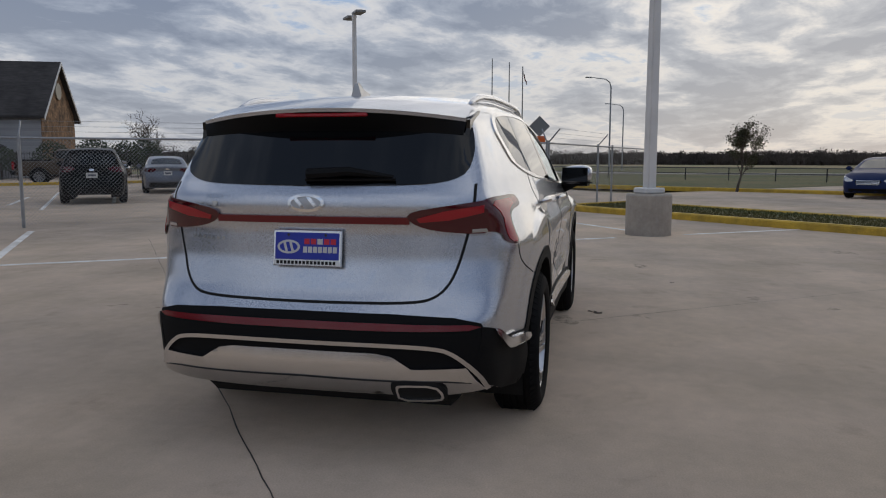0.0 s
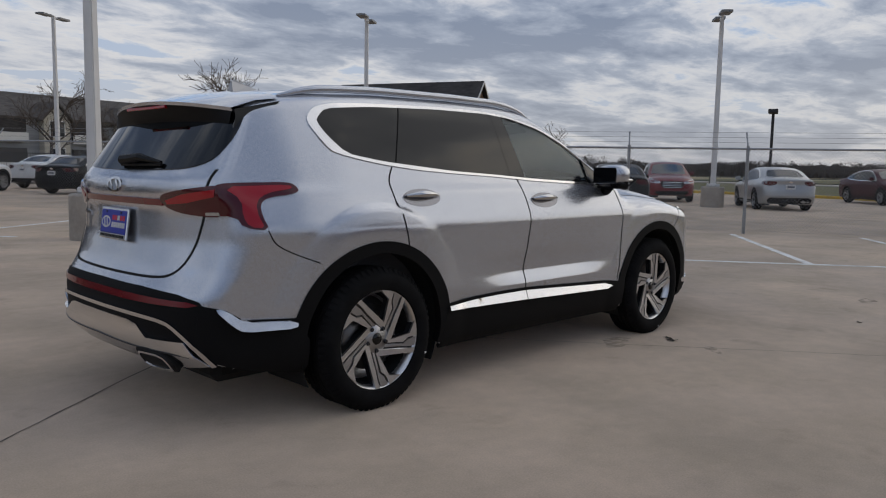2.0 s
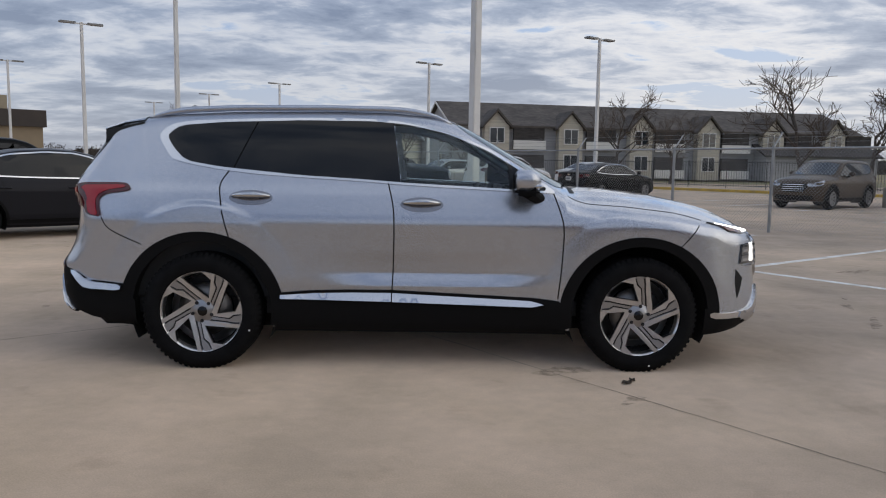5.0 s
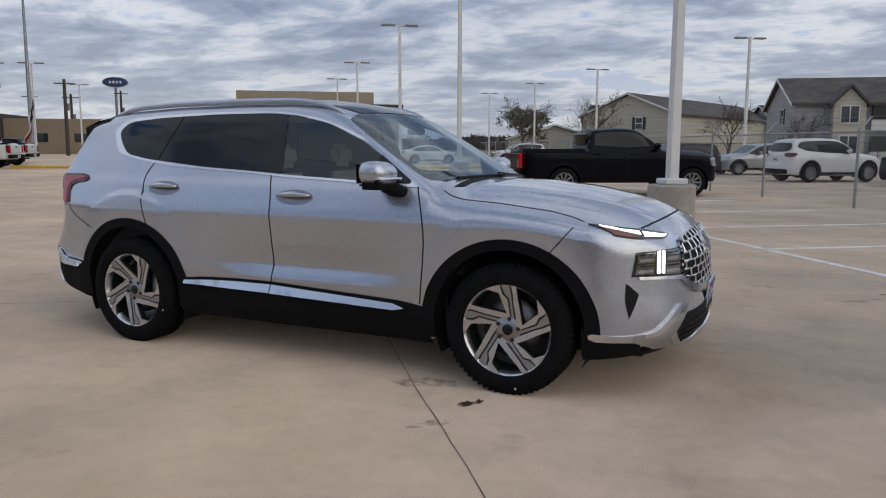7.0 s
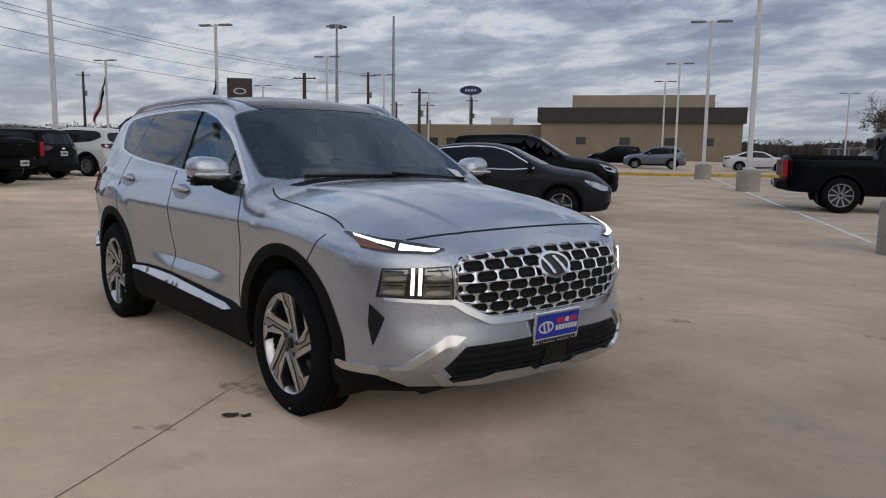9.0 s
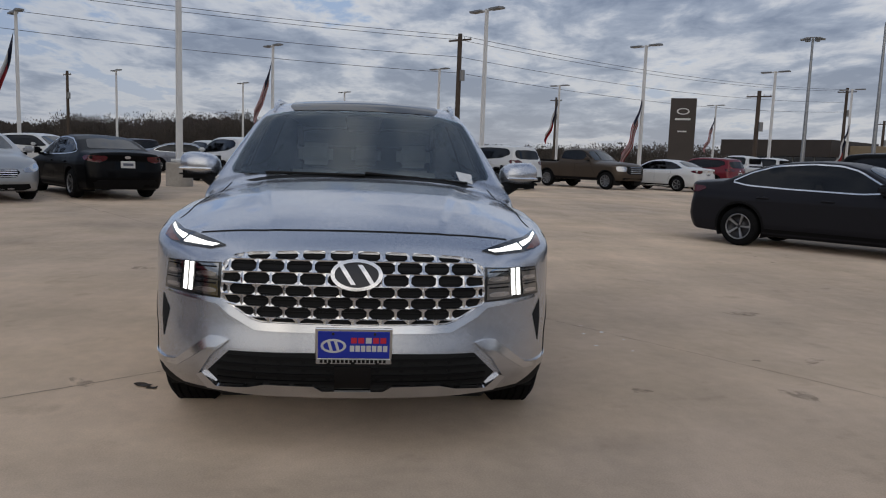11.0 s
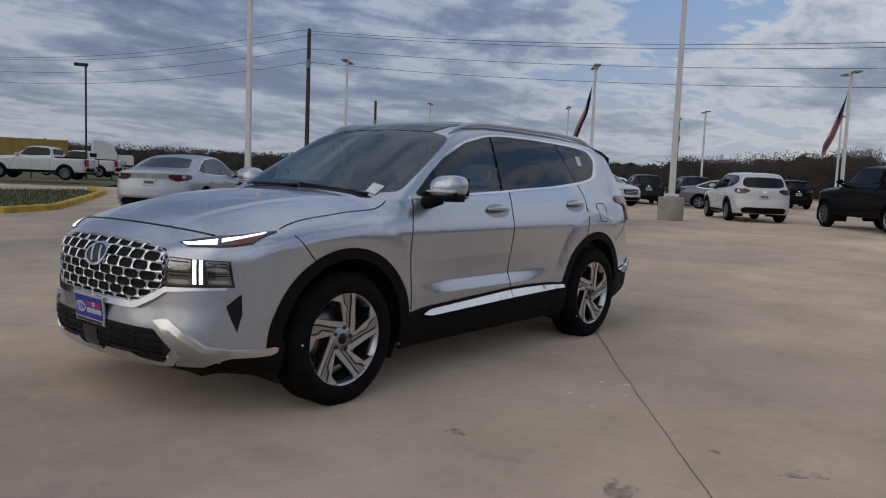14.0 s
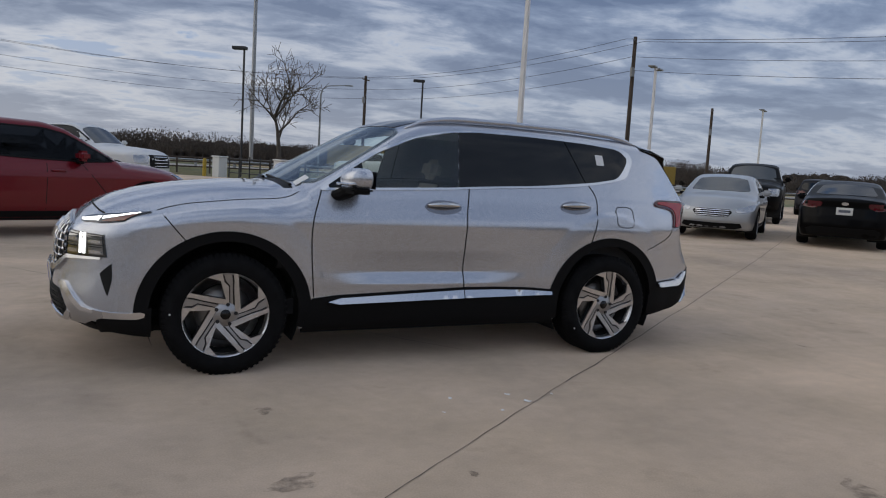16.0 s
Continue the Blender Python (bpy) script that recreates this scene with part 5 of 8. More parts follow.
def patch(name, poly, face, off, mat, parent=None, s=1, depth=.012, step=.035, soft=2, hole=None, label="", lean=0.0):
    """A panel, pane or trim piece cut to a flat outline and laid on the body, with its edge turned in."""
    loop = dense_loop(soft_loop(poly, soft) if soft else np.asarray(poly, float), step)
    pts, edges = [Vector(p) for p in loop], [(i, (i + 1) % len(loop)) for i in range(len(loop))]
    inner = None
    if hole is not None:
        inner = dense_loop(soft_loop(hole, soft) if soft else np.asarray(hole, float), step)
        o = len(pts)
        pts += [Vector(p) for p in inner]
        edges += [(o + i, o + (i + 1) % len(inner)) for i in range(len(inner))]
    lo, hi = loop.min(0), loop.max(0)
    gx, gy = np.meshgrid(np.arange(lo[0] + step / 2, hi[0], step), np.arange(lo[1] + step / 2, hi[1], step))
    g = np.c_[gx.ravel(), gy.ravel()]
    if len(g):
        g = g[inside(loop, g)]
        if inner is not None and len(g):
            g = g[~inside(inner, g)]
        near = np.array([np.min(np.hypot(*(loop - p).T)) > step * .45 for p in g], bool) if len(g) else np.zeros(0, bool)
        pts += [Vector(p) for p in g[near]]
    vs, es, fs, *_ = delaunay_2d_cdt(pts, edges, [], 0, 1e-6)
    v2 = np.array([tuple(v) for v in vs])
    cen = np.array([v2[list(f)].mean(0) for f in fs])
    keep = inside(loop, cen)
    if inner is not None:
        keep &= ~inside(inner, cen)
    fs = [f for f, k in zip(fs, keep) if k]
    p3 = lay(face, v2, s)
    nrm = normal_at(p3)
    out = off + lean * (v2[:, 1].max() - v2[:, 1])[:, None]
    up, dn = p3 + nrm * out, p3 + nrm * (off - depth)
    count = {}
    for f in fs:
        for a, b in zip(f, f[1:] + f[:1]):
            count[(a, b)] = count.get((a, b), 0) + 1
    rim = [(a, b) for (a, b) in count if (b, a) not in count]
    # orientation: outward
    a, b, c = (up[i] for i in fs[0])
    flip = np.dot(np.cross(b - a, c - a), nrm[fs[0][0]]) < 0
    n = len(v2)
    faces = [f[::-1] if flip else f for f in fs]
    verts = np.r_[up, dn]
    for a, b in rim:
        q = (b, a, a + n, b + n)
        faces.append(q[::-1] if flip else q)
    ob = mesh_ob(name, verts, faces, mat, parent or suv, True, label)
    ob.data.set_sharp_from_angle(angle=radians(40))
    return ob


def ribbon(name, line, face, width, off, mat, parent=None, s=1, height=.004, closed=False, step=.02, soft=2):
    """A narrow raised or sunk band along a line on the body."""
    p = dense_loop(soft_loop(line, soft), step) if closed else dense_line(line, step, soft)
    d = (np.roll(p, -1, 0) - np.roll(p, 1, 0)) if closed else np.gradient(p, axis=0)
    d /= np.linalg.norm(d, axis=1, keepdims=True)
    n2 = np.c_[-d[:, 1], d[:, 0]] * (np.asarray(width)[:, None] if np.ndim(width) else width) / 2
    a, b = lay(face, p - n2, s), lay(face, p + n2, s)
    na, nb = normal_at(a), normal_at(b)
    k = len(p)
    rows = np.stack([a + na * (off - height), a + na * off, b + nb * off, b + nb * (off - height)], 1).reshape(-1, 3)
    fs = []
    m = k if closed else k - 1
    for i in range(m):
        j = (i + 1) % k
        for c in range(3):
            fs.append((4 * i + c, 4 * j + c, 4 * j + c + 1, 4 * i + c + 1))
    nm = np.cross(rows[4 * (1 % k) + 1] - rows[1], rows[2] - rows[1])
    if np.dot(nm, na[0]) < 0:
        fs = [f[::-1] for f in fs]
    return mesh_ob(name, rows, fs, mat, parent or suv, False)


def clip(poly, p, q):
    """The part of a polygon to the left of the line from p to q."""
    out, n = [], len(poly)
    side = [(q[0] - p[0]) * (v[1] - p[1]) - (q[1] - p[1]) * (v[0] - p[0]) for v in poly]
    for i in range(n):
        j = (i + 1) % n
        if side[i] >= 0:
            out.append(tuple(poly[i]))
        if side[i] * side[j] < 0:
            f = side[i] / (side[i] - side[j])
            out.append((poly[i][0] + (poly[j][0] - poly[i][0]) * f, poly[i][1] + (poly[j][1] - poly[i][1]) * f))
    return out


def both(half):
    """A closed outline from its half with y of nought or more, given from top middle round to bottom middle."""
    other = [(-y, z) for y, z in half[::-1] if y > 1e-6]
    return list(half) + other


# outlines on the side, as x and z
FRAME = [(-1.692, 1.434), (-1.668, 1.480), (-1.612, 1.516), (-1.50, 1.537), (-1.27, 1.551), (-.76, 1.568), (-.41, 1.568), (-.19, 1.557), (.035, 1.519), (.26, 1.452), (.444, 1.373), (.63, 1.254), (.865, 1.104), (.69, 1.109), (.30, 1.127), (-.08, 1.144), (-.44, 1.169), (-.78, 1.185), (-1.05, 1.200), (-1.28, 1.226), (-1.44, 1.253), (-1.547, 1.276), (-1.597, 1.291), (-1.660, 1.378)]
PANE = [(-1.632, 1.435), (-1.607, 1.468), (-1.553, 1.505), (-1.27, 1.530), (-.76, 1.549), (-.335, 1.550), (-.114, 1.533), (.146, 1.478), (.405, 1.371), (.59, 1.260), (.80, 1.122), (.53, 1.134), (-.08, 1.161), (-.37, 1.180), (-.78, 1.201), (-1.28, 1.246), (-1.50, 1.282), (-1.592, 1.370)]


def drawn_in(outer, inner):
    """The outer loop brought nearer to the inner one, less so at the tail."""
    loop = np.array([np.array(a) + (np.array(b) - np.array(a)) * k / 12 for a, b in zip(inner, inner[1:] + inner[:1]) for k in range(12)])
    out = []
    for p in np.array(outer):
        q = loop[np.argmin(np.hypot(*(loop - p).T))]
        out.append(tuple(p + (q - p) * np.interp(p[0], [-1.60, -1.35], [.10, .16])))
    return out


FRAME = drawn_in(FRAME, PANE)
SCREEN = [(1.000, 0), (.985, .25), (.950, .46), (.885, .66), (.835, .735), (.60, .700), (.40, .662), (.245, .622), (.215, .50), (.245, .25), (.262, 0)]
SCREEN = [(x, y * 1.05) for x, y in SCREEN]
SCREEN = SCREEN + [(x, -y) for x, y in SCREEN[::-1] if y > 0]


def hero_shell():
    """The painted body: a fine closed skin with the wheel openings, front side windows and screen cut out."""
    nx, ny, nz = 400, 84, 168
    gx = np.linspace(-1, 1, nx + 1)
    gx = np.sign(gx) * np.abs(gx) ** .92 * 2.5
    gy, gz = np.linspace(-1.0, 1.0, ny + 1), np.linspace(.10, 1.85, nz + 1)
    quads, pts = [], []

    def sheet_of(A, B, to):
        o = len(pts)
        for a in A:
            for b in B:
                pts.append(to(a, b))
        m = len(B)
        for i in range(len(A) - 1):
            for j in range(m - 1):
                quads.append((o + i * m + j, o + (i + 1) * m + j, o + (i + 1) * m + j + 1, o + i * m + j + 1))

    sheet_of(gx, gz, lambda a, b: (a, -1.0, b))
    sheet_of(gx[::-1], gz, lambda a, b: (a, 1.0, b))
    sheet_of(gx, gy, lambda a, b: (a, b, 1.85))
    sheet_of(gx, gy[::-1], lambda a, b: (a, b, .10))
    sheet_of(gy, gz, lambda a, b: (2.5, a, b))
    sheet_of(gy[::-1], gz, lambda a, b: (-2.5, a, b))
    q = np.array(pts)
    core = np.c_[np.clip(q[:, 0], -1.75, 1.75), np.zeros(len(q)), np.full(len(q), .72)]
    key = np.round(q * 1e4).astype(np.int64)
    uniq, first, inv = np.unique(key, axis=0, return_index=True, return_inverse=True)
    inv = inv.ravel()
    p = solve(core[first], core[first] + (q[first] - core[first]) * 1.5)
    f = inv[np.array(quads)]
    c = p[f].mean(1)
    nrm = normal_at(c)
    wheel = np.zeros(len(f), bool)
    for cx in (WB, -WB):
        wheel |= (np.hypot(c[:, 0] - cx, c[:, 2] - HUBZ) < .455) & (np.abs(c[:, 1]) > .50) & (c[:, 2] < .9)
    fp = np.array(clip(PANE, (-.205, 1.60), (-.135, 1.10)))
    win = inside(fp, c[:, [0, 2]]) & (np.abs(nrm[:, 1]) > .5) & (np.abs(c[:, 1]) > .4)
    scr = inside(np.array(SCREEN) * [1, .985], c[:, [0, 1]]) & (nrm[:, 2] > .4) & (c[:, 2] > 1.0)
    f = f[~(wheel | win | scr | ((nrm[:, 2] < -.45) & (c[:, 2] < .5)))]
    me = bpy.data.meshes.new("body_shell")
    me.from_pydata(p.tolist(), [], f.tolist())
    me.materials.append(M["hero_silver"])
    me.polygons.foreach_set("use_smooth", [True] * len(me.polygons))
    me.normals_split_custom_set_from_vertices(normal_at(p).tolist())
    ob = new("body_shell", me)
    ob.parent = suv
    return ob


hero_shell()


def hero_side(s):
    """All that lies on one flank; s is -1 for the right-hand side and 1 for the left."""
    patch("window_frame", FRAME, "side", .006, M["chrome"], s=s, hole=PANE, depth=.014, step=.03, soft=1, label="satin chrome window surround")
    q1 = clip(PANE, (-1.225, 1.18), (-1.040, 1.60))
    q2 = clip(clip(PANE, (-1.030, 1.60), (-1.215, 1.18)), (-.277, 1.10), (-.300, 1.60))
    q3 = clip(clip(PANE, (-.206, 1.60), (-.135, 1.10)), (.538, 1.0), (.538, 1.6))
    q4 = clip(PANE, (.556, 1.6), (.556, 1.0))
    pillar = clip(clip(PANE, (-.301, 1.60), (-.278, 1.10)), (-.134, 1.10), (-.205, 1.60))
    patch("window_backing", clip(PANE, (-.135, 1.10), (-.205, 1.60)), "side", .0015, M["trim_black"], s=s, soft=0, step=.05, depth=.004)
    patch("quarter_window", q1, "side", .004, M["privacy"], s=s, soft=0, step=.04)
    patch("rear_door_window", q2, "side", .004, M["privacy"], s=s, soft=0, step=.04)
    w = patch("front_door_window", q3, "side", -.004, M["window_clear"], s=s, soft=0, step=.05, depth=.004)
    w.visible_shadow = False
    patch("corner_window", q4, "side", .003, M["privacy"], s=s, soft=0, step=.04)
    patch("door_pillar", pillar, "side", .005, M["gloss_black"], s=s, soft=0, step=.04)
    ribbon("window_divider", [(.546, 1.29), (.548, 1.13)], "side", .022, .006, M["gloss_black"], s=s, soft=0)
    for nm, line, wd in (
        ("door_gap", [(-1.222, 1.222), (-1.268, 1.157), (-1.272, 1.10), (-1.242, .964), (-1.195, .79)], .008),
        ("door_gap", [(-.222, 1.160), (-.190, 1.034), (-.180, .931), (-.183, .687), (-.192, .478)], .008),
        ("door_gap", [(.818, 1.112), (.856, 1.004), (.885, .894), (.877, .671), (.856, .446)], .008),
        ("bumper_gap", [(-2.005, .925), (-1.973, .858), (-1.869, .808), (-1.75, .763)], .006),
        ("bumper_gap", [(1.74, .925), (1.67, .84), (1.61, .775)], .006),
    ):
        ribbon(nm, line, "side", wd, .0012, M["gap"], s=s)
    if s > 0:
        ribbon("fuel_flap_gap", [(-1.60, 1.075), (-1.43, 1.080), (-1.42, .93), (-1.59, .925)], "side", .006, .0012, M["gap"], s=s, closed=True, soft=2)
    # handles over flat ovals whose darker silver paints in the shade of a cup
    for cx, cz in ((-1.072, 1.060), (-.010, 1.030)):
        el = [(cx + .135 * math.cos(a), cz + .046 * math.sin(a)) for a in np.linspace(0, 2 * math.pi, 28, endpoint=False)]
        patch("handle_cup", el, "side", .0018, M["handle_cup"], s=s, soft=0, step=.02, depth=.003)
        base = on_side([(cx, cz)], s)[0]
        nrm = normal_at(np.array([base]))[0]
        pts = []
        for i in range(13):
            u = i / 12
            x = cx - .118 + .236 * u
            b = on_side([(x, cz + .008)], s)[0]
            pts.append(Vector(b) + Vector(nrm) * (.012 + .024 * math.sin(math.pi * u)))
        bm = tube_bm(pts, [.008 + .011 * math.sin(math.pi * i / 12) for i in range(13)], 10)
        part("door_handle", bm, M["satin_silver"], suv, "silver door handle", True)
    # arches, sill and bumper corners in black
    for cx in (WB, -WB):
        a = np.radians(np.linspace(-12, 192, 46))
        ro = .506 - .010 * np.cos(2 * (a - math.pi / 2))
        ri = np.full(len(a), .436)
        loop = [(cx + r * math.cos(t), HUBZ + r * math.sin(t)) for r, t in zip(ro, a)] + [(cx + r * math.cos(t), HUBZ + r * math.sin(t)) for r, t in zip(ri[::-1], a[::-1])]
        patch("wheel_arch_trim", loop, "side", .005, M["cladding"], s=s, soft=0, step=.03, depth=.045, label="grained black wheel arch trim")
        bm = bmesh.new()
        prof = [(.452, .872), (.452, .52), (.10, .52)]
        rings = []
        for r, y in prof:
            rings.append([bm.verts.new((cx + r * math.cos(t), s * y, HUBZ + r * math.sin(t))) for t in np.radians(np.linspace(-25, 205, 40))])
        for r0, r1 in zip(rings, rings[1:]):
            for i in range(39):
                bm.faces.new((r0[i], r0[i + 1], r1[i + 1], r1[i]))
        part("wheel_well", bm, M["gap"], suv)
    patch("sill_trim", [(-.93, .225), (.92, .215), (.895, .40), (.862, .435), (.70, .452), (-.19, .493), (-.45, .493), (-.66, .487), (-.893, .472)], "side", .006, M["cladding"], s=s, soft=0, depth=.02, label="black sill trim")
    patch("sill_strip", [(-.889, .434), (-.889, .458), (-.66, .471), (-.45, .476), (-.197, .476), (-.197, .422)], "side", .010, M["chrome"], s=s, soft=0, depth=.02, label="chrome sill strip", lean=.40)
    patch("sill_strip", [(-.190, .421), (-.190, .476), (.68, .436), (.772, .413), (.69, .398)], "side", .010, M["chrome"], s=s, soft=0, depth=.02, label="chrome sill strip", lean=.40)
    patch("rear_corner_trim", [(-2.285, .60), (-2.235, .588), (-2.185, .572), (-2.112, .524), (-1.868, .512), (-1.80, .40), (-1.80, .24), (-2.10, .29), (-2.25, .345), (-2.30, .42)], "side", .006, M["cladding"], s=s, soft=0)
    patch("rear_chrome", [(-2.240, .584), (-2.195, .580), (-2.115, .520), (-1.874, .508), (-1.880, .474), (-2.116, .478), (-2.165, .508)], "side", .012, M["chrome"], s=s, soft=1, depth=.016, lean=.3)
    patch("front_chrome", [(1.832, .374), (1.95, .362), (2.085, .366), (2.095, .326), (1.84, .330)], "side", .009, M["chrome"], s=s, soft=1, depth=.012)
    patch("front_corner_trim", [(1.80, .40), (1.882, .352), (2.08, .335), (2.09, .25), (1.80, .22)], "side", .006, M["cladding"], s=s, soft=0)
    patch("side_vent", [(s * .802, .582), (s * .842, .642), (s * .848, .55), (s * .838, .455)], "front", .003, M["gap"], soft=0, step=.015)
    # lamps that run round the corners
    lamp = patch("tail_lamp", [(-2.215, 1.070), (-2.195, 1.122), (-2.155, 1.134), (-1.869, 1.139), (-1.836, 1.123), (-1.826, 1.098), (-1.862, 1.085), (-1.983, 1.071), (-2.027, 1.042), (-2.026, .989), (-2.000, .925), (-2.105, .937), (-2.13, .990), (-2.215, .990)], "side", .010, M["red_dark"], s=s, soft=1, depth=.02, step=.025, label="dark red tail lamp")
    patch("lamp_bar", [(-2.17, 1.115), (-1.875, 1.125), (-1.850, 1.108), (-1.985, 1.090), (-2.045, 1.052), (-2.045, .985), (-2.02, .935), (-2.085, .942), (-2.105, .99), (-2.105, 1.06)], "side", .013, M["red_lens"], lamp, s=s, soft=1, depth=.006, step=.025, label="bright red lamp element")
    # mirror
    m = new("wing_mirror")
    m.parent = suv
    m.matrix_local = pose(.635, s * .985, 1.185, 0, 0, s * 8)
    bm = bmesh.new()
    bmesh.ops.create_uvsphere(bm, u_segments=28, v_segments=16, radius=1)
    for v in bm.verts:
        x, y, z = v.co
        sx = np.sign(x) * abs(x) ** (.9 if x > 0 else .45)
        v.co = (.085 * sx, .118 * np.sign(y) * abs(y) ** .72, .074 * np.sign(z) * abs(z) ** .78 + .012 * s * y)
    part("mirror_cap", bm, M["hero_silver"], m, smooth=True)
    part("mirror_base", box_bm(-.072, .075, -.11, .11, -.085, -.035, .02, 2), M["cladding"], m)
    part("mirror_glass", box_bm(-.089, -.083, -.098, .098, -.052, .056, .002), M["gloss_black"], m)
    part("mirror_line", box_bm(.02, .094, -.10, .10, -.034, -.018, .006), M["chrome"], m)
    bm = tube_bm([(.01, -s * .04, -.06), (.05, -s * .10, -.095), (.09, -s * .155, -.115)], [.045, .04, .035], 10)
    part("mirror_foot", bm, M["cladding"], m)
    # roof rail
    line = [(x, .585 + .02 * math.cos((x + .7) * 1.3)) for x in np.linspace(-1.78, .18, 40)]
    base = on_top([(x, s * y) for x, y in line])
    lift = np.interp(np.linspace(0, 1, 40), [0, .06, .14, .86, .94, 1], [0, .022, .034, .031, .018, 0])
    pts = [Vector(q) + Vector((0, s * .006, l * .72)) for q, l in zip(base, lift)]
    part("roof_rail", tube_bm(pts, [.008 + .012 * min(1, l / .03) for l in lift], 12), M["hero_silver"], suv, "silver roof rail", True)


hero_side(-1)
hero_side(1)


def hero_rear():
    patch("rear_window", both([(0, 1.525), (.56, 1.505), (.645, 1.455), (.668, 1.38), (.676, 1.316), (.664, 1.245), (.607, 1.211), (.517, 1.194), (.375, 1.188), (0, 1.182)]), "rear", .004, M["privacy"], soft=1, label="dark tinted rear window")
    # spoiler: painted top, black underside and side blades
    ys = np.linspace(-.632, .632, 33)
    tip = [(-2.180 + .135 * (abs(y) / .645) ** 2.4, 1.522 - .045 * (y / .645) ** 2) for y in ys]
    top = on_top(np.c_[np.full(33, -1.80), ys * .985])
    vs, fs = [], []
    for y, (tx, tz), t0 in zip(ys, tip, top):
        vs += [(t0[0], y, t0[2] + .004), ((t0[0] + tx) / 2, y, (t0[2] + tz) / 2 + .014), (tx, y, tz), (tx + .006, y, tz - .016)]
    for i in range(32):
        for c in range(3):
            fs.append((4 * i + c, 4 * i + c + 1, 4 * i + 5 + c, 4 * i + 4 + c)[::-1])
    sp = mesh_ob("spoiler", vs, fs, M["hero_silver"], suv, True)
    sp.data.set_sharp_from_angle(angle=radians(40))
    vs, fs = [], []
    for y, (tx, tz) in zip(ys, tip):
        g = on_rear([(y * .97, 1.425 - .02 * (y / .645) ** 2)])[0]
        vs += [(tx + .006, y, tz - .016), (tx * .45 + g[0] * .55, y, 1.455), (g[0] - .004, y * .985, g[2])]
    for i in range(32):
        for c in range(2):
            fs.append((3 * i + c, 3 * i + c + 1, 3 * i + 4 + c, 3 * i + 3 + c)[::-1])
    mesh_ob("spoiler_underside", vs, fs, M["trim_black"], suv, True)
    for s in (-1, 1):
        y = s * .650
        g0, g1 = on_rear([(s * .60, 1.44), (s * .655, 1.34)])
        t0 = on_top([(-1.80, s * .635)])[0]
        bm = bmesh.new()
        prof = [(t0[0], t0[2]), (-2.045, 1.472), (-2.04, 1.435), (g1[0] + .02, g1[2]), (g1[0] + .09, g1[2] + .03)]
        a = [bm.verts.new((x, y, z)) for x, z in prof]
        b = [bm.verts.new((x, y - s * .05, z)) for x, z in prof]
        bm.faces.new(a)
        bm.faces.new(b[::-1])
        for i in range(5):
            bm.faces.new((a[i], a[(i + 1) % 5], b[(i + 1) % 5], b[i]))
        part("spoiler_blade", bm, M["gloss_black"], suv)
    bm = box_bm(-2.172, -2.130, -.215, .215, 1.484, 1.501, .004)
    part("high_brake_lamp", bm, M["red_lens"], suv)
    patch("tail_bar", both([(0, 1.056), (.44, 1.056), (.44, 1.026), (0, 1.026)]), "rear", .010, M["reflector"], soft=0, depth=.02, step=.03, label="slim red lamp bar")
    for s in (-1, 1):
        L = [(.424, 1.056), (.454, 1.081), (.575, 1.101), (.690, 1.117), (.742, 1.124), (.758, .986), (.686, .984), (.549, .997), (.467, 1.020)]
        lamp = patch("tail_lamp", [(s * y, z) for y, z in L], "rear", .011, M["red_dark"], soft=1, depth=.02, step=.025, label="dark red tail lamp")
        patch("lamp_bar", [(s * y, z) for y, z in ((.47, 1.052), (.58, 1.082), (.735, 1.105), (.735, 1.075), (.60, 1.045), (.48, 1.035))], "rear", .0135, M["red_lens"], lamp, soft=0, depth=.005, step=.03)
        patch("reverse_lamp", [(s * y, z) for y, z in ((.69, 1.005), (.745, 1.008), (.75, .992), (.69, .990))], "rear", .0135, M["clear_lens"], lamp, soft=0, depth=.005, step=.03)
    cut = [(.700, 1.195), (.705, 1.112), (.675, .979), (.648, .871), (.615, .778), (.562, .721), (.484, .699), (.156, .694)]
    ribbon("tailgate_gap", cut + [(0, .693)] + [(-y, z) for y, z in cut[::-1]], "rear", .011, .0014, M["gap"])
    patch("bumper_trim", both([(0, .657), (.40, .655), (.64, .641), (.745, .615), (.775, .56), (.775, .34), (.60, .305), (0, .298)]), "rear", .004, M["cladding"], soft=0, label="black lower bumper")
    patch("reflector_strip", both([(0, .619), (.37, .618), (.70, .611), (.745, .600), (.70, .588), (.37, .588), (0, .588)]), "rear", .010, M["reflector"], soft=0, depth=.016, label="long red reflector strip")
    ln = [(0, .531), (.357, .532), (.577, .521), (.644, .490), (.731, .408), (.762, .325)]
    ribbon("chrome_line", [(-y, z) for y, z in ln[:0:-1]] + ln, "rear", .017, .016, M["satin_silver"], height=.014)
    sk = patch("skid_plate", both([(0, .496), (.32, .495), (.39, .483), (.472, .434), (.685, .436), (.722, .378), (.60, .388), (0, .396)]), "rear", .010, M["satin_silver"], soft=0, depth=.03, label="satin silver skid plate", lean=.22)
    patch("skid_lip", both([(0, .398), (.60, .390), (.724, .378), (.752, .330), (.60, .312), (0, .308)]), "rear", .033, M["satin_silver"], sk, soft=0, depth=.04, lean=-.20)
    # a dark grey line puts the shade of the crease into the colour
    ribbon("skid_crease_shade", [(-.70, .379), (-.60, .389), (0, .397), (.60, .389), (.70, .379)], "rear", .007, .0345, M["alloy_grey"], sk, soft=0, height=.004)
    ex = [(-.380, .372), (-.402, .396), (-.575, .392), (-.615, .335), (-.590, .300), (-.395, .300)]
    # black surround; its near-black also paints the shade inside the pipe mouth
    patch("exhaust_surround", ex, "rear", .038, M["gap"], soft=1, depth=.04, step=.02)
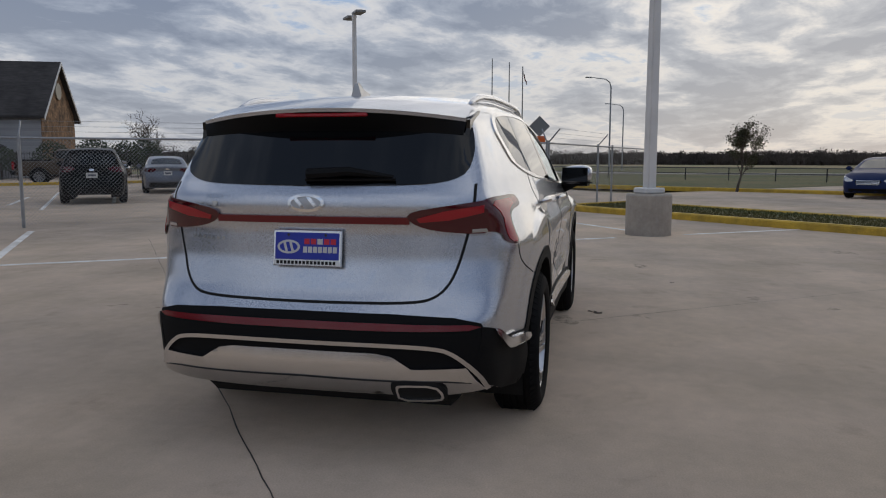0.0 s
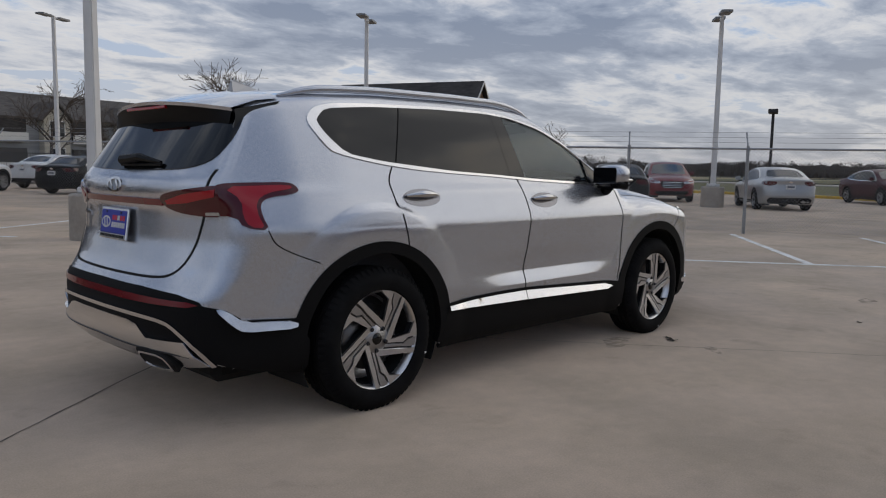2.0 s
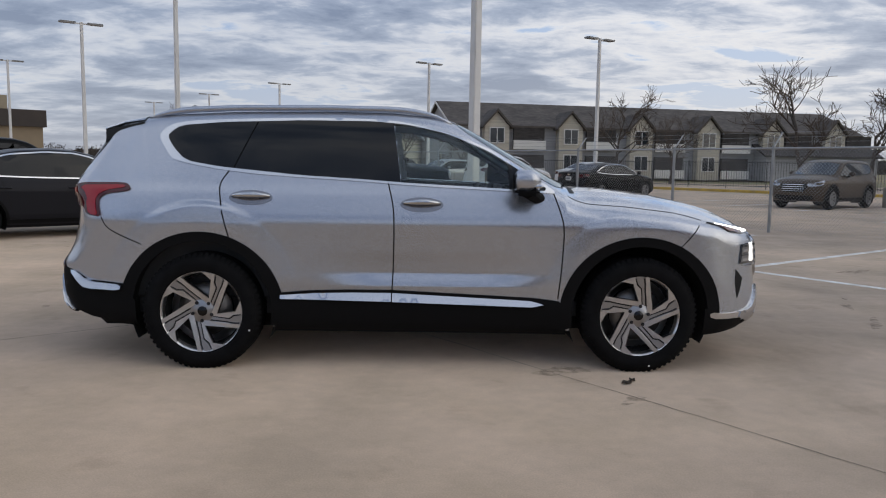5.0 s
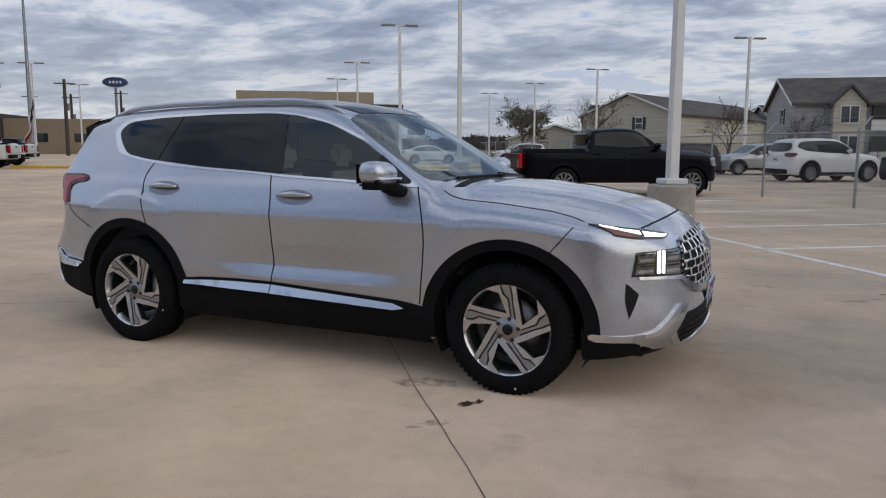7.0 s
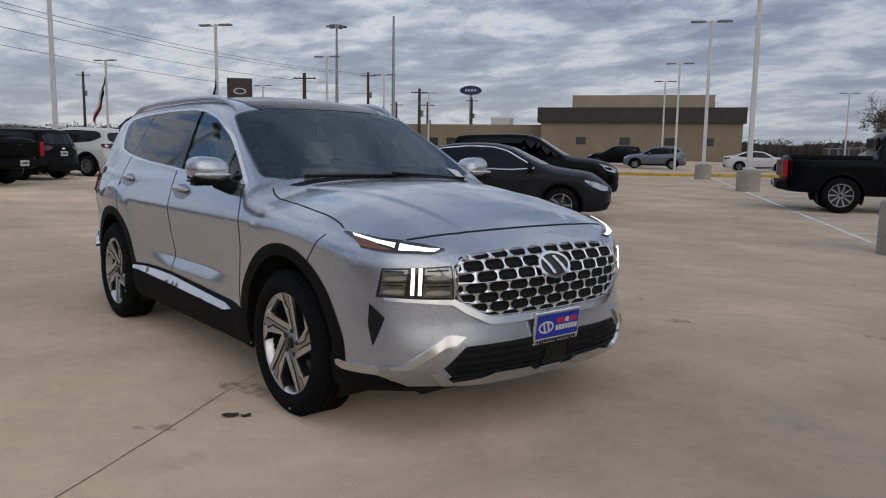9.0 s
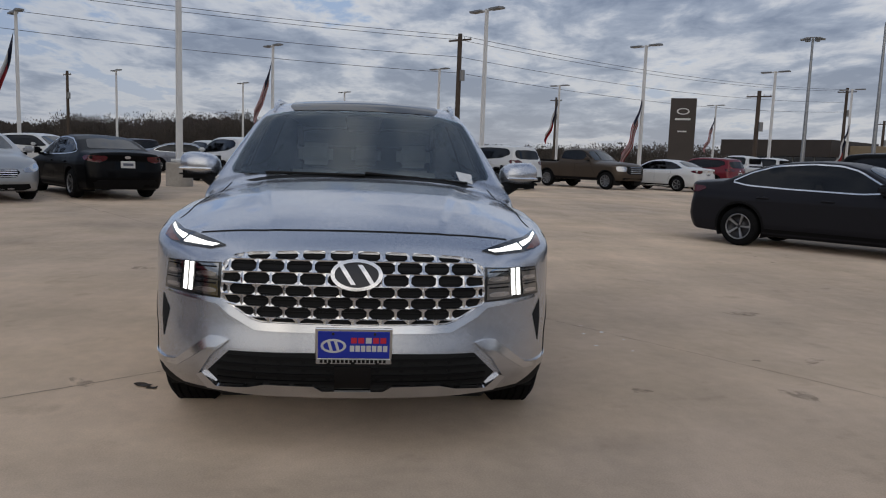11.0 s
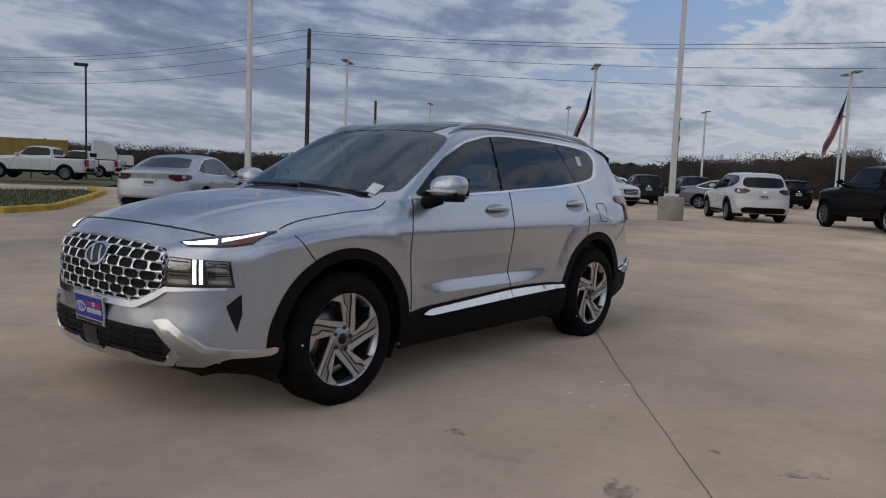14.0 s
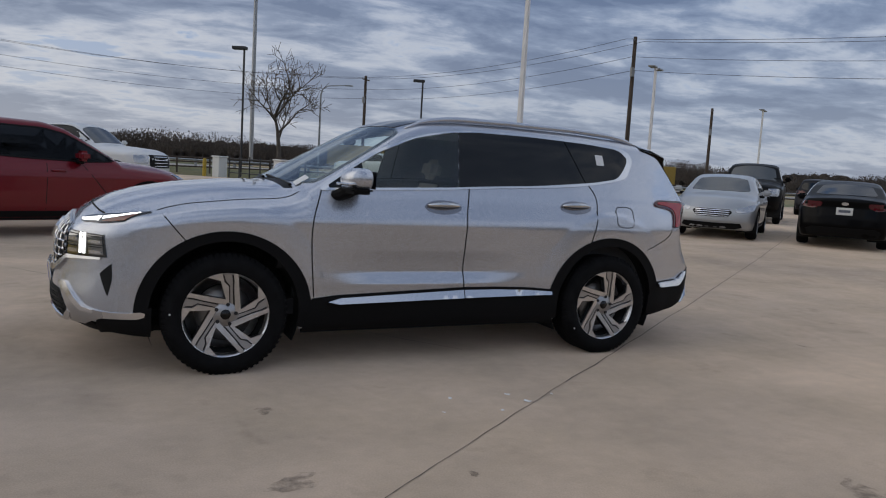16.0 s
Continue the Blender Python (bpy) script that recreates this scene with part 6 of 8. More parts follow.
    e2 = [(-.402, .368), (-.415, .384), (-.565, .381), (-.597, .335), (-.58, .313), (-.410, .313)]
    patch("exhaust_tip", e2, "rear", .046, M["chrome"], soft=1, depth=.02, step=.02, hole=[(-.412, .362), (-.424, .374), (-.558, .371), (-.585, .335), (-.573, .322), (-.418, .322)])
    # plate, badge, letters as bars, wiper, camera
    plate("rear", .918, -2.335, 8)
    badge("rear", .010, 1.110, .084, .036)
    for i in range(7):
        y0 = .585 - .026 * i
        patch("model_mark", [(y0, .963 - i * .0012), (y0 - .017, .963 - i * .0012), (y0 - .017, .946 - i * .0012), (y0, .946 - i * .0012)], "rear", .006, M["chrome"], soft=0, depth=.006, step=.05)
    for i in range(4):
        y0 = .500 - .022 * i
        patch("dealer_mark", [(y0, 1.142), (y0 - .016, 1.142), (y0 - .016, 1.126), (y0, 1.126)], "rear", .004, M["satin_silver"], soft=0, depth=.004, step=.05)
    patch("dealer_mark", [(.470, 1.112), (.442, 1.112), (.446, 1.098), (.456, 1.088), (.464, 1.098)], "rear", .004, M["plate_white"], soft=0, depth=.004, step=.05)
    a, b = on_rear([(.02, 1.215), (-.36, 1.212)])
    n = normal_at(np.array([a]))[0]
    pts = [Vector(a) + Vector(n) * .03, (Vector(a) + Vector(b)) / 2 + Vector(n) * .034 + Vector((0, 0, .012)), Vector(b) + Vector(n) * .018]
    w = part("rear_wiper", tube_bm(pts, [.026, .020, .008], 8), M["trim_black"], suv)
    a2, b2 = on_rear([(.03, 1.200), (-.37, 1.203)])
    part("wiper_blade", tube_bm([Vector(a2) + Vector(n) * .015, Vector(b2) + Vector(n) * .015], .008, 6), M["trim_black"], w)


def plate(face, zc, x, tilt):
    """A dealer's plate: chrome frame, blue field, an oval emblem and bars for the writing."""
    t = new("dealer_plate")
    t.parent = suv
    t.matrix_local = pose(x, 0.003, zc, 0, 0, 0) @ (pose(0, 0, 0, 0, tilt, 0) if face == "rear" else pose(0, 0, 0, 0, -tilt, 180))
    # outward is -x here
    part("plate_frame", box_bm(-.008, .006, -.157, .157, -.079, .079, .004), M["chrome"], t)
    part("plate_field", box_bm(-.010, .0, -.146, .146, -.050, .066, .002), M["plate_blue"], t)
    part("frame_text_field", box_bm(-.0095, .0, -.150, .150, -.073, -.052, .001), M["alloy"], t)
    out = -.0108
    # the field is seen from behind the car with +y at the left
    e = prism_bm([(.083 + .052 * math.cos(2 * math.pi * k / 32), .004 + .030 * math.sin(2 * math.pi * k / 32)) for k in range(32)], out, -.009, axis="x")
    em = part("plate_emblem", e, M["plate_white"], t)
    e = prism_bm([(.083 + .041 * math.cos(2 * math.pi * k / 32), .004 + .021 * math.sin(2 * math.pi * k / 32)) for k in range(32)], out - .0006, -.009, axis="x")
    part("emblem_core", e, M["plate_blue"], em)
    for d in (-.016, .012):
        part("emblem_bar", prism_bm([(.085 + d - .012, -.016), (.085 + d, -.016), (.085 + d + .012, .024), (.085 + d, .024)][::-1], out - .0012, -.009, axis="x"), M["plate_white"], em)
    for i in range(5):
        y1 = .012 - .030 * i
        part("plate_mark", box_bm(out, -.009, y1 - .024, y1, .016, .040), M["plate_white"] if i == 2 else M["plate_red"], t)
    for i in range(7):
        y1 = .016 - .0225 * i
        part("plate_mark", box_bm(out, -.009, y1 - .018, y1, -.020, .006), M["plate_white"], t)
    for i in range(16):
        y1 = .138 - .0172 * i
        part("frame_mark", box_bm(-.0102, -.009, y1 - .012, y1, -.070, -.056), M["gap"], t)
    for y in (-.085, .085):
        part("plate_screw", lathe_bm([(0, 0), (.006, 0), (.006, .003), (0, .004)], 10), M["alloy_grey"], t).matrix_local = pose(-.010, y, .056, 0, -90, 0)


def badge(face, yc, zc, a, b):
    """An oval chrome ring with slanted bars, plain shapes only."""
    sgn = -1 if face == "rear" else 1
    ring = [(yc + a * math.cos(t), zc + b * math.sin(t)) for t in np.linspace(0, 2 * math.pi, 40, endpoint=False)]
    hole = [(yc + (a - .016) * math.cos(t), zc + (b - .011) * math.sin(t)) for t in np.linspace(0, 2 * math.pi, 40, endpoint=False)]
    k = .034 if face == "front" else .012
    r = patch("badge", ring, face, k, M["chrome"], soft=0, step=.01, depth=.02, hole=hole, label="oval chrome badge")
    patch("badge_plate", [(yc + (a - .006) * math.cos(t), zc + (b - .004) * math.sin(t)) for t in np.linspace(0, 2 * math.pi, 40, endpoint=False)], face, k - .006, M["alloy_grey"] if face == "front" else M["alloy_mid"], r, soft=0, step=.02, depth=.018)
    for d in (-.38, .38):
        y0 = yc + d * a
        lean = -sgn * a * .26
        patch("badge_bar", [(y0 - .010 - lean, zc - b * .62), (y0 + .010 - lean, zc - b * .62), (y0 + .010 + lean, zc + b * .62), (y0 - .010 + lean, zc + b * .62)], face, k, M["chrome"], r, soft=0, step=.02, depth=.018)


def hero_front():
    G = both([(0, .858), (.20, .856), (.455, .845), (.537, .810), (.545, .664), (.415, .588), (.375, .577), (0, .571)])
    patch("grille_backing", G, "front", .003, M["gap"], soft=0)
    ribbon("grille_edge", G, "front", .012, .010, M["satin_silver"], closed=True, soft=1, height=.01)
    # lattice: staggered rows of six- to eight-sided openings between short pillars
    Gn = np.array(G)
    edge = [tuple(p) for p in G]
    turn_sign = sum(p[0] * q[1] - q[0] * p[1] for p, q in zip(edge, edge[1:] + edge[:1]))
    if turn_sign < 0:
        edge = edge[::-1]

    def trimmed(poly):
        for p, q in zip(edge, edge[1:] + edge[:1]):
            poly = clip(poly, p, q) if len(poly) > 2 else []
        return poly

    pw, pz = .1134, .0442
    vs, fs = [], []
    for j in range(7):
        zc = .8425 - pz * j
        for i in range(-6, 7):
            yc = pw * (i + (0 if j % 2 else .5))
            hw, hh = pw / 2, pz / 2
            # outer edge follows the wavy lines; the opening is inset more beside the pillars
            outer = [(yc - hw, zc - hh), (yc - hw * .5, zc - hh), (yc + hw * .5, zc - hh), (yc + hw, zc - hh), (yc + hw, zc), (yc + hw, zc + hh), (yc + hw * .5, zc + hh), (yc - hw * .5, zc + hh), (yc - hw, zc + hh), (yc - hw, zc)]
            a, b, c, d = hw - .0054, hh - .0027, hw - .0185, hh - .0125
            inner = [(yc - a, zc - d), (yc - c, zc - b), (yc + c, zc - b), (yc + a, zc - d), (yc + a, zc), (yc + a, zc + d), (yc + c, zc + b), (yc - c, zc + b), (yc - a, zc + d), (yc - a, zc)]
            keep = inside(Gn, np.array(outer))
            if not keep.any():
                continue
            if not keep.all():
                cen = np.array(trimmed(outer)).mean(0) if len(trimmed(outer)) > 2 else None
                if cen is None:
                    continue
                pull = []
                for (u0, w0), (u1, w1) in zip(outer, inner):
                    k0 = np.array([u0, w0]); k1 = np.array([u1, w1])
                    for _ in range(24):
                        if inside(Gn, k0[None])[0]:
                            break
                        k0 = cen + (k0 - cen) * .93
                    for _ in range(24):
                        if inside(Gn, k1[None])[0]:
                            break
                        k1 = cen + (k1 - cen) * .93
                    pull.append((k0, k1))
                outer, inner = [p[0] for p in pull], [cen + (p[1] - cen) * .9 for p in pull]
            o3, i3 = on_front(np.array(outer)), on_front(np.array(inner))
            no, ni = normal_at(o3), normal_at(i3)
            o = len(vs)
            vs += list(o3 + no * .0205) + list(i3 + ni * .017) + list(i3 + ni * .003)
            for k in range(10):
                m = (k + 1) % 10
                fs += [(o + k, o + m, o + 10 + m, o + 10 + k), (o + 10 + k, o + 10 + m, o + 20 + m, o + 20 + k)]
    mesh_ob("grille_lattice", vs, fs, M["chrome"], suv, label="chrome honeycomb grille lattice")
    for j in range(11):
        z = .838 - .024 * j
        half = .50 if z > .66 else .50 - (.66 - z) * 1.6
        ribbon("grille_slat", [(-half, z), (half, z)], "front", .008, .007, M["trim_black"], soft=0, step=.06)
    U = both([(0, .571), (.375, .577), (.415, .588), (.548, .664), (.66, .667), (.80, .674), (.80, .660), (.66, .650), (.56, .640), (.512, .603), (.40, .545), (.30, .541), (0, .541)])
    patch("grille_surround", U, "front", .010, M["satin_silver"], soft=0, depth=.02, label="chrome lower grille surround", lean=.12)
    for s in (-1, 1):
        def S(pts):
            return [(s * y, z) for y, z in pts]
        h = patch("headlamp", S([(.552, .810), (.805, .801), (.824, .674), (.553, .664)]), "front", .006, M["lamp_dark"], soft=0, depth=.02, step=.02, label="square headlamp with smoked inside")
        for nm, q, m in (("upper_lens", [(.560, .803), (.662, .800), (.668, .744), (.560, .742)], "lamp_bowl"), ("lower_lens", [(.560, .736), (.668, .738), (.678, .678), (.560, .672)], "lamp_bowl"),
                         ("upper_lens", [(.722, .797), (.799, .794), (.806, .742), (.728, .744)], "lamp_bowl"), ("lower_lens", [(.730, .738), (.806, .736), (.814, .686), (.738, .684)], "lamp_bowl")):
            ln = patch(nm, S(q), "front", .009, M[m], h, soft=0, depth=.006, step=.02)
            c = np.mean(q, 0)
            inner = [tuple(c + (np.array(p) - c) * [.84, .34] - [0, .011]) for p in q]
            patch("lens_cup", S(inner), "front", .011, M["lamp_ridge"], h, soft=1, depth=.004, step=.02)
            patch("lens_ridge", S([tuple(c + (np.array(p) - c) * [.80, .10] + [0, .018]) for p in q]), "front", .0125, M["gloss_black"], h, soft=0, depth=.003, step=.03)
        for y0 in (.672, .698):
            patch("daytime_bar", S([(y0, .803), (y0 + .012, .802), (y0 + .020, .686), (y0 + .008, .685)]), "front", .013, M["lamp_white"], h, soft=0, depth=.008, step=.03, label="lit white lamp bar")
        d = patch("front_lamp", S([(.545, .875), (.612, .860), (.68, .864), (.755, .865), (.80, .871), (.846, .884), (.840, .940), (.812, .934), (.756, .918), (.70, .913), (.655, .903), (.59, .888)]), "front", .007, M["lamp_dark"], soft=0, depth=.016, step=.014, label="slim lit lamp under the bonnet edge")
        patch("daytime_bar", S([(.572, .875), (.60, .867), (.735, .874), (.714, .897), (.69, .892), (.62, .879)]), "front", .010, M["lamp_white"], d, soft=0, depth=.006, step=.014, label="lit white lamp strip")
        patch("daytime_bar", S([(.743, .884), (.79, .902), (.829, .924), (.827, .932), (.785, .912), (.728, .899)]), "front", .010, M["lamp_white"], d, soft=0, depth=.006, step=.014, label="lit white lamp strip")
        patch("turn_lamp", S([(.755, .872), (.80, .875), (.845, .887), (.841, .923), (.826, .914), (.79, .893)]), "front", .009, M["amber"], d, soft=0, depth=.006, step=.014, label="amber turn lamp")
        patch("front_wing", S([(.508, .496), (.56, .508), (.592, .507), (.66, .455), (.745, .385), (.82, .367), (.82, .330), (.72, .288), (.60, .286), (.640, .342), (.585, .427)]), "front", .010, M["satin_silver"], soft=0, depth=.02, label="satin silver bumper wing", lean=.03)
        # brighter chrome along the upper edge puts the facet's highlight into the colour
        patch("wing_highlight", S([(.508, .496), (.56, .508), (.592, .507), (.66, .455), (.745, .385), (.79, .372), (.79, .356), (.735, .362), (.60, .456), (.56, .462)]), "front", .013, M["chrome"], soft=0, depth=.014, lean=.06)
    LG = both([(0, .459), (.15, .458), (.511, .453), (.604, .360), (.556, .310), (.43, .314), (0, .308)])
    patch("lower_grille", LG, "front", .003, M["gap"], soft=0)
    for z in (.432, .398, .364, .335):
        half = .535 if z > .40 else .56
        ribbon("lower_slat", [(-half + (.02 if z > .42 else 0), z), (half - (.02 if z > .42 else 0), z)], "front", .012, .010, M["trim_black"], soft=0, step=.05, height=.008)
        for i in range(11):
            y = -.5 + .1 * i + (.05 if int(z * 1000) % 2 else 0)
            if abs(y) < .50:
                patch("slat_tooth", [(y - .012, z - .004), (y + .012, z - .004), (y + .006, z - .016), (y - .006, z - .016)], "front", .010, M["trim_black"], soft=0, depth=.008, step=.05)
    patch("radar_cover", both([(0, .405), (.075, .405), (.075, .312), (0, .312)]), "front", .012, M["gloss_black"], soft=0)
    SK = both([(0, .308), (.126, .308), (.160, .325), (.360, .327), (.43, .313), (.560, .306), (.625, .350), (.650, .338), (.60, .294), (.42, .288), (0, .284)])
    patch("chin_strip", SK, "front", .014, M["chrome"], soft=0, depth=.03, label="chrome chin strip", lean=.25)
    patch("chin_trim", both([(0, .284), (.6, .294), (.76, .30), (.74, .24), (0, .225)]), "front", .006, M["cladding"], soft=0)
    plate("front", .492, 2.352, 6)
    badge("front", .008, .769, .106, .052)
    # bonnet edge seen from above, and two soft ridges
    cut = [(2.114, 0), (2.107, .30), (2.080, .555), (2.050, .670)]
    ribbon("bonnet_gap", [(x, -y) for x, y in cut[:0:-1]] + cut, "top", .010, .0014, M["gap"])
    for s in (-1, 1):
        ribbon("bonnet_gap", [(x, s * y) for x, y in ((1.775, .824), (1.724, .809), (1.64, .802), (1.42, .800), (1.20, .788), (1.00, .770), (.93, .745))], "top", .008, .0012, M["gap"])


def hero_top():
    scr = patch("windscreen", SCREEN, "top", .003, M["window_screen"], soft=1, depth=.004, step=.06)
    scr.visible_shadow = False
    inner = [(x * .955 + .028, y * .935) for x, y in SCREEN]
    patch("screen_border", SCREEN, "top", -.004, M["gloss_black"], soft=1, depth=.004, step=.05, hole=inner)
    patch("sensor_cover", [(.29, .13), (.29, -.13), (.40, -.10), (.40, .10)], "top", -.012, M["gloss_black"], soft=1, depth=.02)
    patch("cowl", [(1.000, .60), (1.022, 0), (1.000, -.60), (.955, -.66), (.990, 0), (.955, .66)], "top", .002, M["trim_black"], soft=0)
    for y0, y1 in ((.62, .02), (.02, -.55)):
        a, b = on_top([(1.01 - .05 * (abs(y0) / .6) ** 2, y0), (.985 - .06 * (abs(y1) / .6) ** 2, y1)])
        part("wiper_arm", tube_bm([Vector(a) + Vector((0, 0, .012)), Vector(b) + Vector((0, 0, .014))], .009, 6), M["trim_black"], suv)
    RF = [(.205, .50), (.235, .25), (.248, 0), (.235, -.25), (.205, -.50), (-1.00, -.50), (-1.02, 0), (-1.00, .50)]
    patch("glass_roof", RF, "top", .004, M["gloss_black"], soft=1, depth=.01, step=.06, label="dark panoramic glass roof")
    ribbon("roof_split", [(-.28, -.49), (-.28, .49)], "top", .012, .0055, M["trim_black"], soft=0, step=.05)
    # aerial fin
    b = on_top([(-1.52, 0), (-1.68, 0)])
    bm = bmesh.new()
    prof = [(-1.48, b[0][2] - .01), (-1.69, b[1][2] - .01), (-1.685, b[1][2] + .060), (-1.665, b[1][2] + .068), (-1.59, b[0][2] + .022)]
    a = [bm.verts.new((x, -.030 if z < b[0][2] else -.008, z)) for x, z in prof]
    c = [bm.verts.new((x, .030 if z < b[0][2] else .008, z)) for x, z in prof]
    bm.faces.new(a)
    bm.faces.new(c[::-1])
    for i in range(5):
        bm.faces.new((a[i], a[(i + 1) % 5], c[(i + 1) % 5], c[i]))
    part("aerial_fin", bm, M["alloy_mid"], suv)
    # price paper inside the screen
    p = on_top([(.93, .655), (.845, .655), (.845, .560), (.93, .575)])
    n = normal_at(p)
    lo = p + n * .0052
    st = mesh_ob("screen_paper", np.r_[lo, lo - n * .001], [(0, 1, 2, 3)[::-1], (4, 5, 6, 7), (0, 1, 5, 4), (1, 2, 6, 5), (2, 3, 7, 6), (3, 0, 4, 7)], M["paper"], suv, label="white paper sticker on the screen")
    patch("window_paper", [(-1.395, 1.375), (-1.325, 1.378), (-1.325, 1.455), (-1.395, 1.452)], "side", .0055, M["paper"], s=1, soft=0, depth=.001, label="white paper sticker on the window")


hero_rear()
hero_front()
hero_top()


def hero_inside():
    """Floor tub, dashboard, wheel and seats, seen through the clear glass."""
    part("floor_tub", box_bm(-1.9, 1.35, -.72, .72, .30, .40), M["dash"], suv)
    part("tub_wall", box_bm(-1.95, -1.88, -.6, .6, .40, 1.35), M["dash"], suv)
    for s in (-1, 1):
        part("door_card", box_bm(-1.85, .95, min(s * .70, s * .76), max(s * .70, s * .76), .40, 1.06, .02), M["dash"], suv)
    part("dashboard", prism_bm([(.42, .80), (.50, 1.03), (.66, 1.09), (.98, 1.07), (1.05, .60), (.60, .55)], -.72, .72, axis="y"), M["dash"], suv)
    part("screen_unit", box_bm(.46, .50, -.18, .14, 1.04, 1.16, .01), M["gloss_black"], suv)
    wheel = bmesh.new()
    pts = [(.18 * math.cos(a), .18 * math.sin(a), 0) for a in np.linspace(0, 2 * math.pi, 33)]
    tube_bm(pts, .014, 8, wheel, caps=False)
    tube_bm([(-.17, 0, 0), (.17, 0, 0)], .018, 6, wheel)
    w = part("steering_wheel", wheel, M["dash"], suv)
    w.matrix_local = pose(.34, .36, .98, 0, -62, 0)

    def seat(x, y, w=.50):
        t = new("seat")
        t.parent = suv
        t.location = (x, y, .40)
        part("seat_cushion", box_bm(-.25, .26, -w / 2, w / 2, .05, .24, .06, 3), M["seat_grey"], t)
        b = part("seat_back", box_bm(-.07, .07, -w / 2 + .02, w / 2 - .02, 0, .60, .06, 3), M["seat_grey"], t)
        b.matrix_local = pose(-.25, 0, .17, 0, -14, 0)
        for k in ((0,) if w < .7 else (-.42, 0, .42)):
            h = part("headrest", box_bm(-.05, .05, -.13, .13, 0, .17, .045, 3), M["seat_grey"], t)
            h.matrix_local = pose(-.40, k, .79, 0, -12, 0)

    seat(-.05, .37)
    seat(-.05, -.37)
    seat(-.98, 0, 1.25)
    part("inside_mirror", box_bm(.36, .40, -.11, .11, 1.42, 1.47, .015), M["gloss_black"], suv)
    part("roof_lining", box_bm(-1.8, .18, -.55, .55, 1.53, 1.55), M["seat_grey"], suv)
    part("underbody", box_bm(-2.15, 2.1, -.62, .62, .19, .32, .04), M["gap"], suv)


hero_inside()


def hero_wheel():
    """Tyre with grooves and a turbine alloy wheel, about the y axis, its face towards -y."""
    R, w = TYRE_R, .235
    prof = [(.250, -w * .44), (.257, -w / 2 + .004), (.274, -w / 2 - .004), (.304, -w / 2 - .007), (.330, -w / 2 + .003), (.348, -w * .40), (R - .004, -w * .33)]
    for g in (-.22, -.05, .10, .25):
        prof += [(R, w * (g - .06)), (R, w * (g - .022)), (R - .009, w * (g - .014)), (R - .009, w * (g + .014)), (R, w * (g + .022))]
    prof += [(R, w * .33), (.345, w * .42), (.30, w / 2), (.250, w * .44)]
    tyre = lathe_bm(prof, 72, axis="y")
    # shoulder blocks
    tread = bmesh.new()
    for k in range(64):
        a = 2 * math.pi * k / 64
        for y0, y1, r0, r1 in ((-w * .46, -w * .34, .333, R + .0005), (w * .34, w * .46, .333, R + .0005)):
            ca, sa, cb, sb = math.cos(a), math.sin(a), math.cos(a + .055), math.sin(a + .055)
            out = y0 if y0 < 0 else y1
            inn = y1 if y0 < 0 else y0
            v = [tread.verts.new(p) for p in ((r0 * ca, out, r0 * sa), (r0 * cb, out, r0 * sb), (r1 * cb, inn, r1 * sb), (r1 * ca, inn, r1 * sa))]
            u = [tread.verts.new((p.co.x * 1.005, p.co.y + (-.003 if y0 < 0 else .003), p.co.z * 1.005)) for p in v]
            tread.faces.new(u)
            for i in range(4):
                tread.faces.new((v[i], v[(i + 1) % 4], u[(i + 1) % 4], u[i]))
    rim = lathe_bm([(.150, .06), (.205, .05), (.214, -.02), (.222, -w * .40), (.2365, -w * .455), (.2395, -w * .46), (.2395, -w * .42)], 60, axis="y")
    disc = lathe_bm([(.05, -.010), (.155, -.010), (.155, .010), (.05, .010)], 40, axis="y")
    faces_bm, pocket = bmesh.new(), bmesh.new()

    second = bmesh.new()

    def arm(bm, pts, turn, y_in, y_out, thick):
        """A flat bar, drawn with the rim's radius as 1, whose face dips from the rim to the hub."""
        ca, sa = math.cos(radians(turn)), math.sin(radians(turn))
        v = []
        for x, z in pts:
            r = min(1.0, math.hypot(x, z) / .95)
            v.append(((x * ca - z * sa) * .2385, y_out + (y_in - y_out) * (1 - r), (x * sa + z * ca) * .2385))
        lo = [bm.verts.new(p) for p in v]
        hi = [bm.verts.new((p[0], p[1] + thick, p[2])) for p in v]
        bm.faces.new(lo)
        n = len(v)
        for i in range(n):
            bm.faces.new((lo[i], lo[(i + 1) % n], hi[(i + 1) % n], hi[i]))

    for k in range(5):
        b = 72 * k
        arm(pocket, [(-.473, .851), (-.16, .965), (.203, .95), (.235, .72), (.338, .077), (.20, 0), (0, .10), (-.02, .36), (-.18, .784)], b, -.060, -.092, .035)
        arm(faces_bm, [(-.473, .851), (-.16, .965), (-.095, .76), (.010, .665), (.060, .27), (-.005, .25), (-.02, .36), (-.18, .784)], b, -.070, -.104, .014)
        arm(second, [(-.125, .960), (.05, .972), (.088, .80), (.105, .60), (.165, .13), (.092, .22), (.045, .68), (-.055, .78)], b, -.067, -.101, .010)
        arm(faces_bm, [(.095, .968), (.203, .955), (.235, .72), (.338, .077), (.215, .06), (.140, .60), (.128, .80)], b, -.070, -.104, .014)
    hub = lathe_bm([(0, -.078), (.066, -.0775), (.071, -.070), (.072, -.05)], 40, axis="y")
    cap = lathe_bm([(0, -.086), (.024, -.085), (.028, -.080), (.028, -.076)], 28, axis="y")
    out = []
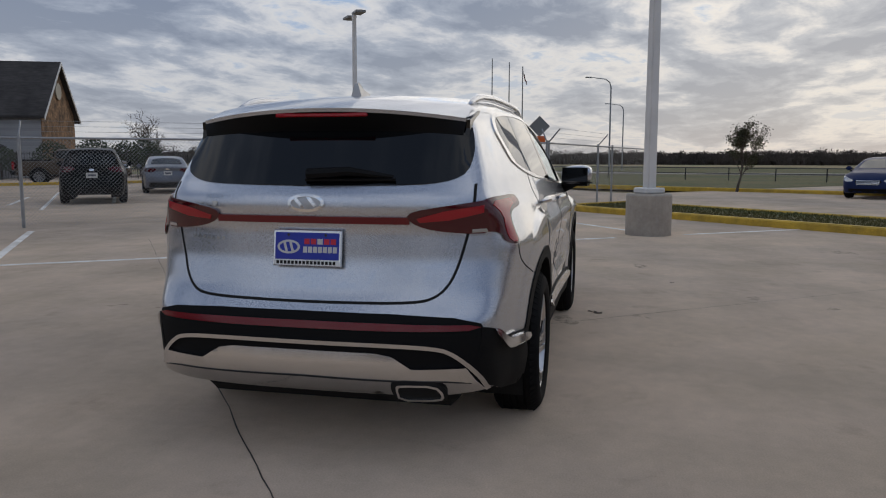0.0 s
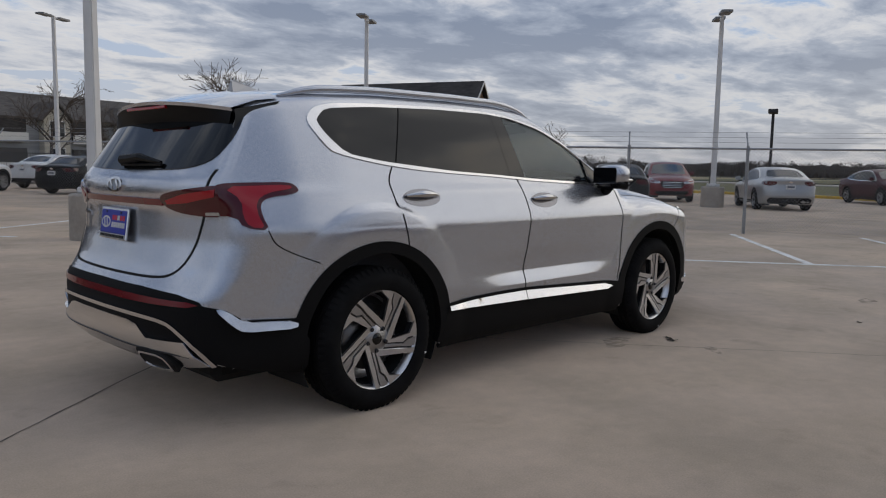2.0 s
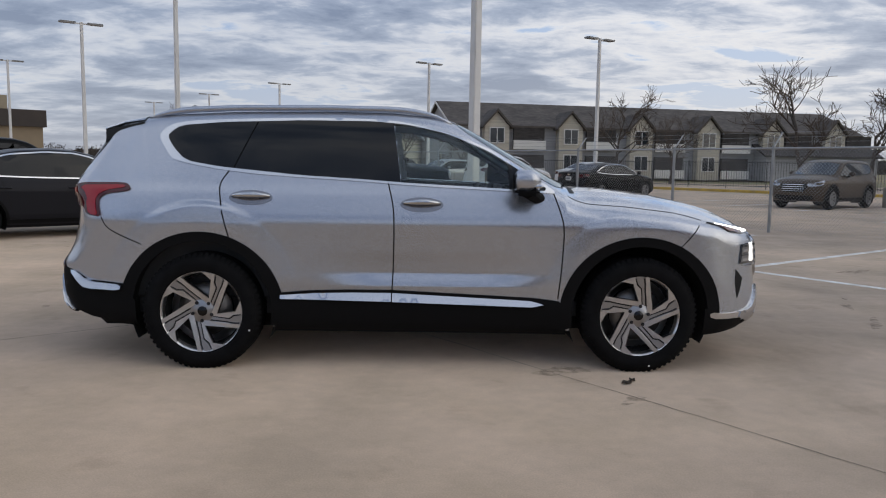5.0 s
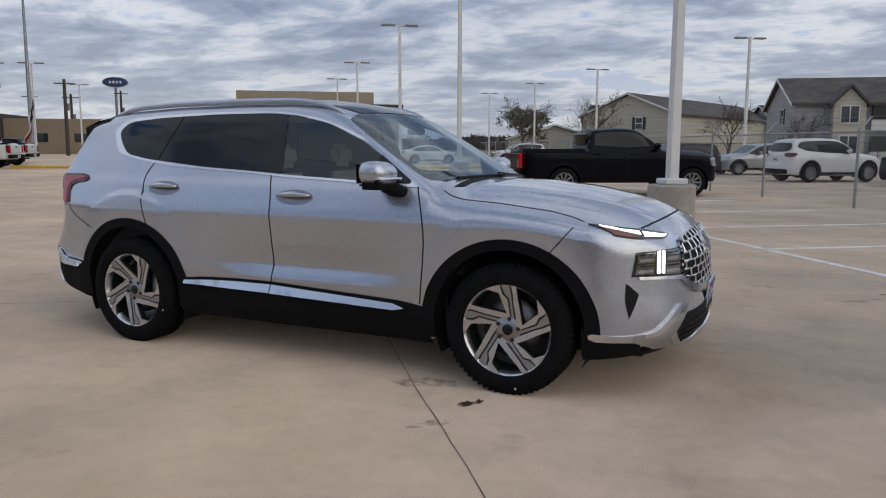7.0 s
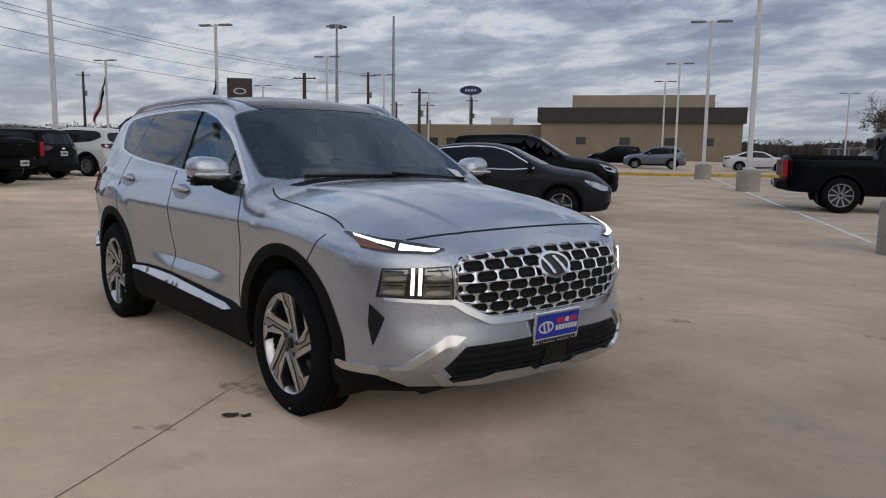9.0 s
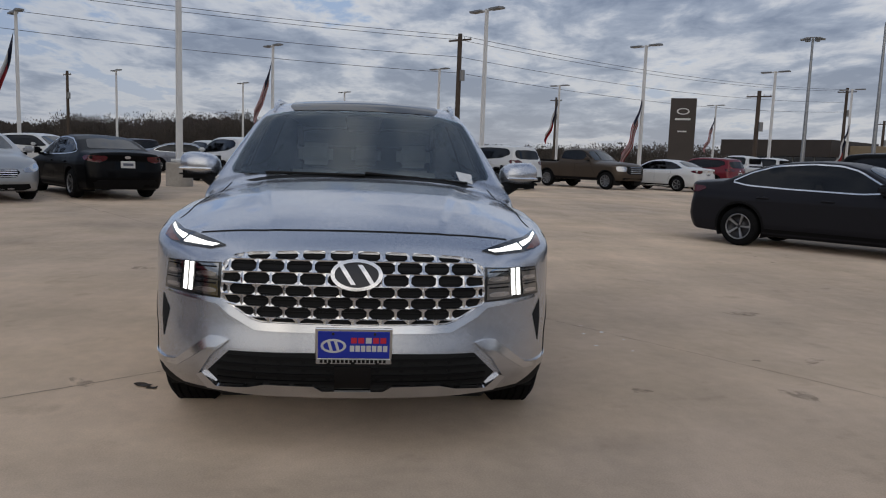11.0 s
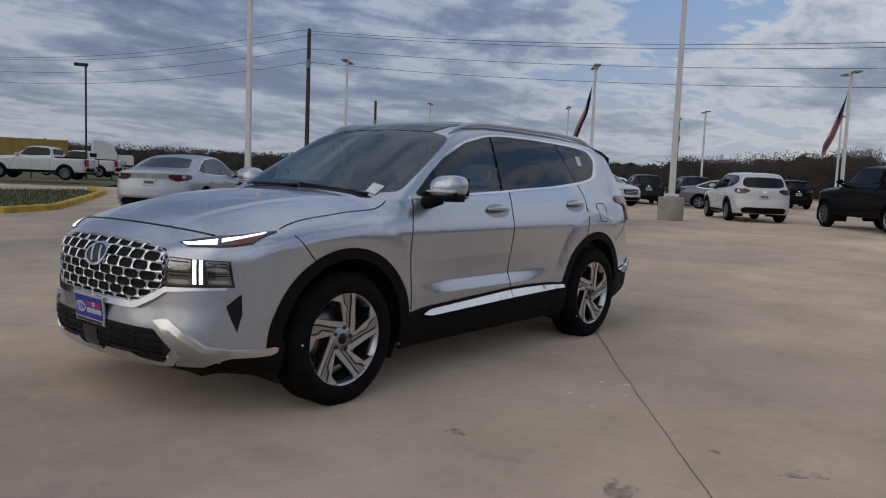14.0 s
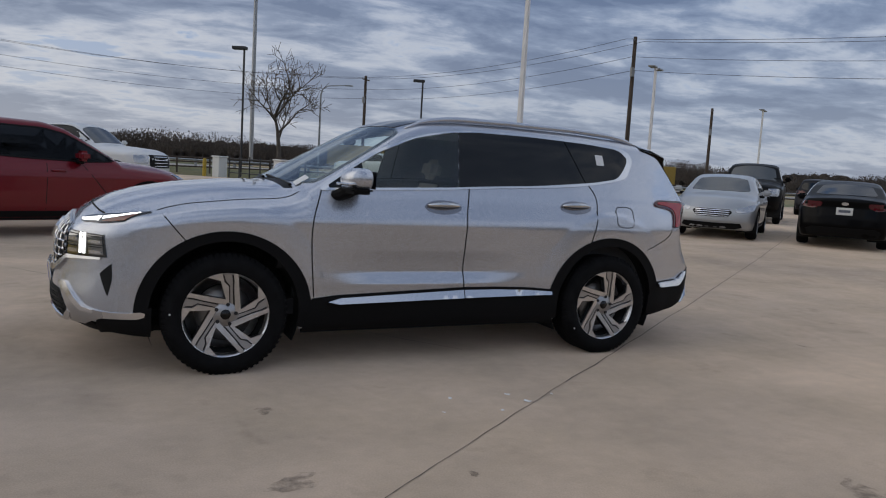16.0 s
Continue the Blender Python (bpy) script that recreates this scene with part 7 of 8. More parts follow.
    # the barrel is a near-black pan closing the wheel behind the spokes
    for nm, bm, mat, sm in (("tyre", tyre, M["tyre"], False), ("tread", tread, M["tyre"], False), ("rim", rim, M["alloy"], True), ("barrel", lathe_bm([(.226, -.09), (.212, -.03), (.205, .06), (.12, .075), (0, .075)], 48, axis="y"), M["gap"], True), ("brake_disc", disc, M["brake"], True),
                            ("spoke_pocket", pocket, M["alloy_grey"], False), ("spoke_face", faces_bm, M["alloy"], False), ("spoke_rib", second, M["alloy_mid"], False), ("hub", hub, M["alloy_mid"], True), ("hub_cap", cap, M["gloss_black"], True)):
        bmesh.ops.recalc_face_normals(bm, faces=bm.faces[:])
        me = bpy.data.meshes.new(nm)
        bm.to_mesh(me)
        bm.free()
        me.materials.append(mat)
        if sm:
            me.polygons.foreach_set("use_smooth", [True] * len(me.polygons))
        elif nm == "tyre":
            me.polygons.foreach_set("use_smooth", [True] * len(me.polygons))
            me.set_sharp_from_angle(angle=radians(30))
        out.append((nm, me))
    nut = lathe_bm([(0, -.086), (.009, -.086), (.0115, -.082), (.0115, -.065)], 8, axis="y")
    bmesh.ops.recalc_face_normals(nut, faces=nut.faces[:])
    nme = bpy.data.meshes.new("wheel_nut")
    nut.to_mesh(nme)
    nut.free()
    nme.materials.append(M["alloy_grey"])
    dot = lathe_bm([(0, -.001), (.006, -.001), (.006, .001)], 12, axis="y")
    dme = bpy.data.meshes.new("tyre_dot")
    dot.to_mesh(dme)
    dot.free()
    dme.materials.append(M["paper"])
    for cx, sy, turn, dz in ((WB, -1, 0, -78), (-WB, -1, 30, 10), (WB, 1, 3, 180), (-WB, 1, 5, 215)):
        wh = new("wheel")
        wh.parent = suv
        wh.matrix_local = Matrix.Translation((cx, sy * .812, HUBZ + .012 - BODY_UP)) @ Matrix.Rotation(0 if sy < 0 else math.pi, 4, "Z") @ Matrix.Rotation(radians(turn), 4, "Y") @ Matrix.Diagonal((1.022, 1, 1.022, 1))
        for nm, me in out:
            piece = share(nm, me, Matrix() if nm in ("tyre", "tread") else Matrix.Diagonal((1.075, 1, 1.075, 1)), wh)
            if nm == "tread":
                tagged(piece, kind="stuff")
        for k in range(5):
            a = radians(72 * k + 81)
            share("wheel_nut", nme, Matrix.Translation((.061 * math.cos(a), 0, .061 * math.sin(a))), wh)
        a = radians(dz)
        share("tyre_dot", dme, Matrix.Translation((.315 * math.cos(a), -w / 2 - .009, .315 * math.sin(a))), wh)


hero_wheel()


# ---- parked vehicles: three forms, built once and then copied ----
CARS = {
    "sedan": dict(wb=2.78, R=.33, belt=.93, nose_x=2.33, tail_x=-2.48, floor=.19,
                  side=[(.12, .80), (.25, .86), (.40, .895), (.60, .905), (.78, .912), (.83, .905), (.93, .875), (1.10, .785), (1.30, .69), (1.42, .62), (1.5, .55)],
                  roof=[(-2.6, 1.0), (-2.45, 1.075), (-2.05, 1.115), (-1.78, 1.14), (-1.15, 1.375), (-.75, 1.45), (-.25, 1.475), (.12, 1.455), (.42, 1.385), (1.12, 1.055), (1.28, 1.015), (1.8, .95), (2.1, .87), (2.28, .78), (2.45, .66)],
                  nose=[(.12, 2.12), (.24, 2.26), (.40, 2.32), (.58, 2.31), (.68, 2.27), (.78, 2.15), (.90, 1.98)], tail=[(.12, 2.25), (.28, 2.40), (.48, 2.48), (.66, 2.47), (.88, 2.43), (1.03, 2.45), (1.09, 2.40), (1.2, 2.2)],
                  pane=[(-1.60, 1.075), (-1.28, 1.24), (-.90, 1.355), (-.35, 1.40), (.08, 1.385), (.36, 1.315), (.92, 1.005), (.45, .968), (-.60, .99), (-1.30, 1.02)], splits=(-.13, -1.02),
                  screen=[(1.10, 0), (1.07, .45), (.98, .66), (.46, .545), (.40, .3), (.40, 0)], back=("top", [(-1.12, 0), (-1.17, .48), (-1.68, .60), (-1.77, .3), (-1.77, 0)]),
                  tail_rear=[(.42, .985), (.80, .99), (.82, .87), (.60, .83), (.44, .89)], tail_side=[(-2.40, .99), (-2.12, .985), (-2.02, .95), (-2.16, .88), (-2.38, .85)],
                  head_front=[(.47, .67), (.70, .735), (.84, .765), (.83, .66), (.70, .60), (.50, .60)], head_side=[(1.78, .80), (1.95, .775), (2.16, .70), (2.16, .62), (1.98, .66)],
                  grille=[(0, .665), (.36, .665), (.42, .60), (.33, .50), (0, .49)], mouth=[(0, .36), (.60, .37), (.64, .28), (.5, .24), (0, .24)], plate=.80),
    "suv": dict(wb=2.70, R=.36, belt=1.06, nose_x=2.27, tail_x=-2.37, floor=.25,
                side=[(.15, .82), (.30, .88), (.45, .915), (.62, .93), (.88, .935), (.95, .925), (1.05, .89), (1.15, .845), (1.35, .755), (1.52, .68), (1.62, .62), (1.7, .55)],
                roof=[(-2.4, 1.35), (-2.25, 1.50), (-2.10, 1.60), (-1.6, 1.655), (-.6, 1.68), (-.1, 1.665), (.18, 1.60), (.95, 1.165), (1.05, 1.13), (1.6, 1.08), (1.92, 1.01), (2.12, .92), (2.3, .76)],
                nose=[(.15, 2.08), (.30, 2.22), (.48, 2.26), (.70, 2.245), (.86, 2.20), (.95, 2.08), (1.05, 1.9)], tail=[(.15, 2.18), (.30, 2.32), (.50, 2.37), (.64, 2.35), (.80, 2.30), (1.05, 2.28), (1.15, 2.23), (1.48, 2.05), (1.6, 1.97)],
                pane=[(-1.86, 1.33), (-1.78, 1.46), (-1.58, 1.525), (-.70, 1.56), (-.12, 1.545), (.18, 1.475), (.82, 1.12), (.40, 1.10), (-.50, 1.125), (-1.50, 1.195)], splits=(-.14, -1.15),
                screen=[(.98, 0), (.955, .45), (.86, .70), (.28, .60), (.23, .3), (.24, 0)], back=("rear", [(0, 1.50), (.54, 1.48), (.63, 1.38), (.64, 1.22), (.5, 1.16), (0, 1.15)]),
                tail_rear=[(.44, 1.08), (.80, 1.12), (.84, .96), (.62, .95), (.46, 1.02)], tail_side=[(-2.22, 1.13), (-1.98, 1.11), (-1.90, 1.07), (-2.04, .98), (-2.20, .95)],
                head_front=[(.44, .84), (.70, .90), (.85, .93), (.84, .80), (.66, .76), (.48, .76)], head_side=[(1.72, .97), (1.90, .93), (2.10, .86), (2.10, .77), (1.94, .81)],
                grille=[(0, .85), (.42, .85), (.46, .72), (.36, .58), (0, .57)], mouth=[(0, .46), (.62, .47), (.66, .36), (.5, .30), (0, .30)], plate=.86),
    "pickup": dict(wb=3.62, R=.41, belt=1.28, nose_x=2.76, tail_x=-3.05, floor=.40,
                   side=[(.30, .86), (.42, .94), (.55, .985), (.90, 1.0), (1.08, 1.0), (1.20, .985), (1.28, .955), (1.36, .90), (1.60, .815), (1.80, .74), (1.9, .66)],
                   roof=[(-3.2, 1.25), (-3.02, 1.305), (-1.16, 1.315), (-1.12, 1.345), (-1.03, 1.77), (-.93, 1.855), (-.3, 1.905), (.12, 1.895), (.36, 1.83), (1.02, 1.385), (1.14, 1.335), (1.7, 1.305), (2.3, 1.26), (2.58, 1.18), (2.8, 1.02)],
                   nose=[(.28, 2.58), (.42, 2.72), (.70, 2.755), (1.0, 2.735), (1.10, 2.69), (1.19, 2.55), (1.3, 2.4)], tail=[(.30, 2.95), (.45, 3.0), (.60, 3.04), (.90, 3.03), (1.24, 3.03), (1.30, 2.98), (1.5, 2.9)],
                   pane=[(-.97, 1.40), (-.93, 1.72), (-.82, 1.775), (-.10, 1.80), (.22, 1.775), (.44, 1.68), (.86, 1.405), (0, 1.345)], splits=(-.02,),
                   screen=[(1.06, 0), (1.03, .5), (.96, .76), (.46, .66), (.40, .3), (.40, 0)], back=None,
                   tail_side=[(-3.0, 1.22), (-2.84, 1.22), (-2.84, .84), (-3.0, .84)],
                   head_front=[(.56, 1.08), (.80, 1.09), (.90, 1.08), (.89, .86), (.58, .86)], head_side=[(2.34, 1.08), (2.55, 1.08), (2.55, .86), (2.42, .88)],
                   grille=[(0, 1.10), (.54, 1.10), (.55, .80), (.45, .74), (0, .74)], mouth=[(0, .56), (.70, .57), (.72, .44), (0, .43)], plate=.62),
}
PAINTED = ("body", "wing_mirror", "tailgate_panel", "door_handle")


def mirrored(poly):
    return poly + [(x, -y) for x, y in poly[::-1] if y > 0]


def car_shell(K, t):
    """A closed skin over the present form, its wheel openings cut out."""
    nx, ny, nz = 110, 22, 46
    x0, x1 = K["tail_x"] - .25, K["nose_x"] + .25
    gx, gy, gz = np.linspace(x0, x1, nx + 1), np.linspace(-1.1, 1.1, ny + 1), np.linspace(.05, 2.15, nz + 1)
    pts, quads = [], []
    for A, B, to in ((gx, gz, lambda a, b: (a, -1.1, b)), (gx[::-1], gz, lambda a, b: (a, 1.1, b)), (gx, gy, lambda a, b: (a, b, 2.15)), (gx, gy[::-1], lambda a, b: (a, b, .05)), (gy, gz, lambda a, b: (x1, a, b)), (gy[::-1], gz, lambda a, b: (x0, a, b))):
        o, m = len(pts), len(B)
        pts += [to(a, b) for a in A for b in B]
        quads += [(o + i * m + j, o + (i + 1) * m + j, o + (i + 1) * m + j + 1, o + i * m + j + 1) for i in range(len(A) - 1) for j in range(m - 1)]
    q = np.array(pts)
    mid = (K["floor"] + K["belt"]) / 2 + .08
    core = np.c_[np.clip(q[:, 0], K["tail_x"] + .55, K["nose_x"] - .55), np.zeros(len(q)), np.full(len(q), mid)]
    uniq, first, inv = np.unique(np.round(q * 1e4).astype(np.int64), axis=0, return_index=True, return_inverse=True)
    p = solve(core[first], core[first] + (q[first] - core[first]) * 1.3, 26)
    f = inv.ravel()[np.array(quads)]
    c = p[f].mean(1)
    cut = np.zeros(len(f), bool)
    for cx in (K["wb"] / 2, -K["wb"] / 2):
        cut |= (np.hypot(c[:, 0] - cx, c[:, 2] - K["R"]) < K["R"] + .075) & (np.abs(c[:, 1]) > .45) & (c[:, 2] < K["belt"])
    f = f[~cut]
    ob = mesh_ob("body", p, f, M["trim_black"], t, True)
    ob.data.normals_split_custom_set_from_vertices(normal_at(p).tolist())
    return ob


def build_car(kind, spokes=10):
    """A parked vehicle at the origin, nose towards +x."""
    global FORM
    K = CARS[kind]
    FORM = dict(side_z=curve_of(K["side"], .012), side_x=curve_of([(K["tail_x"] - .1, .22), (K["tail_x"] + .2, .08), (K["tail_x"] + .7, .015), (K["tail_x"] + 1.2, 0), (K["nose_x"] - 1.0, 0), (K["nose_x"] - .5, .02), (K["nose_x"] - .2, .08), (K["nose_x"] + .1, .24)], .05),
                roof=curve_of(K["roof"], .03 if kind != "pickup" else .018), crown=curve_of([(-3, .09), (0, .09), (.9, .11), (1.1, .07), (2.6, .09)], .05), nose=curve_of(K["nose"], .02), tail=curve_of(K["tail"], .02),
                floor=curve_of([(-3.2, K["floor"] + .08), (-1.2, K["floor"]), (1.2, K["floor"]), (2.8, K["floor"] + .04)], .05), hero=False, steep=([-2.0, .2, .4, 1.0, 1.1, 2.0], [.95, .97, .88, .88, .98, .94]))
    t = thing({"sedan": "sedan", "suv": "suv", "pickup": "pickup_truck"}[kind], "parked vehicle", "pickup truck" if kind == "pickup" else "car", group="parked vehicles")
    car_shell(K, t)
    W2, wb, R, low, nose, tail, belt = max(w for _, w in K["side"]), K["wb"], K["R"], K["floor"], K["nose_x"], K["tail_x"], K["belt"]
    for s in (-1, 1):
        cuts = [9] + list(K["splits"]) + [-9]
        for a, b in zip(cuts, cuts[1:]):
            q = clip(clip(K["pane"], (a - .022, 3), (a - .022, 0)) if a < 9 else K["pane"], (b + .022, 0), (b + .022, 3)) if b > -9 else clip(K["pane"], (a - .022, 3), (a - .022, 0))
            if len(q) < 3:
                q = K["pane"]
            patch("side_window", q, "side", .006, M["tint_glass"], t, s=s, soft=0, step=.14, depth=.012)
        ribbon("window_trim", K["pane"], "side", .022, .008, M["chrome"] if kind == "sedan" else M["trim_black"], t, s=s, closed=True, soft=1, step=.08, height=.012)
        if kind == "pickup":
            lamp = part("tail_lamp", box_bm(tail - .012, tail + .10, min(s * .78, s * .93), max(s * .78, s * .93), .80, 1.20, .015), M["red_lens"], t)
        else:
            lamp = patch("tail_lamp", [(s * y, z) for y, z in K["tail_rear"]], "rear", .012, M["red_dark"], t, soft=1, step=.1, depth=.03)
        patch("lamp_wrap", K["tail_side"], "side", .010, M["red_dark"], lamp, s=s, soft=1, step=.1, depth=.02)
        lamp = patch("headlamp", [(s * y, z) for y, z in K["head_front"]], "front", .010, M["clear_lens"], t, soft=1, step=.1, depth=.03)
        patch("lamp_wrap", K["head_side"], "side", .010, M["clear_lens"], lamp, s=s, soft=1, step=.1, depth=.02)
        seams = [(K["splits"][0] - .01, belt), (K["splits"][0] - .03, low + .16)], [(K["pane"][-3][0] - .06 if kind != "pickup" else .84, belt), (wb / 2 - R - .12, low + .16)]
        for line in seams + (([(-wb / 2 + R + .02, belt), (-wb / 2 + R + .14, low + .30)],) if kind != "pickup" else ([(-.99, belt), (-1.0, low + .16)],)):
            ribbon("door_gap", list(line), "side", .010, .0015, M["gap"], t, s=s, soft=0, step=.1)
        for hx in (K["splits"][0] + .14, K["splits"][0] - .88):
            b = on_side([(hx, belt - .10)], s)[0]
            part("door_handle", box_bm(hx - .10, hx + .10, min(b[1] - s * .02, b[1] + s * .03), max(b[1] - s * .02, b[1] + s * .03), belt - .116, belt - .084, .010), M["trim_black"], t)
        xm = K["pane"][-3][0] if kind == "suv" else K["pane"][6][0]
        xm -= .12
        part("wing_mirror", box_bm(xm - .07, xm + .09, min(s * (W2 - .02), s * (W2 + .19)), max(s * (W2 - .02), s * (W2 + .19)), belt + .05, belt + .20, .045, 3), M["trim_black"], t)
        part("mirror_arm", box_bm(xm - .03, xm + .06, min(s * (W2 - .14), s * (W2 + .05)), max(s * (W2 - .14), s * (W2 + .05)), belt + .01, belt + .07, .015), M["trim_black"], t)
        patch("sill", [(-wb / 2 + R + .05, low + .02), (wb / 2 - R - .05, low + .02), (wb / 2 - R - .09, low + .14), (-wb / 2 + R + .09, low + .14)], "side", .008, M["cladding"], t, s=s, soft=0, step=.2, depth=.03)
        for cx in (wb / 2, -wb / 2):
            a = np.radians(np.linspace(-8, 188, 26))
            w = .055 if kind == "suv" else .022
            ring = [(cx + (R + .075 + w) * math.cos(u), R + (R + .075 + w) * math.sin(u)) for u in a] + [(cx + (R + .058) * math.cos(u), R + (R + .058) * math.sin(u)) for u in a[::-1]]
            patch("arch_trim", ring, "side", .006, M["cladding"], t, s=s, soft=0, step=.1, depth=.05)
            bm = bmesh.new()
            rings = [[bm.verts.new((cx + r * math.cos(u), s * y, R + r * math.sin(u))) for u in np.radians(np.linspace(-25, 205, 22))] for r, y in ((R + .07, W2 - .03), (R + .07, .48), (.08, .48))]
            for r0, r1 in zip(rings, rings[1:]):
                for i in range(21):
                    bm.faces.new((r0[i], r0[i + 1], r1[i + 1], r1[i]))
            part("wheel_arch", bm, M["gap"], t)
    patch("windscreen", mirrored(K["screen"]), "top", .006, M["shield_glass"], t, soft=1, step=.14, depth=.012)
    if K["back"] is None:
        part("rear_window", box_bm(-1.125, -1.06, -.62, .62, 1.42, 1.74, .02), M["tint_glass"], t).matrix_local = Matrix.Translation((0, 0, 0))
        # solid black slab on the bed, its colour standing for the dark inside
        part("bed_dark_slab", box_bm(tail + .14, -1.20, -.80, .80, 1.24, 1.316), M["trim_black"], t)
        part("tailgate_panel", box_bm(tail - .008, tail + .03, -.74, .74, .80, 1.20, .02), M["trim_black"], t)
        part("tailgate_latch", box_bm(tail - .016, tail, -.12, .12, 1.08, 1.14, .01), M["gap"], t)
        part("rear_bumper", box_bm(tail - .12, tail + .12, -.90, .90, .52, .72, .04, 2), M["cladding"], t)
    else:
        face, q = K["back"]
        patch("rear_window", mirrored(q) if face == "top" else both(q), face, .006, M["tint_glass"], t, soft=1, step=.14, depth=.012)
        patch("rear_bumper", both([(0, low + .26), (.60, low + .26), (.70, low + .20), (.66, low + .08), (0, low + .06)]), "rear", .008, M["cladding"], t, soft=0, step=.12, depth=.03)
        patch("badge", [(.07 * math.cos(u), K["plate"] + .16 + .035 * math.sin(u)) for u in np.linspace(0, 2 * math.pi, 12, endpoint=False)], "rear", .008, M["chrome"], t, soft=0, step=.1, depth=.01)
    g = patch("grille", both(K["grille"]), "front", .008, M["trim_black"], t, soft=0, step=.12, depth=.03)
    zs = [z for _, z in K["grille"]]
    for k in range(4):
        z = min(zs) + (max(zs) - min(zs)) * (k + .6) / 4.2
        ribbon("grille_bar", [(-.36, z), (.36, z)], "front", .016, .016, M["chrome"], g, soft=0, step=.12, height=.01)
    patch("lower_grille", both(K["mouth"]), "front", .008, M["cladding"], t, soft=0, step=.14, depth=.03)
    b = on_rear([(0, K["plate"])])[0]
    x = b[0] if kind != "pickup" else tail - .12
    p = part("number_plate", box_bm(x - .025, x + .01, -.155, .155, K["plate"] - .078, K["plate"] + .078, .006), M["plate_white"], t)
    part("plate_print", box_bm(x - .030, x - .022, -.11, .11, K["plate"] - .025, K["plate"] + .03), M["plate_bar"], p)
    key = (R, spokes)
    if key not in WHEELS:
        WHEELS[key] = wheel_set(R, .23, spokes, M["alloy_dull"])
    for sx in (wb / 2, -wb / 2):
        for sy in (1, -1):
            wh = new("wheel")
            wh.parent = t
            wh.matrix_local = Matrix.Translation((sx, sy * (W2 - .125), R)) @ Matrix.Rotation(0 if sy < 0 else math.pi, 4, "Z")
            for nm, me in WHEELS[key]:
                share(nm, me, Matrix(), wh)
    FORM = FORMS["hero"]
    return t


BUILT = {}


def vehicle(kind, paint, x, y, heading, label, h=1.0):
    m = pose(x, y, ground_z(x, y), 0, 0, heading) @ Matrix.Diagonal((1, 1, h, 1))
    if kind not in BUILT:
        t = BUILT[kind] = build_car(kind, 5 if kind == "sedan" else 10)
        t.matrix_world = m
    else:
        t = copy_thing(BUILT[kind], Matrix())
        t.matrix_world = m
    tagged(t, label)
    for ob in t.children_recursive:
        if ob.name.split(".")[0] in PAINTED:
            ob.material_slots[0].link = "OBJECT"
            ob.material_slots[0].material = PAINTS[paint]
    return t


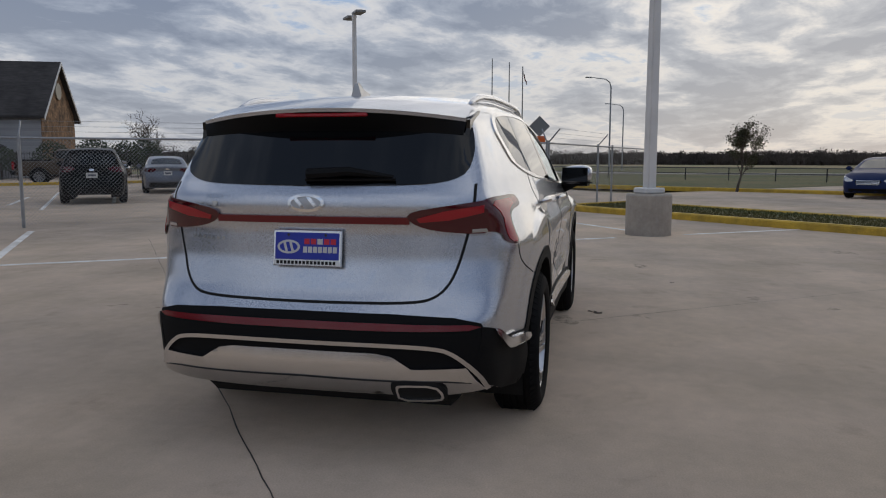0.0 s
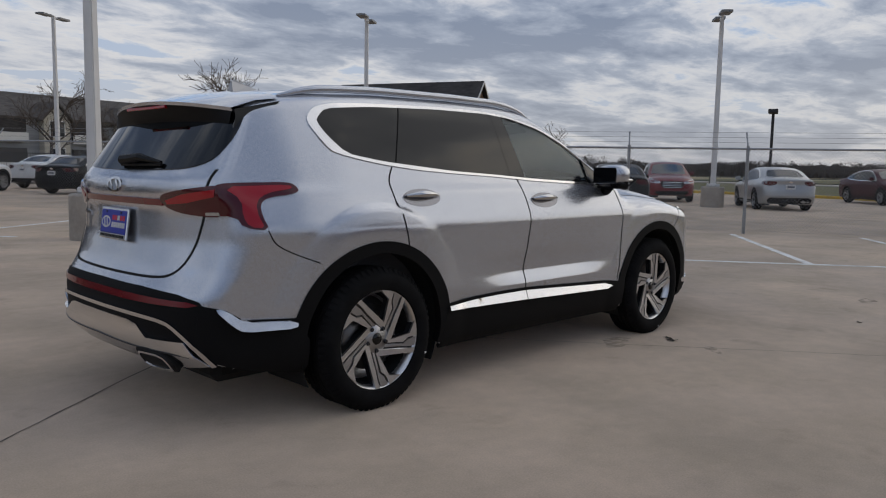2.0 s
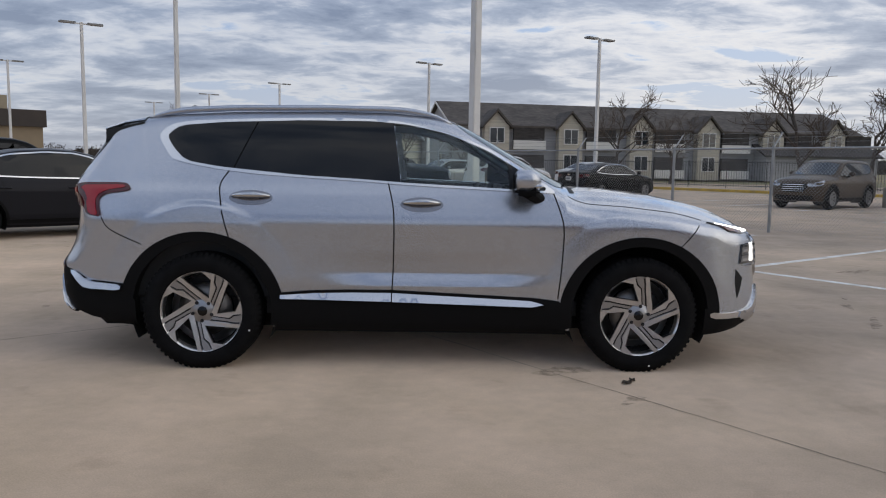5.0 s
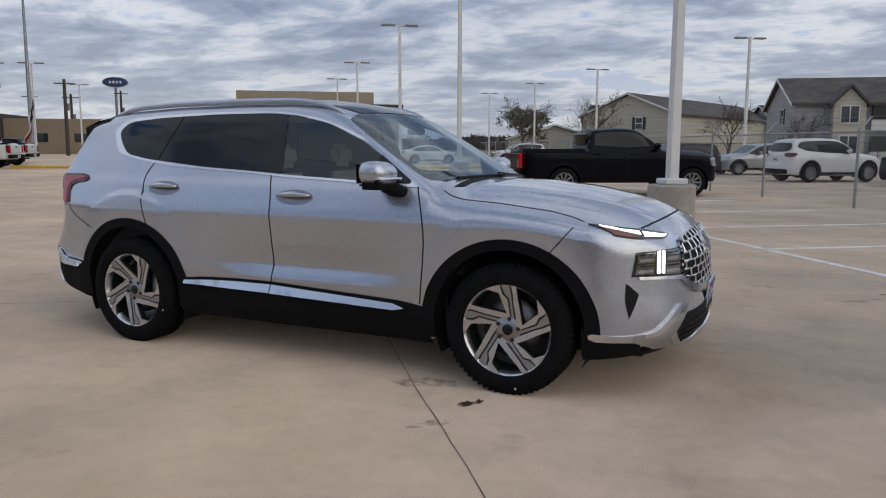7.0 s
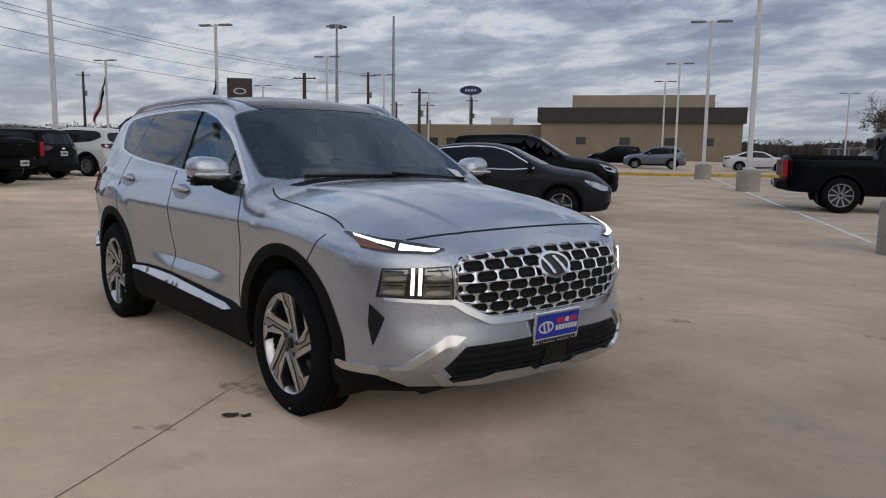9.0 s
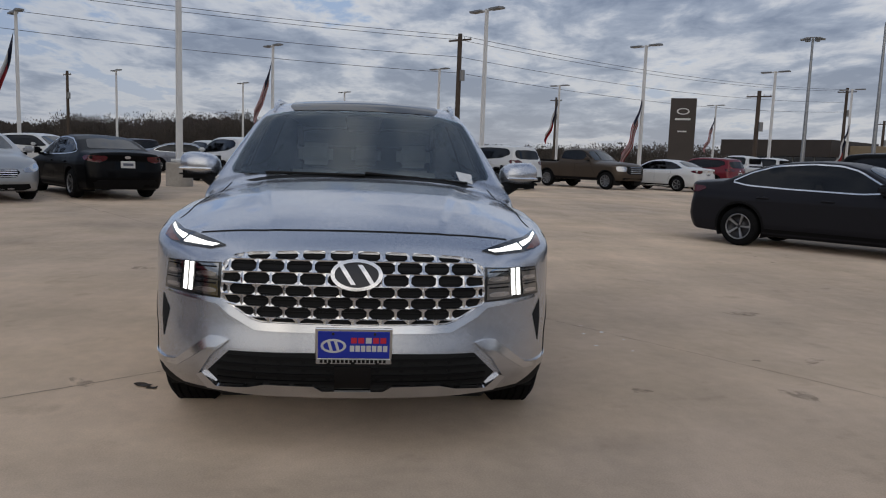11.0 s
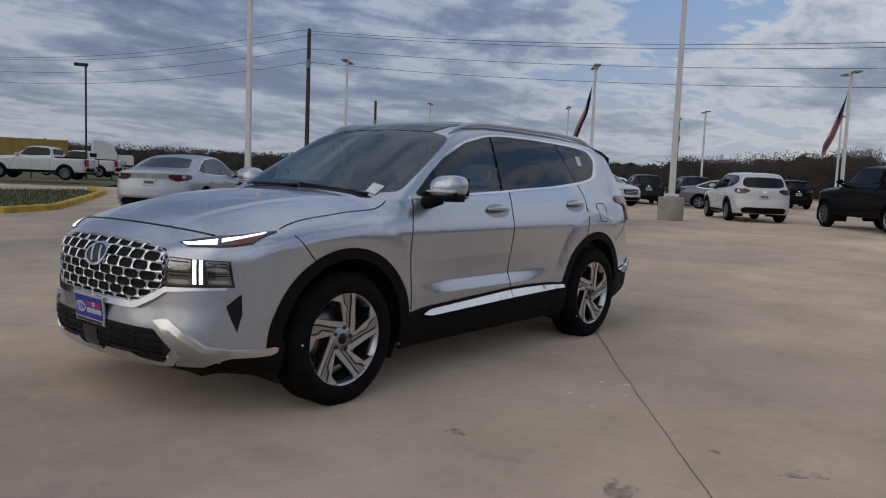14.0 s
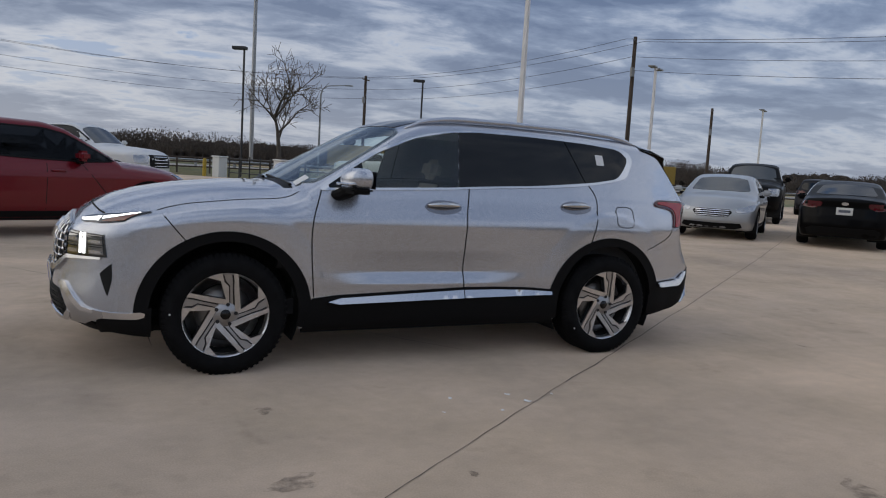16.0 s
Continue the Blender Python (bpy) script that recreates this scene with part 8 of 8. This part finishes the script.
for row in (
    ("suv", "black", 16.0, 15.0, 35, "black compact suv parked nose-in beyond the fence", 1.0),
    ("sedan", "grey_blue", 23.0, 17.0, 35, "grey-blue saloon parked beyond the fence", 1.0),
    ("sedan", "black", 18.0, 9.7, 35, "black saloon parked beyond the fence", 1.0),
    ("suv", "red", 26.3, 12.4, 215, "dark red suv parked facing the fence", 1.0),
    ("sedan", "silver", 24.0, 7.0, 35, "silver saloon parked beyond the fence", 1.0),
    ("sedan", "maroon", 32.7, 5.6, -137, "maroon hatchback parked near the verge", 1.02),
    ("sedan", "blue", 25.2, -10.8, 150, "dark blue saloon parked near the verge", 1.0),
    ("suv", "bronze", 14.0, 20.7, 217, "grey-bronze suv parked facing the fence", 1.0),
    ("pickup", "bronze", 31.0, 27.5, -55, "dark brown pickup parked by the housing", 1.0),
    ("pickup", "navy", -1.75, 17.1, 31, "black crew-cab pickup with chrome wheels", 1.0),
    ("suv", "white", 4.0, 30.3, 38, "white suv with black lower cladding", 1.05),
    ("sedan", "black", 8.0, 27.4, 35, "black saloon parked beyond the fence", 1.0),
    ("suv", "dark_grey", -2.5, 33.5, 215, "dark grey suv beyond the fence", 0.95),
    ("suv", "silver", 1.0, 37.5, 215, "silver suv beyond the fence", 0.95),
    ("sedan", "white", 9.0, 34.0, 35, "white car beyond the fence", 1.05),
    ("sedan", "dark_grey", -6.35, 7.8, 39, "dark grey saloon with alloy wheels", 1.0),
    ("suv", "black", -9.4, 12.1, 39, "black suv with chrome window line", 1.05),
    ("suv", "red", 2.9, -7.45, 203, "bright red suv with chrome sill strip", 1.0),
    ("pickup", "white", 2.4, -21.2, 145, "white heavy pickup with chrome grille", 1.08),
    ("suv", "white", -9.9, -10.4, 43, "white suv with tall dark grille", 0.95),
    ("sedan", "black", -14.9, -18.5, 217, "black electric saloon seen from behind", 1.0),
    ("sedan", "silver", -12.15, -8.75, 39, "silver saloon with chrome grille", 1.0),
    ("sedan", "black", -14.0, -6.8, 217, "black saloon with dark tail lamp bar", 0.98),
    ("suv", "white", -23.1, -5.05, 214, "white compact suv with dark cladding", 0.98),
    ("pickup", "black", -20.9, -0.2, 219, "black crew-cab pickup with black wheels", 1.0),
    ("suv", "black", -23.6, 2.2, 217, "black suv seen from behind", 0.98),
    ("suv", "white", -26.1, 4.95, 214, "older white suv with square back", 1.05),
    ("pickup", "bronze", -30.1, 10.3, 33, "bronze crew-cab pickup in the far row", 0.97),
    ("sedan", "white", -30.3, 14.0, 214, "white saloon in the far row", 1.0),
    ("suv", "red", -33.8, 17.4, 214, "red suv in the far row", 1.0),
    ("pickup", "white", -37.0, 21.0, 214, "white pickup in the far row", 1.0),
    ("sedan", "champagne", -6.6, -13.4, 217, "pale blue-silver saloon near the planted bed", 1.0),
    ("pickup", "white", -14.8, -42.3, 315, "white crew-cab pickup near the road", 1.0),
    ("pickup", "white", -21.5, -52.0, 315, "white pickup near the road", 1.0),
    ("suv", "white", -30.6, -14.6, 68, "white suv facing the drive", 0.98),
    ("suv", "dark_grey", -36.6, -15.2, 214, "dark grey suv in the row", 0.98),
    ("pickup", "black", -18.9, -14.2, 40, "black lifted pickup facing the drive", 1.04),
    ("suv", "dark_grey", -29.0, -19.6, 214, "dark grey suv in the row", 1.0),
    ("suv", "white", -35.0, -8.5, 214, "white suv in the far row", 0.98),
    ("suv", "dark_grey", -38.0, -13.0, 214, "dark suv in the far row", 0.98),
    ("sedan", "white", -40.5, -19.0, 214, "white saloon in the far row", 1.0),
    ("suv", "white", -20.8, -22.4, 40, "white suv near the road", 0.98),
    ("suv", "black", -25.5, -30.0, 217, "black suv near the road", 1.0),
    ("sedan", "grey_blue", -33.5, -9.0, 100, "pale blue saloon standing in the drive", 1.0),
    ("pickup", "white", -41.0, 25.0, 214, "white pickup in the far row by the flags", 1.0),
    ("suv", "black", -45.0, 28.5, 214, "black suv in the far row by the flags", 1.0),
    ("suv", "black", -44.0, -9.5, 214, "black suv parked in the second row", 1.00),
    ("sedan", "white", -50.0, -11.0, 36, "white saloon parked in the second row", 1.00),
    ("sedan", "grey_blue", -54.8, -18.4, 100, "silver-blue saloon parked in the second row", 1.00),
    ("suv", "dark_grey", -46.5, -22.5, 36, "dark grey suv parked in the second row", 1.00),
    ("sedan", "bright_blue", -52.0, 49.0, -40, "bright blue car at the next dealer", 1.0),
    ("sedan", "bright_blue", -54.5, 52.0, -40, "bright blue car at the next dealer", 1.0),
    ("suv", "black", -49.5, 46.0, -40, "black suv at the next dealer", 1.0),
    ("suv", "silver", -57.0, 55.0, -40, "silver suv at the next dealer", 1.0),
    ("sedan", "white", -24.0, 51.5, 35, "white saloon in front of the tan building", 1.0),
    ("suv", "grey_blue", -30.0, 47.0, 215, "grey suv in front of the tan building", 1.0),
    ("suv", "black", -36.0, 50.0, 215, "black suv in front of the tan building", 1.0),
    ("suv", "white", -18.0, 56.0, 215, "white suv in front of the tan building", 1.0),
):
    kind, paint, x, y, hd, label, h = row
    vehicle(kind, paint, x, y, hd, label, h)



# ---- marks and litter on the slab ----
def stain_material():
    m = material("dark_stain", (0.10, 0.085, 0.07), 0.8)
    nt = m.node_tree
    b = nt.nodes["Principled BSDF"]
    co, n, mr = nt.nodes.new("ShaderNodeTexCoord"), nt.nodes.new("ShaderNodeTexNoise"), nt.nodes.new("ShaderNodeMapRange")
    n.inputs["Scale"].default_value, n.inputs["Detail"].default_value = 16, 8
    nt.links.new(co.outputs["Object"], n.inputs["Vector"])
    mr.inputs[1].default_value, mr.inputs[2].default_value = 0.40, 0.62
    mr.inputs[3].default_value, mr.inputs[4].default_value = 0.0, 0.36
    nt.links.new(n.outputs["Fac"], mr.inputs[0])
    nt.links.new(mr.outputs[0], b.inputs["Alpha"])
    return m


M["stain"] = stain_material()
mark_rnd = random.Random(77)


def stain(x, y, rx, ry, turn):
    """An irregular thin patch lying on the slab."""
    vs, n = [], 28
    ph = [mark_rnd.uniform(0, 6.28) for _ in range(4)]
    ca, sa = math.cos(radians(turn)), math.sin(radians(turn))
    for k in range(n):
        a = 2 * math.pi * k / n
        q = 1 + .25 * math.sin(2 * a + ph[0]) + .18 * math.sin(3 * a + ph[1]) + .10 * math.sin(7 * a + ph[2])
        u, v = rx * q * math.cos(a), ry * q * math.sin(a)
        vs.append((x + u * ca - v * sa, y + u * sa + v * ca, .0025))
    mesh_ob("stain", vs, [tuple(range(n))], M["stain"], pav)


for row in ((1.36, 2.56, .14, .06, 20), (0.9, -0.9, .16, .10, 10), (1.2, -1.5, .09, .05, 40), (3.4, 2.9, .20, .06, 35), (4.1, 1.5, .16, .05, 80), (2.6, 3.3, .11, .06, 0), (3.9, 0.7, .24, .05, 60),
            (2.3, -2.6, .10, .07, 15), (-1.0, 3.4, .14, .09, 70), (0.6, 3.1, .10, .05, 120), (4.4, -1.6, .15, .08, 30), (1.9, -3.2, .07, .05, 0), (-3.0, -2.4, .16, .09, 50), (5.6, 4.0, .3, .09, 35), (6.5, -4.5, .25, .12, 15)):
    stain(*row)
for k in range(26):
    stain(mark_rnd.uniform(-6, 8), mark_rnd.uniform(-7, 7), mark_rnd.uniform(.02, .07), mark_rnd.uniform(.015, .05), mark_rnd.uniform(0, 180))


def scrap(x, y, size, mat, label, name, category, turn):
    """A small crumpled scrap lying on the slab."""
    r = random.Random(int(x * 100) + int(y * 10))
    vs = [((i / 3 - .5) * size * 1.5, (j / 2 - .5) * size, .003 + r.uniform(0, .4) * size * (.2 + abs(i / 3 - .5))) for i in range(4) for j in range(3)]
    fs = [(3 * i + j, 3 * i + 3 + j, 3 * i + 4 + j, 3 * i + 1 + j) for i in range(3) for j in range(2)]
    ob = tagged(mesh_ob(name, vs, fs, mat), label, category)
    ob.matrix_world = pose(x, y, 0, 0, 0, turn)


M["dry_leaf"] = grain(material("dark_dry_leaf", (0.045, 0.032, 0.022), 0.8), [(60, 3, .6, 1.5, .3, .7)])
for x, y, size in ((-.18, 1.84, .028), (-.13, 1.69, .022), (.24, 1.68, .02), (.05, 1.95, .018), (-.40, 1.75, .016), (.38, 1.9, .014)):
    scrap(x, y, size, M["paper"], "small scrap of white paper on the concrete", "paper_scrap", "litter", x * 300)
for x, y, size in ((1.25, -1.16, .055), (1.30, -1.10, .035), (3.1, -1.9, .028), (4.3, 1.9, .03), (3.6, 3.3, .035)):
    scrap(x, y, size, M["dry_leaf"], "dark curled dry leaf on the concrete", "dry_leaf", "leaf", x * 200)


def drain(x, y, turn):
    t = thing("drain_grate", "dark iron drain grate set in the concrete", "drain", pose(x, y, 0, 0, 0, turn))
    part("frame", box_bm(-.62, .62, -.42, .42, -.05, .006), M["black_steel"], t)
    for k in range(10):
        part("bar", box_bm(-.54 + k * .115, -.50 + k * .115, -.36, .36, .006, .014), M["galvanised"], t)


drain(-3.6, -7.3, 20)
drain(10.6, 5.6, 35)
